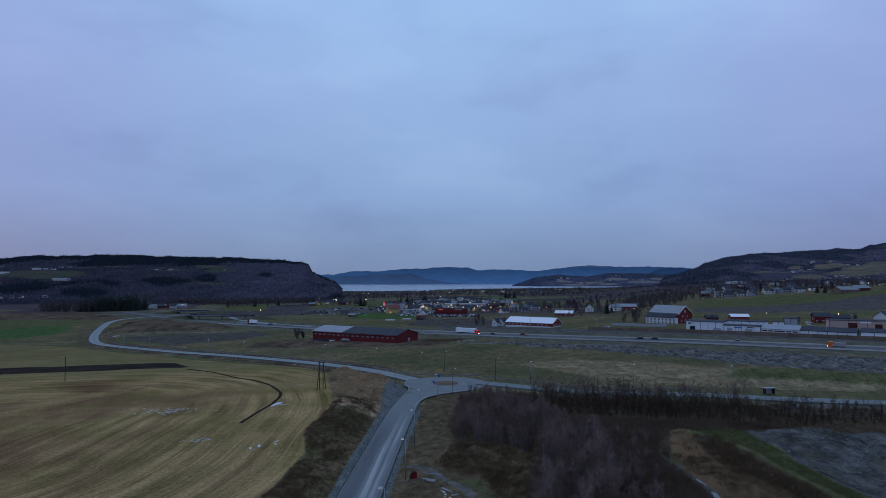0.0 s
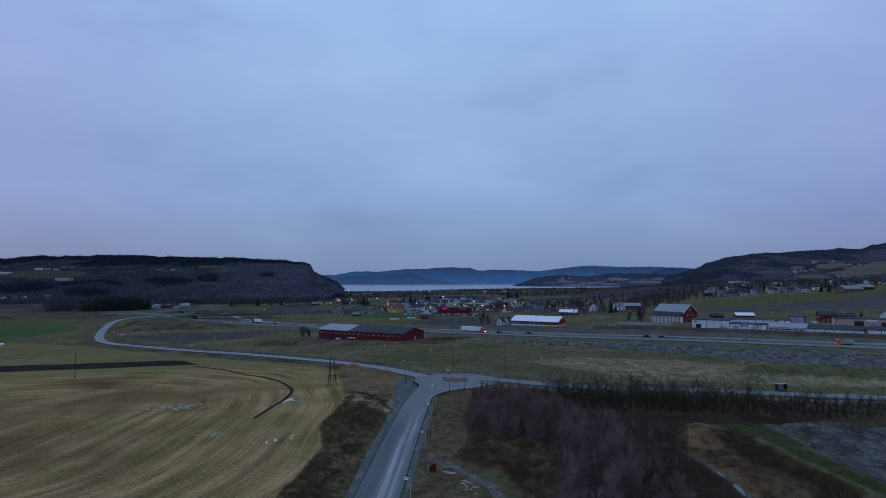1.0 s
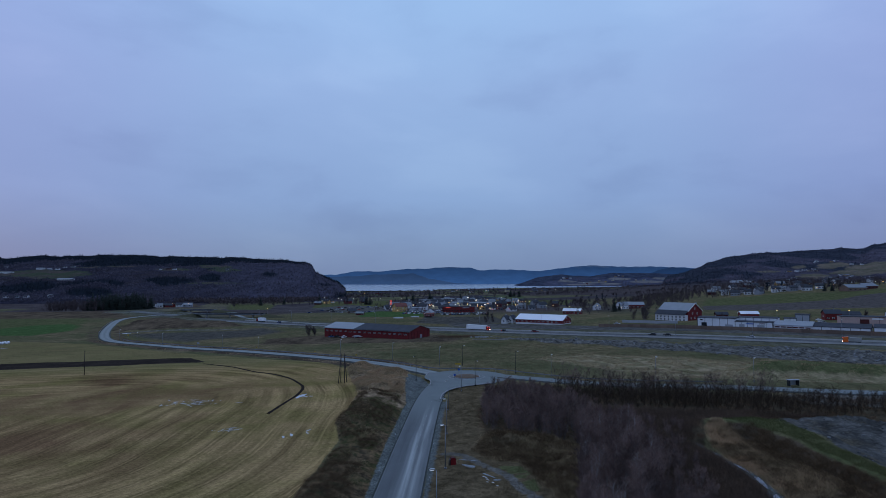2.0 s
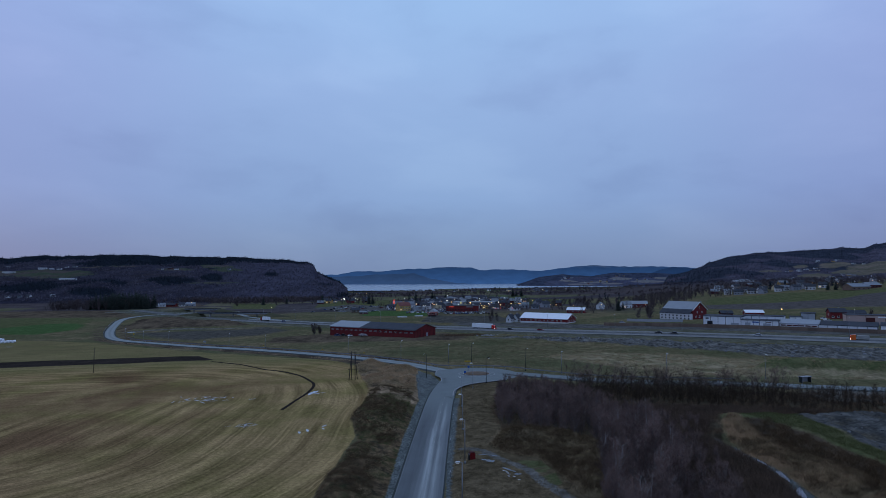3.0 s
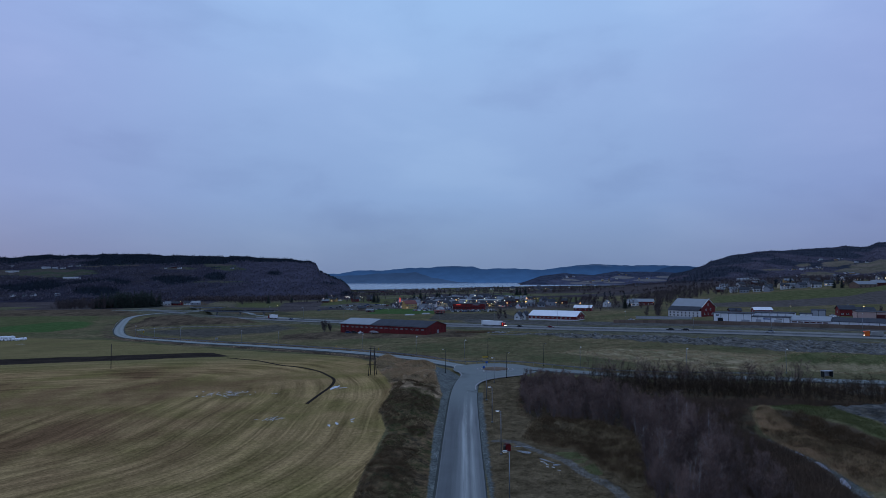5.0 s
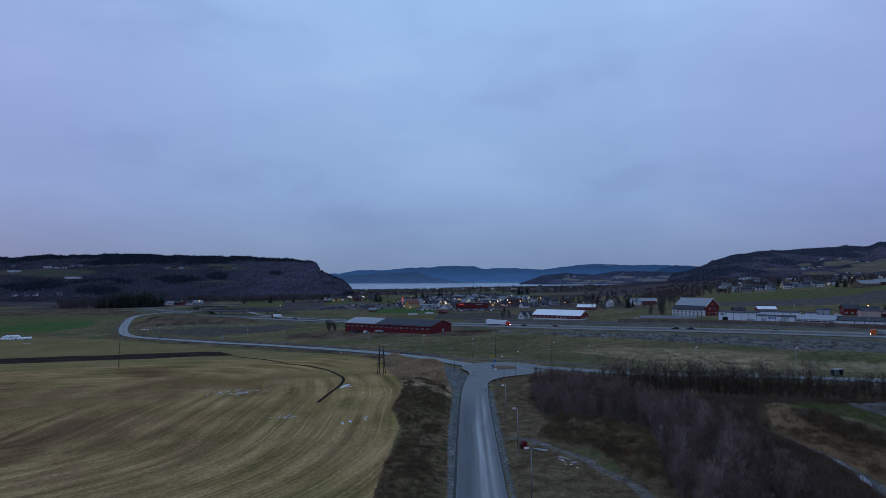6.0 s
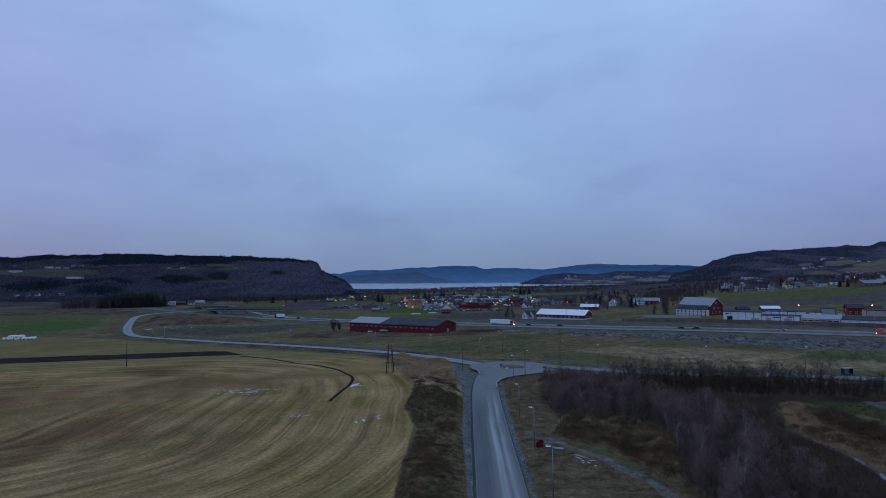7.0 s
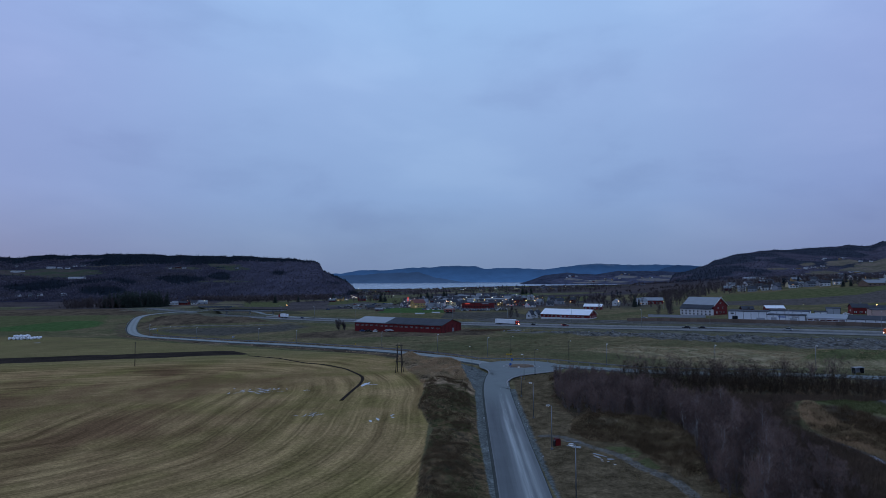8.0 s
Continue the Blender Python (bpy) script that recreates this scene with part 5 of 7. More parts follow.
meadow_stuff("brambles", [(BANK_S, 1.0)], 1500, briar, BRAMBLE, "dark brambles on the bank between field and lane", 0.35, 0.85, "undergrowth", patch=0.36)

# woods on the hills and hedges on the plain
far_bare = []
for _ in range(5):
    a = np.zeros((26, 3)) + [0, 0, 0.25]
    a[:, 2] += rng.uniform(0, 0.35, 26)
    b = a + rng.normal(size=(26, 3)) * [0.22, 0.22, 0.14] + [0, 0, 0.36]
    far_bare.append(both((sticks([((0, 0, 0), (0, 0, 0.6), 0.025, 0.01)]), slivers(b, a * [0.3, 0.3, 1], 0.10))))
bare_crowns = [both(bare_tree(1.0, 2, 0.30, 7, 9, 0.024, 0.4, 0.10)) for _ in range(5)]
far_spruce = [both(spruce(1.0, 0.34, 6, 5)) for _ in range(4)]


def wood_on(hill, name, n, protos, material, label, lo, hi, v0=0.0, v1=1.0, spruces=False):
    u = rng.uniform(hill.u[0], hill.u[-1], n)
    v = rng.uniform(v0, v1, n)
    x, y, z = hill.at(u, v)
    ok = (hill.cleared(u, v) < 0.4) & ((hill.dark(x, y, v) > 0.5) == spruces)
    stuff(name, join(protos, x[ok], y[ok], z[ok] - 0.5, rng.uniform(lo, hi, ok.sum())), material, label, "wood")


wood_on(HILL_W, "bare_wood", 7500, far_bare, TWIG_HILL, "leafless birch wood on the hillside", 3.5, 6.5, 0.02, 0.95)
wood_on(HILL_W, "spruce_wood", 8000, far_spruce, NEEDLE_FAR, "dark spruce wood on the hillside", 4, 8, 0.05, 1.0, True)
wood_on(HILL_W, "spruce_wood", 700, far_spruce, NEEDLE_FAR, "dark spruces along the ridge", 3, 7, 0.9, 1.0, True)
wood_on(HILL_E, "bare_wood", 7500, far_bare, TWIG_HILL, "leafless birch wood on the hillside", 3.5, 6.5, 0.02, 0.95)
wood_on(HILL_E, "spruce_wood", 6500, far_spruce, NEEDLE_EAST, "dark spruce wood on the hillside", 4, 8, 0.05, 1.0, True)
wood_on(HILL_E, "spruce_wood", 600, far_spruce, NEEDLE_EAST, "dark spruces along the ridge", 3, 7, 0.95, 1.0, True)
wood_on(HILL_P, "bare_wood", 260, far_bare, TWIG_FAR, "thin woods on the peninsula", 5, 9, 0.02, 0.98)


def belt(name, lines, n, width, protos, material, label, lo, hi):
    xs, ys = [], []
    for line in lines:
        pts = np.array(line, float)
        seg = np.linalg.norm(np.diff(pts, axis=0), axis=1)
        cum = np.concatenate([[0], np.cumsum(seg)])
        s = rng.uniform(0, cum[-1], max(3, int(n * cum[-1])))
        xs.append(np.interp(s, cum, pts[:, 0]) + rng.normal(size=len(s)) * width)
        ys.append(np.interp(s, cum, pts[:, 1]) + rng.normal(size=len(s)) * width)
    xs, ys = np.concatenate(xs), np.concatenate(ys)
    stuff(name, join(protos, xs, ys, height(xs, ys) - 0.2, rng.uniform(lo, hi, len(xs))), material, label, "wood")


belt("bare_belt", [[(-620, 1040), (-420, 1060), (-250, 1080)], [(-420, 1350), (-100, 1400), (200, 1380), (480, 1300)], [(-520, 1650), (-100, 1750), (300, 1720), (700, 1600)],
                   [(-560, 900), (-440, 960)], [(150, 780), (230, 820), (330, 900)], [(-300, 1180), (-180, 1230), (-60, 1190)], [(250, 1000), (420, 1040), (560, 960)], [(330, 880), (460, 850), (560, 800)], [(100, 1240), (300, 1180)]],
     0.28, 16, far_bare, TWIG_FAR, "belts of leafless trees across the plain", 4, 8)
belt("spruce_belt", [[(-420, 1360), (-200, 1420)], [(60, 1760), (400, 1700)], [(180, 870), (240, 890)], [(440, 860), (520, 820)]], 0.08, 12, far_spruce, NEEDLE_FAR, "dark conifers in belts across the plain", 7, 13)

meadow_stuff("plain_wood", [([(-1200, 1080), (-420, 1080), (-150, 1250), (150, 1250), (500, 1100), (800, 1150), (650, 1600), (300, 1750), (-1200, 1900)], 1.0)], 3600, far_bare, TWIG_FAR, "leafless woods and scrub on the far plain", 2.4, 5.0, "wood", patch=0.0)
meadow_stuff("village_trees", [([(-90, 700), (-100, 1000), (80, 1060), (150, 800), (70, 640), (0, 680)], 0.6), ([(-280, 950), (-120, 880), (-110, 1080), (-260, 1130)], 0.2), ([(100, 560), (250, 640), (240, 820), (110, 780)], 0.2)], 480, bare_crowns, TWIG_FAR, "leafless garden trees between the houses", 3.5, 9.5, "tree")
meadow_stuff("farm_wood", [([(215, 690), (255, 690), (310, 775), (345, 870), (300, 900), (215, 800)], 1.0)], 230, bare_crowns, TWIG_FAR, "leafless wood beside the farm", 3.5, 10.0, "wood")
meadow_stuff("garden_trees", [([(225, 690), (300, 775), (360, 760), (420, 765), (460, 730), (520, 740), (640, 830), (700, 1000), (400, 1000), (240, 830)], 1.0)], 520, bare_crowns, TWIG_FAR, "dark leafless trees round the houses above the field", 5.0, 11.0, "tree")
SPRUCES = [tree_thing("spruce_tree", spruce(14.0, 8.5, 18, 14), BARK, NEEDLE, "tall dark spruce with drooping boughs", "tree", "spruces on the plain") for _ in range(3)]
plant(SPRUCES, [(168, 622, 1.02), (178, 640, 0.65), (118, 1150, 1.35), (133, 1142, 1.2), (126, 1160, 0.9), (-64, 905, 1.1), (-55, 918, 1.3), (-48, 930, 0.9), (-30, 930, 1.4), (-26, 925, 1.1), (-118, 900, 1.0), (-125, 910, 1.2),
                 (-10, 1000, 1.0), (20, 1040, 0.9), (455, 722, 0.75), (449, 727, 0.8), (474, 720, 0.8), (-290, 930, 1.1), (-262, 960, 0.9), (-210, 980, 1.2), (-196, 985, 1.0)], -0.3)
WOODLOT = [(-489, 808), (-455, 816), (-420, 830), (-424, 868), (-492, 872)]
plant([tree_thing("spruce_tree", spruce(16.0, 8.0, 16, 13), BARK, NEEDLE, "dark spruce in the close stand by the field", "tree", "spruce stand by the field") for _ in range(3)], spots_in(WOODLOT, 150, 0.7, 1.6, 2.4), -0.3)
meadow_stuff("bare_stand", [([(-545, 802), (-520, 800), (-470, 806), (-425, 832), (-425, 850), (-480, 880), (-550, 880)], 1.0)], 230, bare_crowns, TWIG_FAR, "leafless trees crowding round the spruce stand", 8, 15, "wood")
meadow_stuff("plain_scrub", [([(-430, 1030), (-330, 930), (-250, 1000), (-200, 1080), (-300, 1150), (-520, 1120)], 1.0)], 900, far_bare, TWIG_FAR, "leafless scrub at the foot of the hill", 4, 9, "wood")


# ---- buildings ----
def gable_body(L, W, eave, ridge, base=0.0):
    """Walls of a gabled house: long along x."""
    return Geo().prism([(-W / 2, base), (W / 2, base), (W / 2, eave), (0, ridge), (-W / 2, eave)], -L / 2, L / 2, "x")


def gable_roof(L, W, eave, ridge, over=0.5, thick=0.22, x0=None, x1=None):
    a, b = (-L / 2 - over if x0 is None else x0), (L / 2 + over if x1 is None else x1)
    k = (ridge - eave) / (W / 2)
    e, h = W / 2 + over, eave - over * k
    return Geo().prism([(-e, h + 0.02), (0, ridge + 0.02), (e, h + 0.02), (e, h + thick), (0, ridge + thick * 1.15), (-e, h + thick)], a, b, "x")


def window(parent, x, y, z, w, h, facing, frame_mat, pane_mat, deep=0.08):
    """A framed window with its pane; facing: 'front' (-y), 'back' (+y), 'east' (+x) or 'west' (-x)."""
    along_x = facing in ("front", "back")
    s = {"front": -1, "back": 1, "east": 1, "west": -1}[facing]
    g = Geo()
    for dx, dz, sx, sz in ((-w / 2, 0, 0.12, h + 0.24), (w / 2, 0, 0.12, h + 0.24), (0, h / 2, w, 0.12), (0, -h / 2, w, 0.12)):
        g.box((x + dx, y + s * deep / 2, z + dz) if along_x else (x + s * deep / 2, y + dx, z + dz), (sx, deep, sz) if along_x else (deep, sx, sz))
    win = part("window", g, frame_mat, parent)
    p = Geo().box((x, y + s * 0.02, z) if along_x else (x + s * 0.02, y, z), (w - 0.1, 0.04, h - 0.1) if along_x else (0.04, w - 0.1, h - 0.1))
    part("pane", p, pane_mat, win)


def door(parent, x, y, z, w, h, facing, mat, name="door"):
    along_x = facing in ("front", "back")
    s = {"front": -1, "back": 1, "east": 1, "west": -1}[facing]
    part(name, Geo().box((x, y + s * 0.05, z + h / 2) if along_x else (x + s * 0.05, y, z + h / 2), (w, 0.1, h) if along_x else (0.1, w, h)), mat, parent)


def cottage(at, rz, L, W, eave, ridge, wall, roof, label, group="", lit=0, category="house", chimney=True, wins=3, floors=1, plain=False):
    ob = thing("house", at, rz, label, category, group)
    part("wall", gable_body(L, W, eave, ridge, -0.6), wall, ob)
    part("roof", gable_roof(L, W, eave, ridge), roof, ob)
    if chimney:
        part("chimney", Geo().box((L * 0.15, 0.4, ridge + 0.3), (0.7, 0.7, 1.4)), M["concrete"], ob)
    k = 0
    for f in range(floors):
        for i in range(wins):
            x = -L / 2 + L * (i + 0.5) / wins
            k += 1
            pane = M["lit"] if k <= lit else M["glass"]
            if plain:
                part("window", Geo().box((x, -W / 2 - 0.02, 1.5 + 2.6 * f), (min(1.5, L / wins * 0.5), 0.08, 1.2)), pane, ob)
            else:
                window(ob, x, -W / 2, 1.5 + 2.6 * f, min(1.5, L / wins * 0.5), 1.2, "front", M["white"], pane)
    if not plain:
        for s in (-1, 1):
            window(ob, s * L / 2, 0, eave * 0.5 + 0.4, 1.3, 1.2, "east" if s > 0 else "west", M["white"], M["glass"])
        door(ob, L * 0.32, -W / 2, 0.1, 1.0, 2.1, "front", M["brown_wood"])
    return ob


# the long red store beyond the road
def red_store():
    L, W, eave, ridge = 65.0, 22.0, 4.9, 7.6
    ob = thing("storage_hall", (-48.8, 377.1), -31.0, "long dark red wooden hall with grey metal roof", "hall")
    z0 = -1.0
    part("wall", gable_body(L, W, eave, ridge, z0), M["red_wood"], ob)
    part("roof", gable_roof(L, W, eave, ridge, 0.5, 0.2, -L / 2 - 0.5, -L / 2 + 24), M["roof_light"], ob, "pale new metal roof sheets")
    part("roof", gable_roof(L, W, eave, ridge, 0.5, 0.2, -L / 2 + 24.02, L / 2 + 0.5), M["roof_dark"], ob, "dark old roof sheets")
    g = Geo().box((0, -W / 2 - 0.56, eave - 0.18), (L + 1, 0.14, 0.16))
    part("gutter", g, M["steel"], ob)
    for i in range(17):
        x = -L / 2 + 2.2 + i * 3.75
        for d in (-0.55, 0.55):
            window(ob, x + d, -W / 2, 3.15, 0.75, 0.6, "front", M["panel_grey"], M["glass"], 0.06)
    for i in range(18):
        part("post", Geo().box((-L / 2 + 0.3 + i * 3.78, -W / 2 - 0.05, 2.2), (0.16, 0.10, 6.0)), M["red_dark"], ob)
    for i in range(14):
        y = -W / 2 + 0.8 + i * 1.57
        part("batten", Geo().box((L / 2 + 0.04, y, (eave + z0) / 2), (0.08, 0.12, eave - z0)), M["red_dark"], ob)
    g = Geo()
    for s in (-1, 1):
        a, b = Vector((L / 2 + 0.55, s * (W / 2 + 0.5), eave - 0.1)), Vector((L / 2 + 0.55, 0, ridge + 0.16))
        g.tube(a, b, 0.12, 0.12, 4)
    part("bargeboard", g, M["red_dark"], ob)
    door(ob, L / 2, 1.5, -0.3, 2.0, 3.0, "east", M["grey_wood"], "gate")
    door(ob, L / 2, -7.0, -0.3, 1.1, 2.2, "east", M["red_dark"])
    return ob


red_store()


# the white-roofed barn with a red wall
def white_roof_barn():
    L, W, eave, ridge = 38.5, 17.0, 3.4, 6.9
    ob = thing("cattle_barn", (70.2, 470.6), -33.0, "low red barn with white metal roof and white plinth", "barn")
    part("wall", gable_body(L, W, eave, ridge, 0.9), M["red_wood"], ob)
    part("plinth", Geo().box((0, 0, 0.1), (L + 0.1, W + 0.1, 1.7)), M["white_wood"], ob, "white painted plinth wall")
    part("roof", gable_roof(L, W, eave, ridge, 0.6, 0.25), M["roof_white"], ob)
    for i in range(3):
        part("roof_vent", Geo().lathe([(0.35, 0), (0.35, 0.7), (0.5, 0.75), (0.1, 1.0)], 8, (-10 + 10 * i, 0, ridge)), M["steel"], ob)
    for i in range(10):
        window(ob, -L / 2 + 2.2 + i * 3.5, -W / 2 - 0.0, 2.0, 1.2, 0.7, "front", M["white"], M["glass"])
    for i in range(3):
        window(ob, L / 2, -5 + 5 * i, 2.0, 1.2, 0.7, "east", M["white"], M["glass"])
    window(ob, L / 2, 0, 5.0, 1.0, 1.0, "east", M["white"], M["glass"])


white_roof_barn()


# the great barn with its white byre and red gable
def great_barn():
    L, W, eave, ridge = 26.5, 19.0, 7.4, 13.4
    ob = thing("farm_barn", (182.5, 487.0), -55.0, "great farm barn, red gable, grey roof and white byre front", "barn")
    part("wall", gable_body(L, W, eave, ridge, -0.8), M["red_wood"], ob)
    part("roof", gable_roof(L, W, eave, ridge, 0.6, 0.3), M["roof_light"], ob)
    byre = part("byre_front", Geo().box((0, -W / 2 - 2.0, 1.8), (L, 4.0, 5.6)), M["white_wood"], ob, "white two-storey byre front")
    part("lean_to_roof", Geo().prism([(-W / 2 - 4.5, 4.55), (-W / 2 + 0.1, 7.75), (-W / 2 + 0.1, 8.05), (-W / 2 - 4.5, 4.85)], -L / 2 - 0.4, L / 2 + 0.4, "x"), M["roof_dark"], ob, "dark lean-to roof strip")
    for f in range(2):
        for i in range(8):
            window(byre, -L / 2 + 2 + i * 3.4, -W / 2 - 4.0, 0.9 + f * 2.1, 1.0, 1.0, "front", M["glass"], M["glass"])
    for y, z in ((-5, 2.2), (0, 2.2), (5, 2.2), (-3, 5.6), (3, 5.6), (0, 9.4)):
        window(ob, L / 2, y, z, 1.2, 1.3, "east", M["white"], M["glass"])
    g = Geo()
    for s in (-1, 1):
        g.tube((L / 2 + 0.65, s * (W / 2 + 0.6), eave - 0.3), (L / 2 + 0.65, 0, ridge + 0.2), 0.2, 0.2, 4)
    part("bargeboard", g, M["white"], ob, "white bargeboards on the gable")
    part("chimney", Geo().box((L / 2 - 3, 6.5, ridge - 2), (0.8, 0.8, 5.5)), M["concrete"], ob)


great_barn()


# flat-roofed industrial units behind the noise fence
def industrial(at, rz, L, W, H, label, panels, wall="panel_white", roof="roof_dark", group="industrial units behind the fence", bays=(), signs=(), rise=0.45):
    ob = thing("industrial_building", at, rz, label, "warehouse", group)
    part("wall", Geo().box((0, 0, H / 2 - 0.5), (L, W, H + 1.0)), M[wall], ob)
    part("roof", Geo().prism([(-W / 2 - 0.3, H), (W / 2 + 0.3, H), (W / 2 + 0.3, H + 0.3), (0, H + 0.3 + rise), (-W / 2 - 0.3, H + 0.3)], -L / 2 - 0.3, L / 2 + 0.3, "x"), M[roof], ob)
    n = max(1, int(L / panels))
    for i in range(n + 1):
        part("panel_joint", Geo().box((-L / 2 + L * i / n, -W / 2 - 0.03, H / 2), (0.22, 0.10, H)), M["dark_steel"], ob)
    for x, w, h, m in bays:
        door(ob, x, -W / 2, 0.0, w, h, "front", M[m], "loading_door")
    for x, z, w, h, m in signs:
        part("sign", Geo().box((x, -W / 2 - 0.1, z), (w, 0.12, h)), M[m], ob)
    return ob


industrial((170.7, 391.0), -35, 22, 20, 5.8, "white panelled warehouse with flat grey roof", 4.4, bays=[(-7.0, 3.2, 3.0, "glass"), (7.5, 4.6, 2.2, "panel_grey")], signs=[(-10.3, 3.0, 0.5, 4.6, "white"), (-8.6, 4.6, 1.8, 0.8, "dark_steel")])
industrial((193.3, 385.5), -35, 22, 12, 6.2, "raised white rear hall of the warehouse", 4.4)
industrial((185.3, 374.8), -35, 20.5, 10, 4.2, "lower white warehouse wing with grey roof", 3.4, bays=[(-6.5, 3, 2.8, "panel_grey"), (4, 4, 2.6, "panel_grey")], signs=[(-2, 3.2, 4, 0.6, "blue"), (5, 3.4, 2.6, 0.5, "red_dark")])
industrial((203.4, 363.6), -40, 20, 14, 2.9, "low white shed with faded red sign bars", 9, roof="roof_light", signs=[(-8 + 3.2 * i, 2.0, 2.6, 0.7, "red_dark") for i in range(6)], rise=2.3)
industrial((222.4, 349.6), -38, 28, 14, 2.9, "low white shed with dark blue-grey roof", 4.6, roof="roof_dark", rise=2.0)
industrial((251.8, 326.5), -38, 44, 14, 3.3, "long white shed with dark blue-grey roof", 6, roof="roof_dark", rise=1.6)
industrial((229, 399), -32, 8, 8, 7.3, "tall grey panelled block on the yard", 2.7, wall="panel_grey")
industrial((221.5, 400), -32, 7, 7, 4.8, "small white panelled block on the yard", 3.5)
industrial((277, 398), -24, 42, 14, 6.0, "pale pink shop with red portals", 9, wall="pink_wood", roof="roof_dark", bays=[(-8, 5, 4.5, "red_dark"), (6, 4, 4, "red_dark"), (15, 4, 4, "red_dark")], signs=[(-1, 4.9, 6, 0.8, "white")])
cottage((288, 462), -15, 11, 9, 5.0, 7.6, M["red_wood"], M["roof_dark"], "dark red farm building by the yard", "farm by the industrial units", 0, "farmhouse", True, 3)
cottage((304, 468), -15, 16, 8, 3.6, 5.6, M["red_dark"], M["roof_dark"], "low dark red shed by the yard", "farm by the industrial units", 0, "shed", False, 3)
cottage((238, 488), -10, 13.5, 8, 4.0, 5.8, M["red_wood"], M["roof_white"], "red shed with a white metal roof", "sheds in the field", 0, "shed", False, 4)
cottage((213, 481), -10, 8.5, 7, 4.2, 6.0, M["red_dark"], M["roof_dark"], "dark shed with a lamp on its wall", "sheds in the field", 0, "shed", False, 2)
cottage((306, 420), 30, 11, 9, 7.0, 10.5, M["white_wood"], M["roof_dark"], "tall white house with dark gables", "farm by the industrial units", 0, "house", True, 3, 2)
cottage((42.2, 480), 60, 8, 4.4, 3.4, 6.2, M["white_wood"], M["roof_dark"], "narrow white gabled house by the barn", "twin white houses", 0)
cottage((47.8, 484), 60, 8, 4.4, 3.4, 6.2, M["white_wood"], M["roof_dark"], "narrow white gabled house by the barn", "twin white houses", 0)
cottage((119, 594), -25, 17, 9, 3.0, 5.2, M["red_wood"], M["roof_white"], "red barn with a white metal roof", "farm beyond the lane", 0, "barn", False, 4)
cottage((158, 655), 60, 8, 7, 4.0, 7.0, M["white_wood"], M["roof_grey"], "white gabled farmhouse among trees", "farm beyond the lane", 0)
cottage((189, 668), 20, 11, 8, 4.2, 7.4, M["white_wood"], M["roof_grey"], "white farmhouse beside a red barn", "farm beyond the lane", 1)
cottage((203, 674), -10, 22, 10, 4.2, 7.0, M["red_wood"], M["roof_light"], "long red barn with a pale metal roof", "farm beyond the lane", 0, "barn", False, 5)

# the village centre
industrial((9, 648), -8, 34, 14, 6.8, "red shopping building with rows of windows", 6, wall="red_wood", roof="roof_dark", group="village shops", signs=[(-11, 5.7, 5, 0.7, "sign_red"), (8, 5.7, 7, 0.7, "panel_grey")] + [(-15.5 + 3 * i, 2.6, 1.6, 1.0, "glass") for i in range(11)])
industrial((28, 772), -10, 52, 26, 6.0, "grey shop hall with lit yellow sign", 7, wall="panel_grey", roof="roof_grey", group="village shops", signs=[(-20, 5.0, 9, 1.2, "sign_yellow"), (-6, 4.6, 6, 1.0, "sign_red")])
industrial((-40, 700), 5, 15, 9, 3.6, "low grey service building with pale canopy", 6, wall="panel_grey", roof="roof_light", group="village shops")
cottage((-58, 694), 30, 14, 10, 6.0, 9.5, M["yellow_wood"], M["roof_red"], "ochre wooden house by the football pitch", "village houses", 1, "house", True, 4, 2)
cottage((-22, 622), 70, 8, 6, 2.8, 5.0, M["white_wood"], M["roof_light"], "small white gabled pavilion by the pitch", "village houses", 0)
cottage((-22, 596), 0, 10, 5, 2.2, 3.2, M["red_paint"], M["roof_red"], "red low stand beside the football pitch", "village houses", 0, "shed", False, 3)
cottage((-110, 674), 20, 9, 7, 2.8, 5.2, M["brown_wood"], M["roof_dark"], "small brown barn by the fields", "village houses", 0, "barn", False, 3)
cottage((-96, 640), -10, 8, 5, 2.0, 3.2, M["red_dark"], M["roof_grey"], "low dark red shed at the pitch corner", "village houses", 0, "shed", False, 3)
tower = thing("sign_tower", (-72, 735), 0, "slim lit red and white sign tower", "sign")
part("mast", Geo().box((0, 0, 4), (1.0, 1.0, 8)), M["steel"], tower)
part("sign_face", Geo().box((0, -0.6, 9.0), (1.8, 0.4, 5)), M["sign_red"], tower, "lit red face")
part("sign_band", Geo().box((0, -0.85, 9.0), (1.4, 0.1, 1.2)), M["white"], tower, "white lit band")

WALLS = ["white_wood", "white_wood", "white_wood", "white_wood", "cream_wood", "yellow_wood", "red_wood", "red_wood", "grey_wood", "grey_wood", "red_dark", "red_dark"]
WORDS = {"white_wood": "white", "cream_wood": "cream", "yellow_wood": "ochre", "red_wood": "red", "grey_wood": "grey", "red_dark": "dark red"}
ROOFS = ["roof_dark", "roof_dark", "roof_grey", "roof_dark"]
ROOF_WORDS = {"roof_dark": "dark", "roof_grey": "grey", "roof_red": "brick-red"}


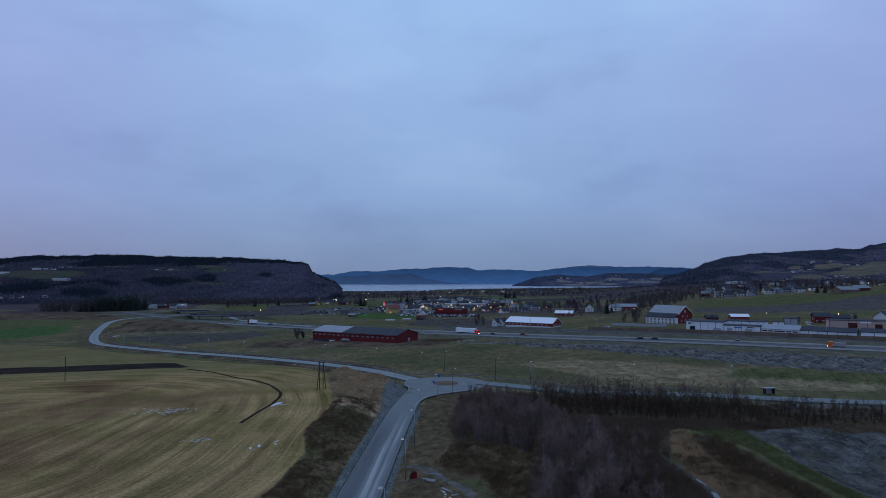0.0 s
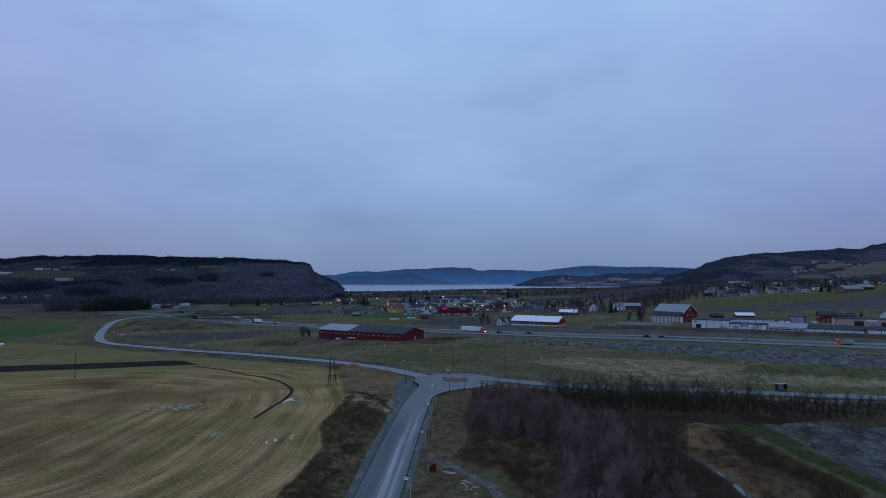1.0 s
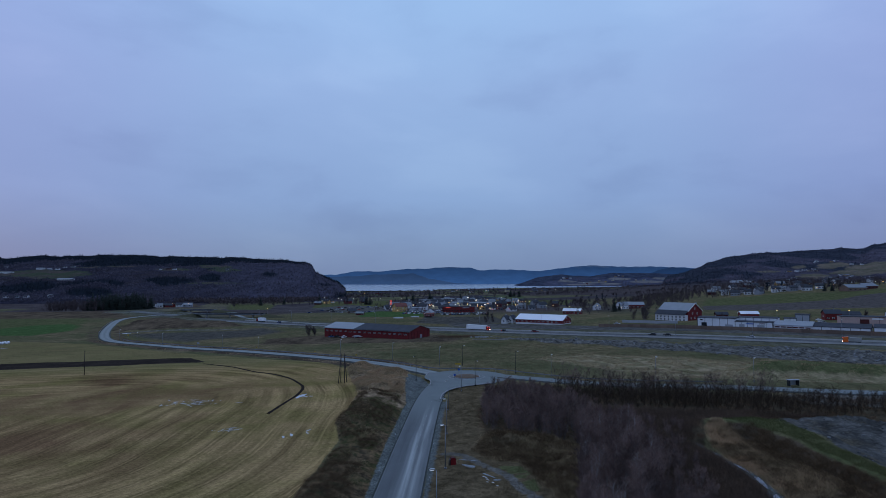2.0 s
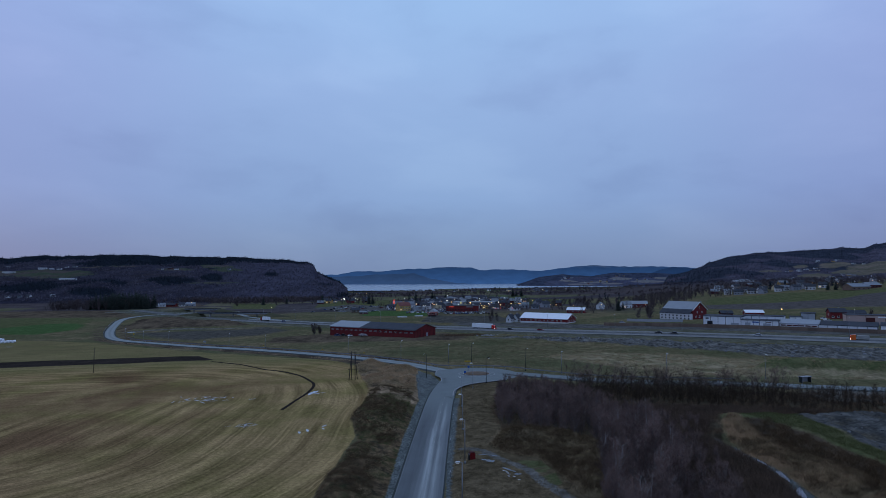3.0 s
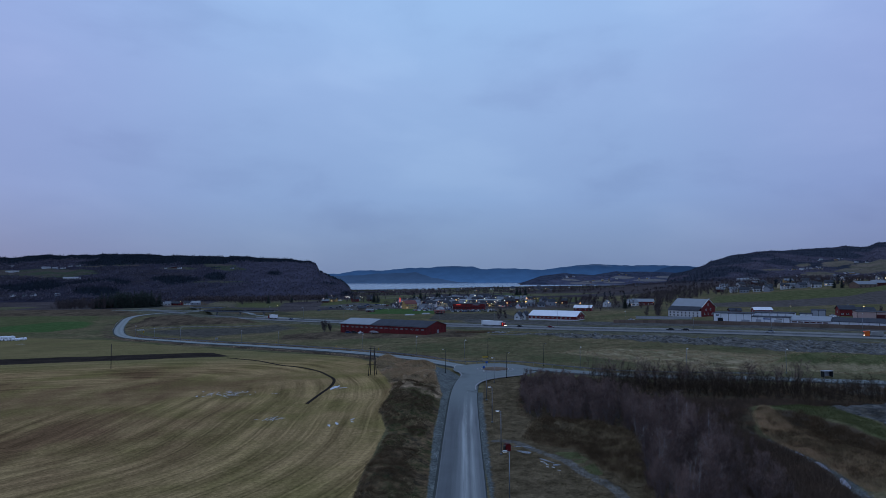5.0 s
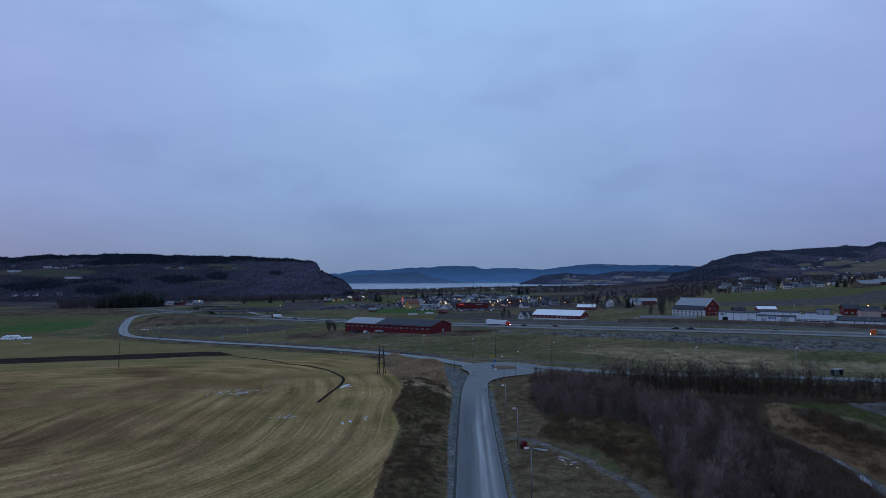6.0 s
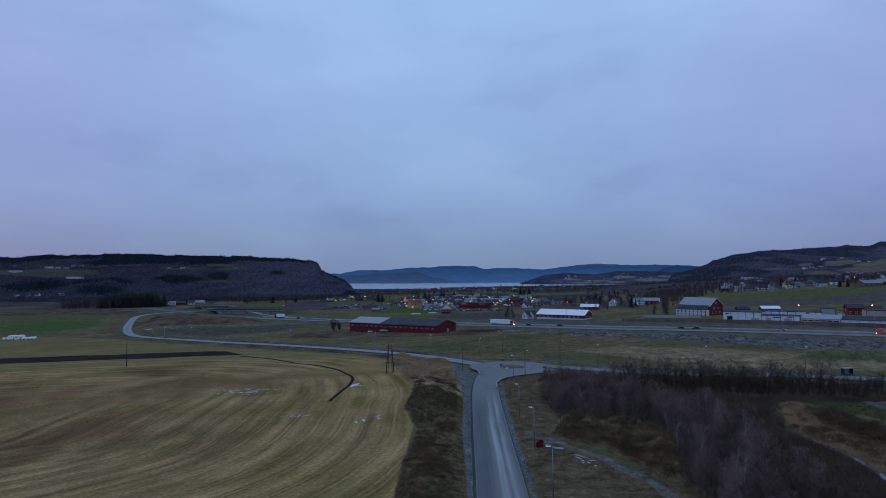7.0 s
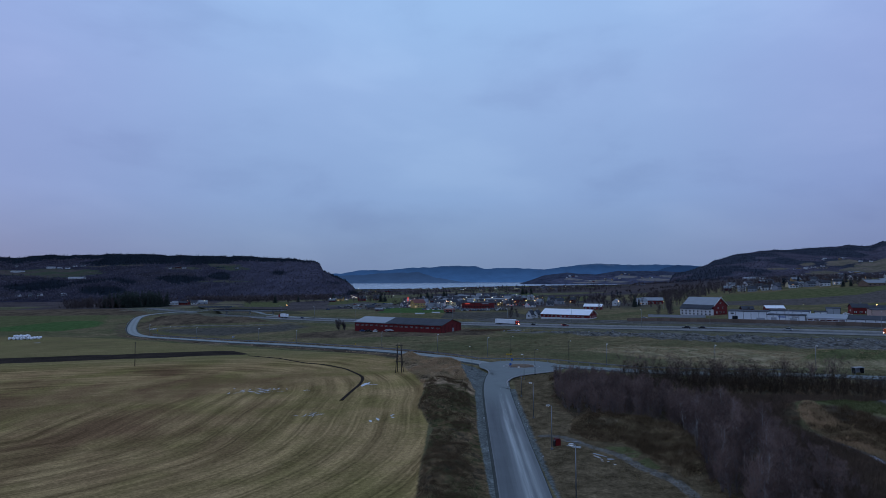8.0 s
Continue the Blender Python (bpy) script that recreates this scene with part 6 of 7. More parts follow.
def village(poly, n, group, where, gap, lo=8, hi=13, lit=0.35, walls=WALLS):
    for x, y, k in spots_in(poly, n, 0.0, 1.0, gap):
        w, r = walls[int(rng.integers(len(walls)))], ROOFS[int(rng.integers(len(ROOFS)))]
        L, W, e = lo + (hi - lo) * k, 5.5 + 1.5 * k, 2.6 + 1.6 * int(rng.integers(2))
        cottage((x, y), float(rng.uniform(-40, 40)), L, W, e, e + 2.2 + k, M[w], M[r], f"{WORDS[w]} wooden house with {ROOF_WORDS[r]} roof {where}", group, int(rng.random() < lit) + int(rng.random() < lit / 2),
                "house", y < 1100, 2, 1, True)


village([(-85, 720), (-62, 960), (60, 1010), (110, 880), (70, 800), (55, 700), (40, 705), (-20, 700)], 110, "village houses", "in the village", 9.5, 5.5, 9, lit=0.4)
village([(60, 640), (70, 700), (120, 800), (150, 760), (100, 680)], 9, "village houses", "at the village edge", 14, 7, 10, 0.2, ["grey_wood", "red_dark", "white_wood"])
village([(-270, 980), (-180, 900), (-120, 960), (-160, 1080)], 9, "farms on the plain", "among trees on the plain", 26)
for x, y, L, w, r in ((-443, 902, 9, "white_wood", "roof_dark"), (-431, 900, 8, "white_wood", "roof_grey"), (-421, 906, 16, "red_wood", "roof_dark"), (-406, 910, 9, "white_wood", "roof_dark"), (-396, 914, 14, "grey_wood", "roof_light")):
    cottage((x, y), float(rng.uniform(-20, 20)), L, 7, 3.0, 5.6, M[w], M[r], f"{WORDS[w]} farm building beyond the spruce stand", "farms on the plain", 0, "farmhouse", False, 2, 1, True)
village([(-420, 1250), (-420, 1900), (-180, 1850), (-150, 1400)], 12, "farms on the plain", "on the far plain", 60)
village([(-60, 1480), (40, 1900), (420, 1850), (300, 1450)], 14, "farms on the plain", "on the far plain", 60)
ABOVE = [(360, 832, 12, "red_dark"), (366, 806, 11, "white_wood"), (367, 779, 13, "grey_wood"), (383, 777, 12, "white_wood"), (389, 762, 11, "grey_wood"), (398, 782, 11, "white_wood"), (416, 773, 12, "white_wood"), (426, 778, 12, "white_wood"), (434, 768, 13, "grey_wood"), (446, 757, 13, "white_wood"),
         (410, 800, 11, "white_wood"), (430, 805, 11, "cream_wood"), (455, 780, 12, "grey_wood"), (395, 815, 11, "white_wood"), (380, 805, 11, "white_wood"), (470, 770, 12, "white_wood")]
for x, y, L, w in ABOVE:
    cottage((x, y), float(rng.uniform(-35, 35)), L * 0.82, 7.5, 3.9, 6.9, M[w], M["roof_dark" if x % 3 else "roof_grey"], f"{WORDS[w]} two-storey wooden house above the green field", "houses above the green field", int(rng.random() < 0.25), "house", True, 3, 2, True)
cottage((469, 706), 8, 24, 14, 3.6, 7.0, M["brown_wood"], M["roof_grey"], "broad dark barn with a low grey roof", "barns above the green field", 0, "barn", False, 4, 1, True)
cottage((492, 716), 14, 20, 12, 3.4, 6.4, M["red_dark"], M["roof_grey"], "low dark red barn with grey roof", "barns above the green field", 0, "barn", False, 4, 1, True)
village([(380, 900), (520, 860), (640, 800), (640, 880), (480, 960)], 14, "houses above the green field", "higher on the slope", 22, 9, 13, 0.25)


def hill_houses(hill, rows, where):
    """rows: bearing, share of the rise, length, wall."""
    for u, v, L, w in rows:
        x, y, z = (float(q) for q in hill.at(np.array(u), np.array(v)))
        cottage((x, y, z + 0.3), float(rng.uniform(-25, 25)), L * 0.8, 7, 2.6, 4.6, M[w], M["roof_light" if L > 25 else ROOFS[int(rng.integers(3))]], f"{WORDS[w]} farm building {where}", "farms on the hills", 0, "farmhouse", False, 2 if L < 25 else 4, 1, True)


def scatter(rows, n, du, dv):
    """A few houses round each place."""
    out = []
    for u, v in rows:
        for _ in range(n):
            out.append((u + float(rng.normal()) * du, v + float(rng.normal()) * dv, float(rng.uniform(9, 17)), WALLS[int(rng.integers(7))]))
    return out


hill_houses(HILL_W, [(-0.733, 0.655, 14, "white_wood"), (-0.676, 0.50, 26, "white_wood"), (-0.661, 0.50, 16, "grey_wood"), (-0.648, 0.51, 15, "white_wood"), (-0.635, 0.57, 14, "white_wood"), (-0.622, 0.555, 16, "grey_wood"), (-0.732, 0.47, 42, "white_wood"), (-0.634, 0.315, 46, "white_wood"),
                     (-0.476, 0.53, 9, "white_wood"), (-0.463, 0.525, 18, "red_dark"), (-0.453, 0.516, 13, "white_wood"), (-0.365, 0.524, 10, "grey_wood"), (-0.735, 0.07, 9, "white_wood"), (-0.715, 0.07, 8, "grey_wood"), (-0.70, 0.07, 9, "white_wood"), (-0.66, 0.07, 9, "grey_wood")], "in a clearing on the wooded hill")
hill_houses(HILL_E, scatter([(0.562, 0.472), (0.576, 0.468), (0.59, 0.486), (0.604, 0.47), (0.612, 0.50), (0.636, 0.667), (0.647, 0.672), (0.634, 0.287), (0.646, 0.351), (0.657, 0.334), (0.669, 0.283)], 2, 0.004, 0.012)
            + scatter([(0.68, 0.589), (0.564, 0.114), (0.572, 0.271), (0.586, 0.184), (0.692, 0.283), (0.61, 0.702), (0.534, 0.12), (0.55, 0.2)], 2, 0.008, 0.015) + [(0.474, 0.012, 26, "white_wood"), (0.486, 0.02, 26, "white_wood"), (0.497, 0.016, 16, "white_wood")], "on the farmed hillside")
hill_houses(HILL_P, scatter([(0.20, 0.6), (0.21, 0.7), (0.235, 0.4), (0.285, 0.75), (0.33, 0.5), (0.26, 0.35)], 4, 0.008, 0.06), "on the peninsula")


# ---- along the roads ----
def street_lamp(name, h, material, label, group, arm=0.5, head="lamp_cool", rz=0.0):
    ob = thing(name, (0, 0, -500), rz, label, "street lamp", group)
    part("pole", Geo().tube((0, 0, -0.3), (0, 0, h), 0.09, 0.05, 8), material, ob, smooth=True)
    part("foot", Geo().lathe([(0.22, -0.3), (0.22, 0.25), (0.12, 0.3)], 8), material, ob)
    part("arm", Geo().tube((0, 0, h - 0.05), (-arm, 0, h + 0.08), 0.05, 0.04, 6), material, ob)
    part("lamp_head", Geo().prism([(-arm - 0.55, h + 0.04), (-arm + 0.1, h + 0.02), (-arm + 0.1, h + 0.16), (-arm - 0.4, h + 0.17)], -0.15, 0.15), M["silver"] if material is M["steel"] else material, ob)
    part("lens", Geo().box((-arm - 0.2, 0, h + 0.0), (0.5, 0.24, 0.07)), M[head], ob, "pale lamp glass")
    return ob


def set_out(proto, rows):
    """rows: (x, y, turn); the first takes the thing itself."""
    for i, (x, y, rz) in enumerate(rows):
        m = pose(x, y, ground_z(x, y), 0, 0, rz)
        if i:
            copy_thing(proto, m)
        else:
            proto.matrix_world = m


set_out(street_lamp("street_lamp", 7.2, M["steel"], "slim grey steel street lamp beside the lane", "grey lamps along the lane", 0.35),
        [(-6.7, 78.1, 0), (-5.6, 102.6, 0), (-5.3, 126.6, 0), (-4.9, 150.8, 0), (-6.9, 54, 0), (-1.0, 176.5, 20), (29.5, 202, 100), (87.0, 183, 100), (60, 190, 100), (-7.9, 233, 130), (-27.5, 252, 130), (-53, 274, 125), (-98, 299, 125), (-122, 316, 125), (-165, 341, 130), (-188, 358, 135),
         (-222, 402, 150)])
set_out(street_lamp("street_lamp", 7.6, M["dark_steel"], "dark steel street lamp beside the roundabout", "dark lamps round the roundabout"), [(-15.2, 199.2, 0), (3.5, 186.0, 160), (18.6, 210, 180), (0.9, 232, 180)])
set_out(street_lamp("highway_lamp", 11.0, M["steel"], "tall thin grey lamp mast beside the highway", "masts along the highway", 1.6),
        [(92, 362, 60), (57, 394, 60), (157, 322, 60), (190, 300, 60), (124, 342, 60), (18, 420, 60), (-20, 445, 60), (-60, 472, 60), (-100, 500, 60), (-140, 528, 60), (230, 275, 60), (-178, 560, 60)])


def delineator():
    ob = thing("marker_post", (0, 0, -500), 0, "thin pale roadside marker post", "marker post", "marker posts along the lane")
    part("post", Geo().box((0, 0, 0.45), (0.10, 0.10, 1.1)), M["steel"], ob)
    part("reflector", Geo().box((0, -0.055, 0.85), (0.09, 0.02, 0.2)), M["white"], ob)
    return ob


set_out(delineator(), [(-8.1, 96, 0), (-7.9, 116, 0), (-16.4, 100, 0), (-15.7, 124, 0), (-7.0, 138, 0)])


def guard_rail(line, offset, group, label, lift=0.1, step=2.0):
    """A steel band on posts along a road."""
    pts = spline(line, step)
    ob = thing("guard_rail", (pts[0][0], pts[0][1], 0), 0, label, "guard rail", group)
    band = ribbon("rail", line, [(offset, 0.48), (offset + 0.05, 0.56), (offset, 0.64), (offset + 0.05, 0.72), (offset, 0.80)], M["steel"], "", lift, step, kind="")
    band.parent = ob
    band.matrix_parent_inverse = ob.matrix_world.inverted()
    post = Geo().box((0, 0, 0.2), (0.12, 0.12, 1.2)).mesh("post", M["steel"])
    for i in range(1, len(pts) - 1, 2):
        (ax, ay), (bx, by) = pts[i - 1], pts[i + 1]
        d = Vector((bx - ax, by - ay)).normalized()
        x, y = pts[i][0] + d.y * (offset - 0.1), pts[i][1] - d.x * (offset - 0.1)
        p = part("post", post, None, ob)
        p.location = Vector((x, y, float(base_height(*pts[i])) + lift)) - ob.location
    return ob


guard_rail([(-14, 224), (-27.3, 241), (-46.6, 260), (-73.4, 281), (-107.5, 304.4), (-146.7, 329), (-191.7, 367), (-222, 402)], 1.6, "rails along the road", "grey steel guard rail along the curving road")
guard_rail([(-14, 224), (-6, 219.6), (4, 219), (14, 214), (24, 203.5), (38, 191.5), (53.3, 185.5), (76.4, 180)], -0.3, "rails along the road", "grey steel guard rail behind the roundabout")
guard_rail([(-204, 570), (-138.5, 519), (-78, 476), (-17.9, 434.4), (21.2, 407), (58.3, 379), (101.3, 350), (150.9, 318), (200, 285), (290, 225)], 8.2, "rails along the highway", "pale steel guard rail beside the highway", step=4.0)
ribbon("highway_barrier", HIGHWAY[3:], [(8.9, -0.2), (8.95, 0.55), (9.2, 0.55), (9.35, -0.2)], M["concrete"], "low pale concrete barrier along the highway", step=4.0, category="barrier")
ribbon("highway_barrier", HIGHWAY[3:], [(-10.9, -0.4), (-10.8, 0.5), (-10.5, 0.5), (-10.4, -0.4)], M["concrete"], "low pale concrete barrier beyond the highway", step=4.0, category="barrier")
guard_rail([(-257, 446), (-288, 508), (-326, 590)], -4.2, "rails along the road", "steel guard rail round the bend", step=4.0)


def kerb_line(line, label):
    ob = ribbon("kerb", line, [(-0.16, -0.1), (-0.15, 0.14), (0.15, 0.14), (0.16, -0.1)], M["kerb"], label, 0.14, 0.6, category="kerb")
    return ob


kerb_line([(-11.4, 216), (-12.1, 210), (-12.2, 204), (-11.3, 199.5), (-10.6, 196.5), (-10.2, 192), (-10.5, 187)], "pale kerb round the corner of the junction")
kerb_line([(-6.95, 163), (-6.8, 167), (-6.3, 172), (-4.4, 178), (-1.0, 183), (4, 186.5), (10, 189.8)], "pale kerb round the inner corner of the junction")
# corner of asphalt inside the kerbs
for pts, nm in (([(-11.8, 214), (-11.9, 204), (-10.4, 197), (-9.9, 186), (-5, 186), (0, 200), (-6, 214)], "junction_apron"), ([(-6.6, 160), (-6.4, 171), (-4.2, 178), (-1, 183), (4, 186.5), (10, 189.6), (12, 196), (0, 200), (-10, 190), (-10.5, 166)], "junction_apron")):
    z = float(base_height(-5, 190)) + 0.125
    g = Geo().add([(x, y, float(base_height(x, y)) + 0.115) for x, y in pts], [tuple(range(len(pts)))])
    tagged(new(nm, g.mesh(nm, PLAZA)), "grey asphalt apron where lane and roundabout meet", "road", kind="structure")
# short centre dashes on the lane
for i, y in enumerate(range(62, 170, 9)):
    a = spline(ROAD, 1.0)
    x = min(a, key=lambda q: abs(q[1] - y))[0]
    g = Geo().box((x + 0.9, y, float(base_height(x, y)) + 0.106), (0.12, 1.0, 0.008), 0.02)
    tagged(new("lane_dash", g.mesh("lane_dash", M["kerb"])), "worn white centre dash on the lane", "road marking", "centre dashes of the lane", "structure")


def road_sign(at, rz, face, w, h, z, label, posts=1):
    ob = thing("road_sign", at, rz, label, "road sign", "signs round the roundabout")
    for k in range(posts):
        dx = (k - (posts - 1) / 2) * w * 0.8
        part("post", Geo().tube((dx, 0, -0.3), (dx, 0, z + h / 2), 0.05, 0.05, 6), M["steel"], ob)
    part("plate", Geo().box((0, -0.07, z), (w, 0.05, h)), face, ob)
    return ob


g = Geo()
ob = road_sign((-2.6, 199.5), 0, M["blue"], 0.7, 0.7, 1.6, "round blue arrow sign on a post")
ob = road_sign((-1.0, 210.5), 0, M["blue"], 0.7, 0.7, 1.8, "small blue sign behind the island")
ob = road_sign((-1.0, 219.8), 0, M["yellow"], 2.2, 0.5, 2.4, "yellow direction board on two posts", 2)
ob = road_sign((-140.7, 331), 0, M["panel_grey"], 1.3, 0.9, 1.8, "white board on two posts by the road", 2)
ob = road_sign((-222, 413), 0, M["yellow"], 0.9, 1.2, 2.2, "yellow board at the bend", 2)
for x, y in ((-44.5, 264.5), (-66, 281), (-101, 306)):
    ob = road_sign((x, y), 0, M["yellow"], 0.5, 0.6, 1.4, "small yellow marker board by the rail")


# ---- masts, boxes, bales and litter in the fields ----
def pylon():
    ob = thing("wooden_pylon", (-38.7, 195.9), 12, "tarred wooden power pole trestle with two leaning legs a side", "power pole")
    tops = [(-1.0, 0), (1.0, 0)]
    for tx, ty in tops:
        for s in (-1, 1):
            part("leg", Geo().tube((tx * 1.0 + 0.42 * s, s * 0.9, -0.4), (tx * 0.5, 0.12 * s, 9.3), 0.13, 0.10, 8), M["pole_wood"], ob, smooth=True)
    part("crossbar", Geo().tube((-1.6, 0, 3.4), (1.6, 0, 3.4), 0.08, 0.08, 6), M["pole_wood"], ob)
    part("crossbar", Geo().tube((-1.2, 0, 8.6), (1.2, 0, 8.6), 0.09, 0.09, 6), M["pole_wood"], ob)
    return ob


pylon()


def wooden_pole(h):
    ob = thing("wooden_pole", (0, 0, -500), 0, "single weathered wooden pole in the field", "power pole", "single poles")
    part("pole", Geo().tube((0, 0, -0.4), (0, 0, h), 0.14, 0.10, 8), M["pole_wood"], ob, smooth=True)
    part("cap", Geo().lathe([(0.16, h - 0.1), (0.12, h + 0.1), (0.02, h + 0.2)], 8), M["dark_steel"], ob)
    return ob


set_out(wooden_pole(8.8), [(-139.2, 224.5, 0)])


def cable_box():
    ob = thing("cabinet_box", (-4.3, 104.8), 15, "red covered cabinet on the gravel verge", "cabinet")
    part("body", Geo().prism([(-0.75, -0.1), (0.75, -0.1), (0.75, 1.25), (0.45, 1.6), (-0.45, 1.6), (-0.75, 1.25)], -0.6, 0.6), M["red_paint"], ob)
    part("lid", Geo().prism([(-0.82, 1.22), (-0.5, 1.62), (0.5, 1.62), (0.82, 1.22), (0.82, 1.30), (0.5, 1.72), (-0.5, 1.72), (-0.82, 1.30)], -0.66, 0.66), M["red_dark"], ob)
    ob.scale = (0.62, 0.62, 0.72)
    part("tarpaulin", Geo().prism([(-1.15, -0.1), (-0.8, -0.1), (-0.8, 1.35), (-1.0, 1.2)], -0.62, 0.55), M["black_paint"], ob, "black cover on one side")


cable_box()


def bales():
    rows = [(x, 0) for x in range(-9, 10, 2)]
    base = thing("silage_bale", (0, 0, -500), 0, "round silage bale wrapped in white film", "bale", "white wrapped bales in the field")
    prof = [(0.3, 0.0), (0.72, 0.06), (0.8, 0.3), (0.8, 1.1), (0.72, 1.34), (0.3, 1.4)]
    part("wrapping", Geo().lathe(prof, 14), M["plastic_white"], base, smooth=True)
    spots = []
    for r in range(3):
        for i in range(8):
            spots.append((-291.5 + i * 1.95 + 0.4 * r, 368.6 + r * 1.8 + i * 0.55, 0.0))
    spots += [(x + 0.9, y + 0.3, 1.38) for x, y, _ in spots if -290.5 < x < -283.0]
    for i, (x, y, dz) in enumerate(spots):
        x, y = x + float(rng.normal()) * 0.25, y + float(rng.normal()) * 0.25
        m = pose(x, y, ground_z(x, y) + dz * 0.94, 0, 0, float(rng.uniform(0, 90)))
        if i % 3:
            m = pose(x, y + 0.7, ground_z(x, y) + dz * 0.94 + 0.78, 90, 0, float(rng.uniform(-25, 25)))
        if i:
            copy_thing(base, m)
        else:
            base.matrix_world = m


bales()

t = Tree("standing_water")
WET = t.done((0.05, 0.055, 0.06), 0.06, 0.0, 0.6)
ICE = surface("thin_white_ice", (0.46, 0.47, 0.49), 0.45, 0.8, 9, 0.25, relief=0)


def puddle(x, y, a, b, rz, label="shallow puddle of rain on the ground"):
    g = Geo()
    n = 18
    z = max(ground_z(x + dx, y + dy) for dx, dy in ((0, 0), (a * 0.6, 0), (-a * 0.6, 0), (0, b * 0.6), (0, -b * 0.6))) + 0.03
    c, s = math.cos(rz), math.sin(rz)
    p = []
    for k in range(n):
        q = 2 * math.pi * k / n
        r = 1 + 0.14 * math.sin(3 * q + x) + 0.1 * math.sin(5 * q + y)
        u, v = a * r * math.cos(q), b * r * math.sin(q)
        p.append((x + u * c - v * s, y + u * s + v * c, z))
    g.add(p, [tuple(range(n))])
    frozen = x < -20
    tagged(new("puddle", g.mesh("puddle", ICE if frozen else WET)), "thin white ice in a wheel rut of the stubble" if frozen else label, "ice" if frozen else "puddle", kind="structure")


for x, y, a, b, r in ((-38.9, 125.4, 0.9, 0.28, 1.9), (-37.6, 127, 1.1, 0.3, 1.9), (-34.9, 130.6, 0.9, 0.2, 1.2), (-34.6, 128.3, 0.6, 0.2, 2.2), (-46.4, 172, 3.2, 0.75, 1.35), (-45, 171, 0.9, 0.3, 0.2), (-43.5, 171.5, 0.7, 0.25, 0.1),
                      *[(-74 + float(rng.normal()) * 4.0, 165 + float(rng.normal()) * 2.2, float(rng.uniform(0.4, 1.5)), float(rng.uniform(0.06, 0.16)), float(rng.normal()) * 0.9 + 0.2) for _ in range(40)], *[(-53 + float(rng.normal()) * 1.2, 132.6 + float(rng.normal()) * 0.8, float(rng.uniform(0.4, 1.3)), 0.07, float(rng.normal()) * 0.8 + 0.7) for _ in range(16)],
                      (-1.6, 103.6, 1.3, 0.6, -0.6), (-0.6, 106.5, 0.9, 0.2, -0.4), (-2.4, 107.2, 0.8, 0.2, -0.2), (1.3, 98.5, 1.6, 0.22, -0.9), (2.5, 96.3, 0.6, 0.35, 0.1), (43.1, 101, 2.2, 0.3, 1.6), (42.4, 93.5, 2.6, 0.45, 1.4), (40.8, 86, 2.4, 0.5, 1.2), (-258, 345, 2.6, 0.6, 0.1)):
    puddle(x, y, a, b, r)
g = Geo()
for k in range(7):
    px, py, a = 0.2 + 0.3 * k + rng.uniform(-0.5, 0.5), 98.6 - 0.75 * k + rng.uniform(-0.8, 0.8), rng.uniform(-1.3, -0.2)
    g.box((px, py, ground_z(px, py) + 0.05), (rng.uniform(0.3, 0.8), 0.1, 0.05), a)
tagged(new("plank_litter", g.mesh("plank_litter", M["white"])), "few pale offcuts lying on the muddy track", "litter")

# bus shelter on the eastern road
ob = thing("bus_shelter", (94.2, 175.2), 14, "small grey glazed bus shelter with flat roof", "bus shelter")
ob.scale = (0.85, 0.85, 0.85)
part("roof", Geo().box((0, 0, 2.3), (3.9, 1.8, 0.16)), M["roof_light"], ob)
for x in (-1.75, 1.75):
    for y in (-0.75, 0.75):
        part("post", Geo().tube((x, y, -0.2), (x, y, 2.25), 0.05, 0.05, 6), M["steel"], ob)
part("back_pane", Geo().box((0, 0.75, 1.25), (3.5, 0.04, 1.7)), M["panel_grey"], ob)
for x in (-1.75, 1.75):
    part("side_pane", Geo().box((x, 0, 1.25), (0.04, 1.4, 1.9)), M["glass"], ob)
part("bench", Geo().box((0, 0.4, 0.45), (3.0, 0.4, 0.08)), M["brown_wood"], ob)


# ---- fences and bridges ----
def board_fence(line, h, material, label, panel=4.0, group="noise fence along the highway"):
    pts = spline(line, panel)
    ob = thing("board_fence", (pts[0][0], pts[0][1], 0), 0, label, "fence", group)
    board = Geo().box((0, 0, h / 2 - 0.3), (panel * 1.02, 0.10, h + 0.6)).mesh("board", material)
    post = Geo().box((0, 0, h / 2 - 0.2), (0.2, 0.2, h + 0.5)).mesh("post", material)
    for (ax, ay), (bx, by) in zip(pts, pts[1:]):
        x, y, a = (ax + bx) / 2, (ay + by) / 2, math.atan2(by - ay, bx - ax)
        for mesh, nm, px, py in ((board, "board", x, y), (post, "post", ax, ay)):
            p = part(nm, mesh, None, ob)
            p.location = Vector((px, py, float(base_height(px, py)))) - ob.location
            p.rotation_euler = (0, 0, a)
            p.scale = (math.hypot(bx - ax, by - ay) / panel, 1, 1) if nm == "board" else (1, 1, 1)
    return ob


board_fence([(100, 418), (119, 403), (136, 388), (155, 372), (178, 358), (201, 344), (224, 328), (262, 301), (330, 255)], 2.2, M["brown_wood"], "brown stained board fence along the highway")
board_fence([(129, 462), (138, 450), (148, 436), (158, 428)], 2.0, M["panel_grey"], "pale grey panel fence in front of the barn", 2.0, "fences round the farm")


BANKING = surface("grassed_embankment", (0.075, 0.072, 0.045), 0.95, 0.3, 3, 0.3, spec=0.0)


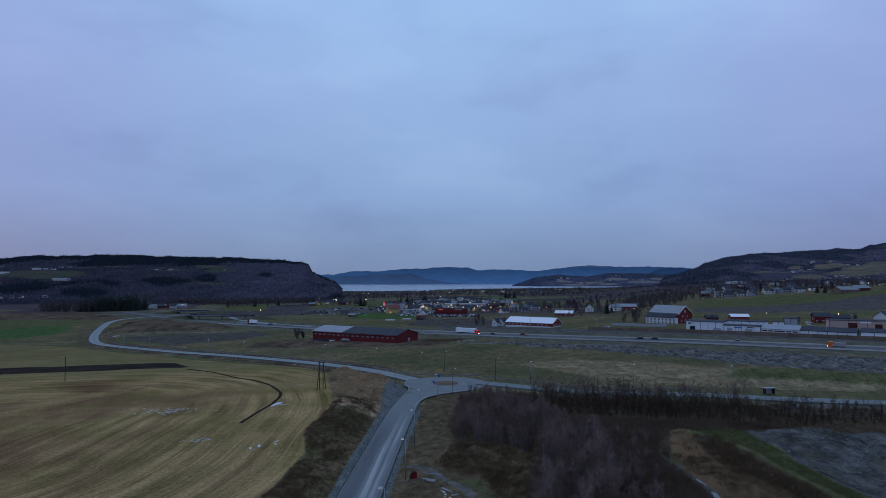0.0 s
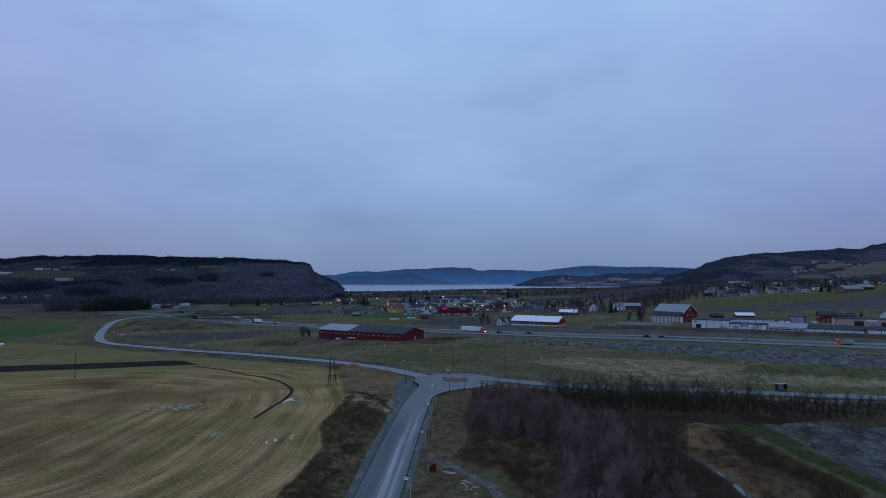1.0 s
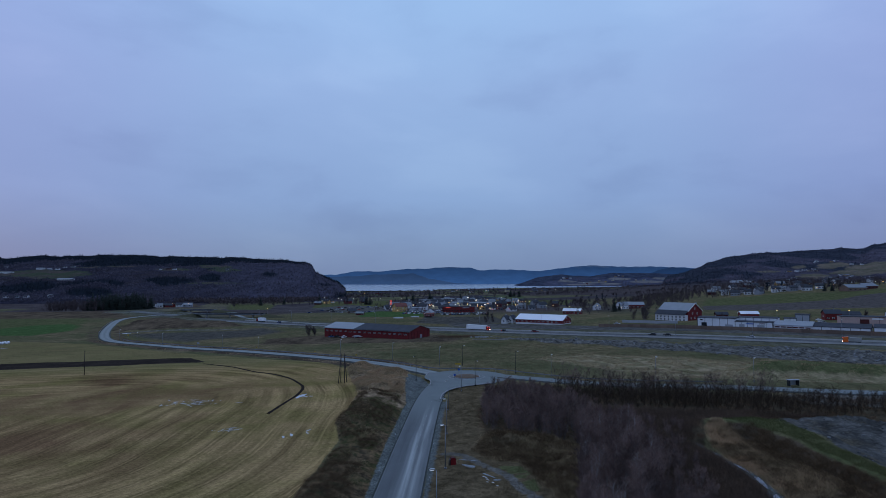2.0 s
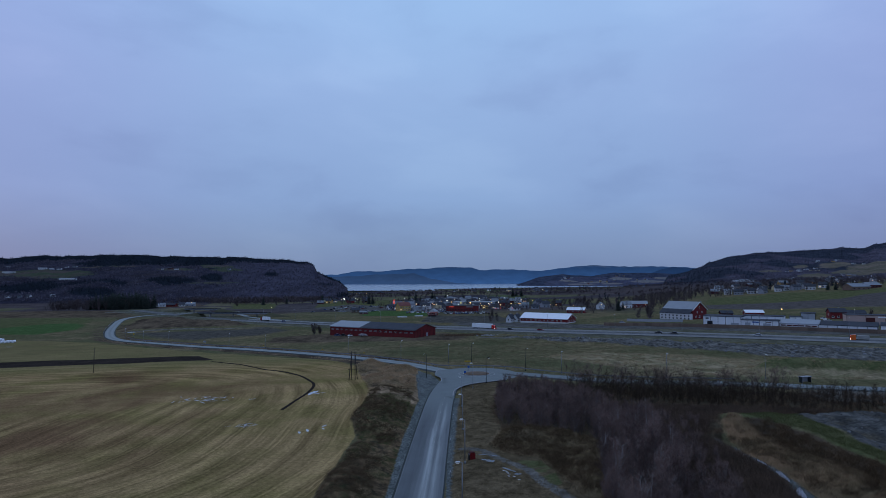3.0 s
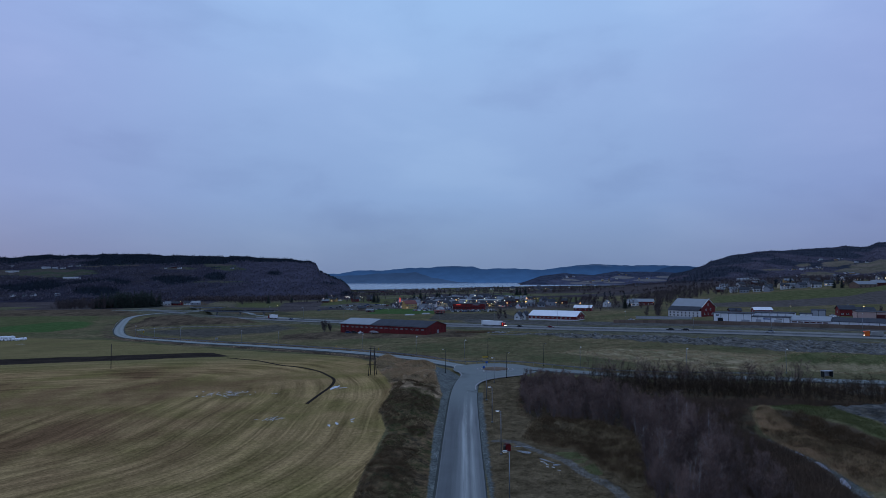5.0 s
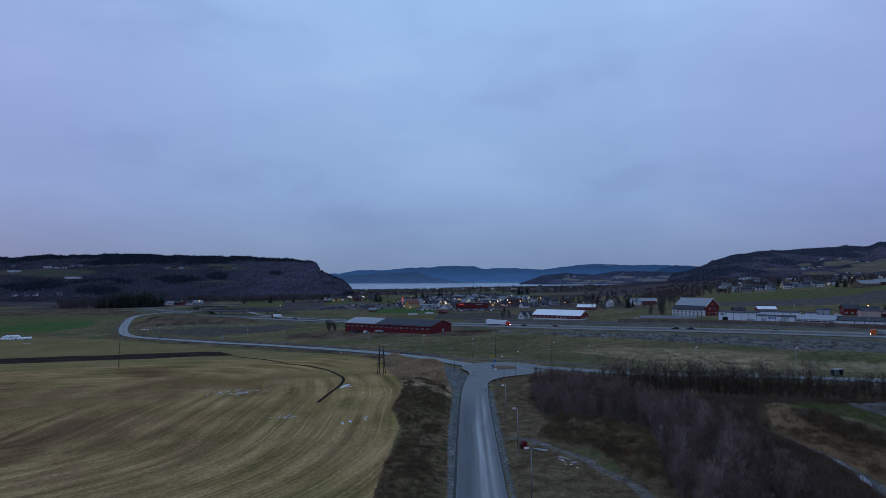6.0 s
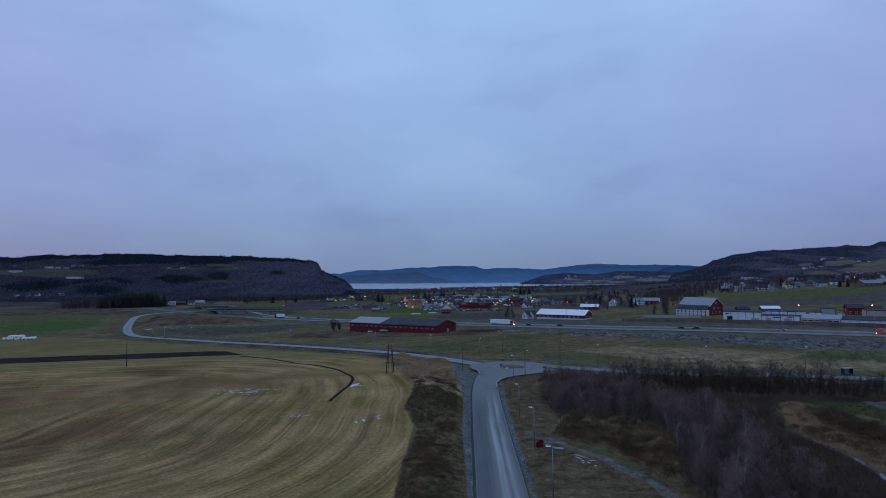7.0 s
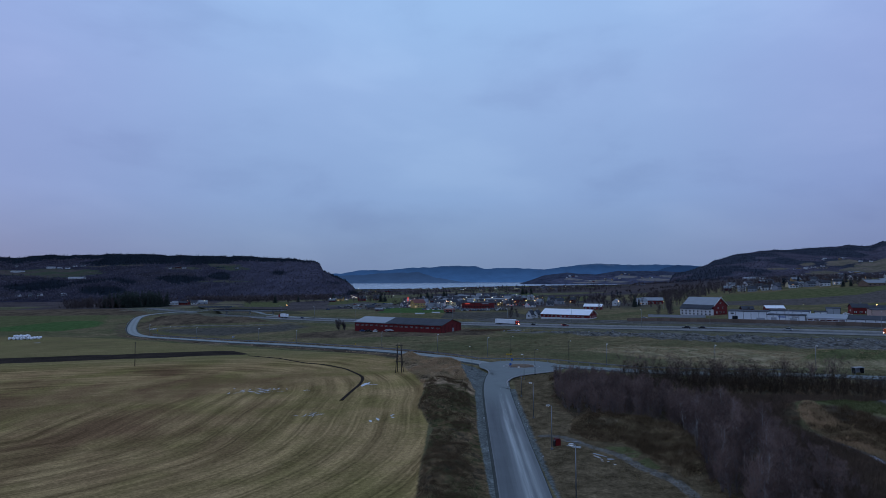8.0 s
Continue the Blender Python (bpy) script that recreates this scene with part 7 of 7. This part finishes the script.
def bridge(a, b, width, deck_z, label, piers):
    ob = thing("road_bridge", ((a[0] + b[0]) / 2, (a[1] + b[1]) / 2, 0), math.degrees(math.atan2(b[1] - a[1], b[0] - a[0])), label, "bridge", "bridges of the interchange")
    L = math.hypot(b[0] - a[0], b[1] - a[1])
    part("deck", Geo().prism([(-width / 2, deck_z), (width / 2, deck_z), (width / 2, deck_z - 0.4), (width / 2 - 1.2, deck_z - 1.3), (-width / 2 + 1.2, deck_z - 1.3), (-width / 2, deck_z - 0.4)], -L / 2, L / 2, "x"), M["grey_wood"], ob)
    part("road_surface", Geo().box((0, 0, deck_z + 0.03), (L, width - 1.2, 0.06)), PLAZA, ob)
    for s in (-1, 1):
        part("parapet", Geo().box((0, s * (width / 2 - 0.15), deck_z + 0.35), (L, 0.12, 0.5)), M["dark_steel"], ob)
    zg = float(base_height(ob.location.x, ob.location.y)) - 1.0
    for k in range(piers):
        x = -L / 2 + L * (k + 0.5) / piers
        part("pier", Geo().tube((x, 0, zg), (x, 0, deck_z - 1.2), 0.9, 0.9, 10), M["concrete"], ob, smooth=True)
    for s in (-1, 1):
        a, w, b = s * L / 2, width / 2, width / 2 + 9
        g = Geo().add([(a, -w, deck_z - 0.1), (a, w, deck_z - 0.1), (s * (L / 2 + 36), w, zg), (s * (L / 2 + 36), -w, zg), (a, -b, zg), (a, b, zg), (a - s * 7, -w, zg), (a - s * 7, w, zg)],
                      [(0, 1, 2, 3), (0, 3, 4), (1, 5, 2), (0, 4, 6), (1, 7, 5), (0, 6, 7, 1)])
        part("embankment", g, BANKING, ob, "grassed embankment")
    return ob


bridge((-268, 634), (-190, 618), 8.0, -2.7, "concrete road bridge with steel parapets over the highway", 3)
bridge((-330, 745), (-286, 738), 8.0, -4.2, "second concrete bridge of the interchange", 2)


# ---- vehicles ----
def wheel_mesh(r, w):
    tyre = Geo().tube((0, -w / 2, 0), (0, w / 2, 0), r, r, 12).mesh("tyre", M["rubber"])
    rim = Geo().tube((0, -w / 2 - 0.02, 0), (0, w / 2 + 0.02, 0), r * 0.55, r * 0.55, 10).mesh("rim", M["silver"])
    return tyre, rim


CAR_WHEEL, TRUCK_WHEEL = wheel_mesh(0.32, 0.22), wheel_mesh(0.5, 0.35)


def add_wheel(ob, x, y, r, meshes, rim=True):
    w = part("wheel", meshes[0], None, ob)
    w.location = (x, y, r)
    if rim:
        part("rim", meshes[1], None, w)


def car(paint, word, group, lamps="", far=False):
    ob = thing("car", (0, 0, -500), 0, f"{word} car parked or standing in line", "car", group)
    part("body", Geo().prism([(-2.15, 0.3), (2.1, 0.3), (2.15, 0.75), (1.1, 0.92), (-1.9, 0.95), (-2.2, 0.8)], -0.85, 0.85), M[paint], ob)
    part("cabin", Geo().prism([(-1.75, 0.93), (0.95, 0.92), (0.35, 1.42), (-1.2, 1.44)], -0.74, 0.74), M["glass"], ob)
    part("roof", Geo().box((-0.42, 0, 1.45), (1.5, 1.36, 0.06)), M[paint], ob)
    for x in (-1.35, 1.35):
        for y in (-0.78, 0.78):
            add_wheel(ob, x, y, 0.32, CAR_WHEEL, not far)
    for y in () if far else (-0.6, 0.6):
        part("headlight", Geo().box((2.12, y, 0.68), (0.1, 0.32, 0.16)), M["lamp_white" if "h" in lamps else "glass"], ob)
        part("tail_light", Geo().box((-2.17, y, 0.75), (0.1, 0.32, 0.18)), M["tail" if "t" in lamps else "red_paint"], ob)
    return ob


def lorry(at, rz, cab, box_mat, label, box_len=12.5, box_h=2.7, low=1.1):
    ob = thing("lorry", at, rz, label, "lorry", "lorries on the roads")
    part("trailer", Geo().box((-box_len / 2 - 0.4, 0, low + box_h / 2), (box_len, 2.5, box_h)), M[box_mat], ob)
    c = part("cab", Geo().prism([(0.1, 0.6), (2.3, 0.6), (2.3, 1.7), (2.05, 2.9), (0.1, 3.2)], -1.2, 1.2), M[cab], ob)
    part("windscreen", Geo().prism([(2.24, 1.75), (2.30, 1.75), (2.10, 2.75), (2.02, 2.75)], -1.05, 1.05), M["glass"], c)
    part("chassis", Geo().box((-box_len / 2 + 1, 0, 0.8), (box_len + 2, 0.9, 0.35)), M["dark_steel"], ob)
    for x in (1.5, -0.9, -box_len + 1.2, -box_len + 2.5):
        for y in (-1.0, 1.0):
            add_wheel(ob, x, y, 0.5, TRUCK_WHEEL)
    for y in (-0.85, 0.85):
        part("headlight", Geo().box((2.32, y, 0.95), (0.1, 0.4, 0.25)), M["lamp_white"], c)
    for z in (1.4, 2.6):
        part("marker_light", Geo().box((2.33, -0.9, z), (0.1, 0.3, 0.2)), M["tail"], c)
        part("marker_light", Geo().box((1.0, -1.24, z), (0.5, 0.1, 0.22)), M["tail"], c)
    return ob


lorry((22.0, 403.5, float(base_height(22, 403.5)) + 0.1), -35, "red_paint", "plastic_white", "white box lorry with red lights on the highway", 15.0)
lorry((185.5, 288.5, float(base_height(185.5, 288.5)) + 0.1), 148, "orange_paint", "concrete", "orange tipper lorry with grey body beside the highway", 4.8, 1.7)
lorry((-176, 552, float(base_height(-176, 552)) + 0.1), 142, "red_paint", "plastic_white", "lorry with dark and white load on the highway", 9.0)
PAINTS = [("silver", "silver grey"), ("black_paint", "black"), ("white", "white"), ("red_paint", "red"), ("blue_paint", "dark blue")]
LOT = [car(p, w, "cars in the village car parks", far=True) for p, w in PAINTS]
spots = []
for r in range(3):
    for i in range(17):
        if rng.random() < 0.86:
            spots.append((-9 + i * 2.7 + r * 1.0, 612 + r * 11 - i * 0.45, 80 + float(rng.normal()) * 4))
for r in range(6):
    for i in range(18):
        if rng.random() < 0.75:
            spots.append((-50 + i * 2.8 + r * 0.8, 640 + r * 10 + float(rng.normal()) * 0.4, 88 + float(rng.normal()) * 5))
for _ in range(44):
    spots.append((float(rng.uniform(-60, 75)), float(rng.uniform(665, 860)), float(rng.uniform(0, 360))))
for _ in range(40):
    spots.append((float(rng.uniform(-160, -60)), float(rng.uniform(680, 830)), float(rng.uniform(-15, 15))))
for i, (x, y, rz) in enumerate(spots):
    m = pose(x, y, ground_z(x, y) + 0.02, 0, 0, rz)
    p = LOT[i % 5] if i < 5 else LOT[int(rng.integers(5))]
    if i < 5:
        p.matrix_world = m
    else:
        copy_thing(p, m)
rows = [("black_paint", "dark", 33, 396, -37, "t"), ("red_paint", "red-lit", 51.5, 386.6, -37, "t"), ("black_paint", "black", 112, 345, 144, ""), ("black_paint", "black", 119, 341, 144, ""), ("silver", "grey", 155, 320, 144, ""), ("blue_paint", "dark", -152, 532, 144, ""),
        ("white", "white", 157, 437, -20, ""), ("silver", "grey", 118, 437, -30, ""), ("white", "white", 274, 455, 10, ""), ("silver", "silver", 262, 430, 30, ""), ("white", "white", 266, 440, 30, "")]
for p, w, x, y, rz, lamps in rows:
    c = car(p, w, "cars on the highway and yards", lamps)
    c.matrix_world = pose(x, y, float(base_height(x, y)) + 0.12, 0, 0, rz)
# by the red hall: cars and an old boat
for p, w, x, y, rz in (("white", "white", -67.5, 370.5, 75), ("black_paint", "black", -72, 373.5, -25), ("blue_paint", "dark blue", -76, 376, -25)):
    c = car(p, w, "cars beside the red hall")
    c.matrix_world = pose(x, y, ground_z(x, y) + 0.03, 0, 0, rz)
ob = thing("farm_trailer", (-59, 367), -25, "flat grey farm trailer beside the red hall", "trailer")
part("bed", Geo().box((0, 0, 0.9), (6.0, 2.2, 0.25)), M["panel_grey"], ob)
part("load", Geo().prism([(-2.4, 1.0), (2.2, 1.0), (1.6, 1.6), (-1.8, 1.7)], -0.9, 0.9), M["silver"], ob)
for y in (-1, 1):
    add_wheel(ob, -1.0, y, 0.5, TRUCK_WHEEL)

# ---- lamps of the village, burning ----
def glow_lamp(h, key, size, label, group):
    ob = thing("street_lamp", (0, 0, -500), 0, label, "street lamp", group)
    part("pole", Geo().tube((0, 0, -0.3), (0, 0, h), 0.09, 0.06, 6), M["steel"], ob)
    part("globe", Geo().lathe([(0.1 * size, h - 0.3 * size), (0.5 * size, h), (0.1 * size, h + 0.4 * size)], 8), M[key], ob, "burning lamp glass")
    return ob


set_out(glow_lamp(7.0, "lamp_warm", 0.75, "burning orange street lamp on a thin mast", "burning orange lamps"),
        [(117, 600, 0), (146, 603, 0), (184, 585, 0), (251, 470, 0), (297, 455, 0), (62, 660, 0), (70, 655, 0), (-15, 760, 0), (20, 720, 0), (44, 705, 0), (-395, 860, 0), (-372, 862, 0), (-202, 668, 0), (-300, 1250, 0), (-180, 1300, 0), (88, 780, 0), (310, 395, 0)])
set_out(glow_lamp(6.0, "lamp_white", 0.7, "burning white street lamp on a thin mast", "burning white lamps"),
        [(268, 352, 0), (-60, 840, 0), (-40, 800, 0), (-8, 830, 0), (14, 850, 0), (36, 820, 0), (58, 880, 0), (-75, 960, 0), (-20, 700, 0), (6, 705, 0), (55, 735, 0), (-150, 960, 0), (-190, 1040, 0), (-130, 1010, 0), (-230, 1120, 0), (80, 920, 0), (30, 980, 0), (-6, 1100, 0),
         (-170, 960, 0), (40, 700, 0), (-260, 1500, 0), (-240, 1650, 0), (-330, 1700, 0), (470, 780, 0), (400, 830, 0), (520, 740, 0)])
for x, y, w in ((-50, 570, 9.0), (-35, 582, 8.0), (-22, 575, 7.0)):
    ob = thing("advert_board", (x, y), 0, "low white board at the edge of the football pitch", "hoarding", "boards round the pitch")
    part("board", Geo().box((0, 0, 0.6), (w, 0.1, 1.2)), M["panel_white"] if w > 7.5 else M["dark_steel"], ob)
    for s in (-1, 1):
        part("stay", Geo().tube((s * w * 0.4, 0.1, -0.2), (s * w * 0.4, 0.1, 1.2), 0.05, 0.05, 5), M["steel"], ob)

# ---- loose trees and heaps near the buildings ----
plant([tree_thing("birch_tree", bare_tree(9.5, 2, 2.6, 26, 18, 0.10, 0.5), BARK, TWIG_FAR, "tall leafless birch by the farms", "tree", "leafless trees by the farms") for _ in range(4)],
      [(150, 475, 1.1), (154, 482, 1.2), (158, 500, 1.0), (146, 490, 0.9), (166, 520, 1.1), (174, 540, 1.2), (205, 462, 0.6), (140, 640, 1.0), (146, 655, 1.2), (155, 662, 1.1), (150, 690, 1.3), (135, 700, 1.2), (120, 720, 1.1), (180, 700, 1.0), (215, 700, 1.2), (224, 690, 1.0), (240, 700, 0.9),
       (33, 490, 0.8), (30, 500, 0.9), (27, 486, 0.7), (248, 430, 0.6), (255, 436, 0.7), (300, 440, 0.8), (464, 722, 1.0), (468, 724, 1.1), (461, 728, 1.0), (-300, 840, 1.2), (-262, 900, 1.0), (-150, 890, 1.1), (-140, 905, 0.9),
       (360, 850, 1.0), (350, 860, 1.2), (340, 880, 1.1), (420, 830, 1.0), (330, 900, 1.2), (500, 760, 1.0), (540, 740, 1.1)], -0.2)
plant([tree_thing("willow_bush", bare_tree(6.4, 10, 3.6, 15, 26, 0.05, 0.5, 0.10), BARK, TWIG_FAR, "broad leafless grey bush beside the red hall", "bush", "bushes by the hall") for _ in range(2)], [(-94, 392, 1.0), (-90.5, 394, 0.85)], -0.2)
heap_x, heap_y = rng.normal(3.0, 6.0, 150), rng.normal(362, 2.6, 150)
stuff("brushwood_heap", join(briar, heap_x, heap_y, height(heap_x, heap_y) - 0.1, rng.uniform(0.8, 1.7, 150)), HEATH, "long heap of brown brushwood beyond the hall", "brushwood")
g = Geo()
for k in range(26):
    x, y = 15 + rng.normal() * 2.6, 352 + rng.normal() * 1.2
    g.box((x, y, ground_z(x, y) + 0.3 + rng.uniform(0, 0.5)), (rng.uniform(0.5, 1.8), rng.uniform(0.4, 1.0), rng.uniform(0.2, 0.7)), rng.uniform(0, 3))
tagged(new("rubble_heap", g.mesh("rubble_heap", M["concrete"])), "small heap of pale rubble and timber", "rubble", kind="stuff")


def boulders(name, poly, n, lo, hi, label, seed_patch=0.35, material=None):
    stones = []
    for _ in range(6):
        bm = bmesh.new()
        bmesh.ops.create_icosphere(bm, subdivisions=1, radius=0.5)
        for v in bm.verts:
            v.co *= rng.uniform(0.7, 1.2)
            v.co.z *= 0.7
        bmesh.ops.triangulate(bm, faces=bm.faces)
        stones.append((np.array([tuple(v.co) for v in bm.verts]), np.array([[v.index for v in f.verts] for f in bm.faces])))
        bm.free()
    px, py = [p[0] for p in poly], [p[1] for p in poly]
    x, y = rng.uniform(min(px), max(px), n * 3), rng.uniform(min(py), max(py), n * 3)
    ok = (inside(poly, x, y, 1.0) > 0.5) & (vnoise(x, y, 7, 5) > seed_patch) & (road_gap(x, y) > 1)
    x, y = x[ok][:n], y[ok][:n]
    stuff(name, join(stones, x, y, height(x, y), lo + (hi - lo) * rng.random(len(x)) ** 2.5), material or STONE, label, "stones")


STONE = surface("blasted_stone", (0.130, 0.134, 0.136), 0.9, 0.3, 4, 0.3, relief=0, by="island", amount=0.4)
DARK_STONE = surface("dark_broken_stone", (0.095, 0.098, 0.098), 0.9, 0.3, 4, 0.3, relief=0, by="island", amount=0.45)
boulders("blasted_rock", ROCK, 2200, 0.3, 1.7, "band of grey blasted rock along the highway")
boulders("heap_stones", HEAP, 2200, 0.15, 0.8, "stones on the heap of blasted rock", 0.2, DARK_STONE)
boulders("verge_stones", VERGE_W, 1500, 0.12, 0.45, "coarse stones along the lane", 0.1)
boulders("stream_stones", [(41, 118), (43.5, 108), (44.4, 98), (43.6, 88), (41, 80), (38, 80), (40.4, 90), (42, 99), (42, 108)], 500, 0.1, 0.4, "pale stones in the bed of the stream", 0.1)


# ---- more lights of the village ----
small = glow_lamp(4.5, "lamp_white", 0.55, "small burning lamp by the village houses", "small lamps in the village")
set_out(small, [(float(rng.uniform(-80, 75)), float(rng.uniform(690, 960)), 0) for _ in range(56)] + [(float(rng.uniform(-260, -120)), float(rng.uniform(930, 1100)), 0) for _ in range(8)] + [(float(rng.uniform(-420, 300)), float(rng.uniform(1500, 1950)), 0) for _ in range(14)])
amber = glow_lamp(5.0, "lamp_warm", 0.5, "small burning amber lamp in the village", "small lamps in the village")
set_out(amber, [(float(rng.uniform(-80, 110)), float(rng.uniform(670, 900)), 0) for _ in range(36)] + [(float(rng.uniform(370, 560)), float(rng.uniform(740, 860)), 0) for _ in range(6)])
ruby = glow_lamp(3.2, "tail", 0.6, "small red light by the village shops", "small lamps in the village")
set_out(ruby, [(-6, 664, 0), (44, 640, 0), (50, 652, 0), (57, 648, 0), (62, 646, 0), (28, 690, 0), (-62, 742, 0)])
ob = thing("drain_pipe", (-244, 452), 20, "two white plastic pipes lying on the slope", "pipe")
for k in (0, 1):
    part("pipe", Geo().tube((-2.5 + 2.0 * k, 1.5 * k, 0.2), (0.6 + 2.0 * k, -1.4 + 1.5 * k, 0.2), 0.16, 0.16, 8), M["plastic_white"], ob, smooth=True)
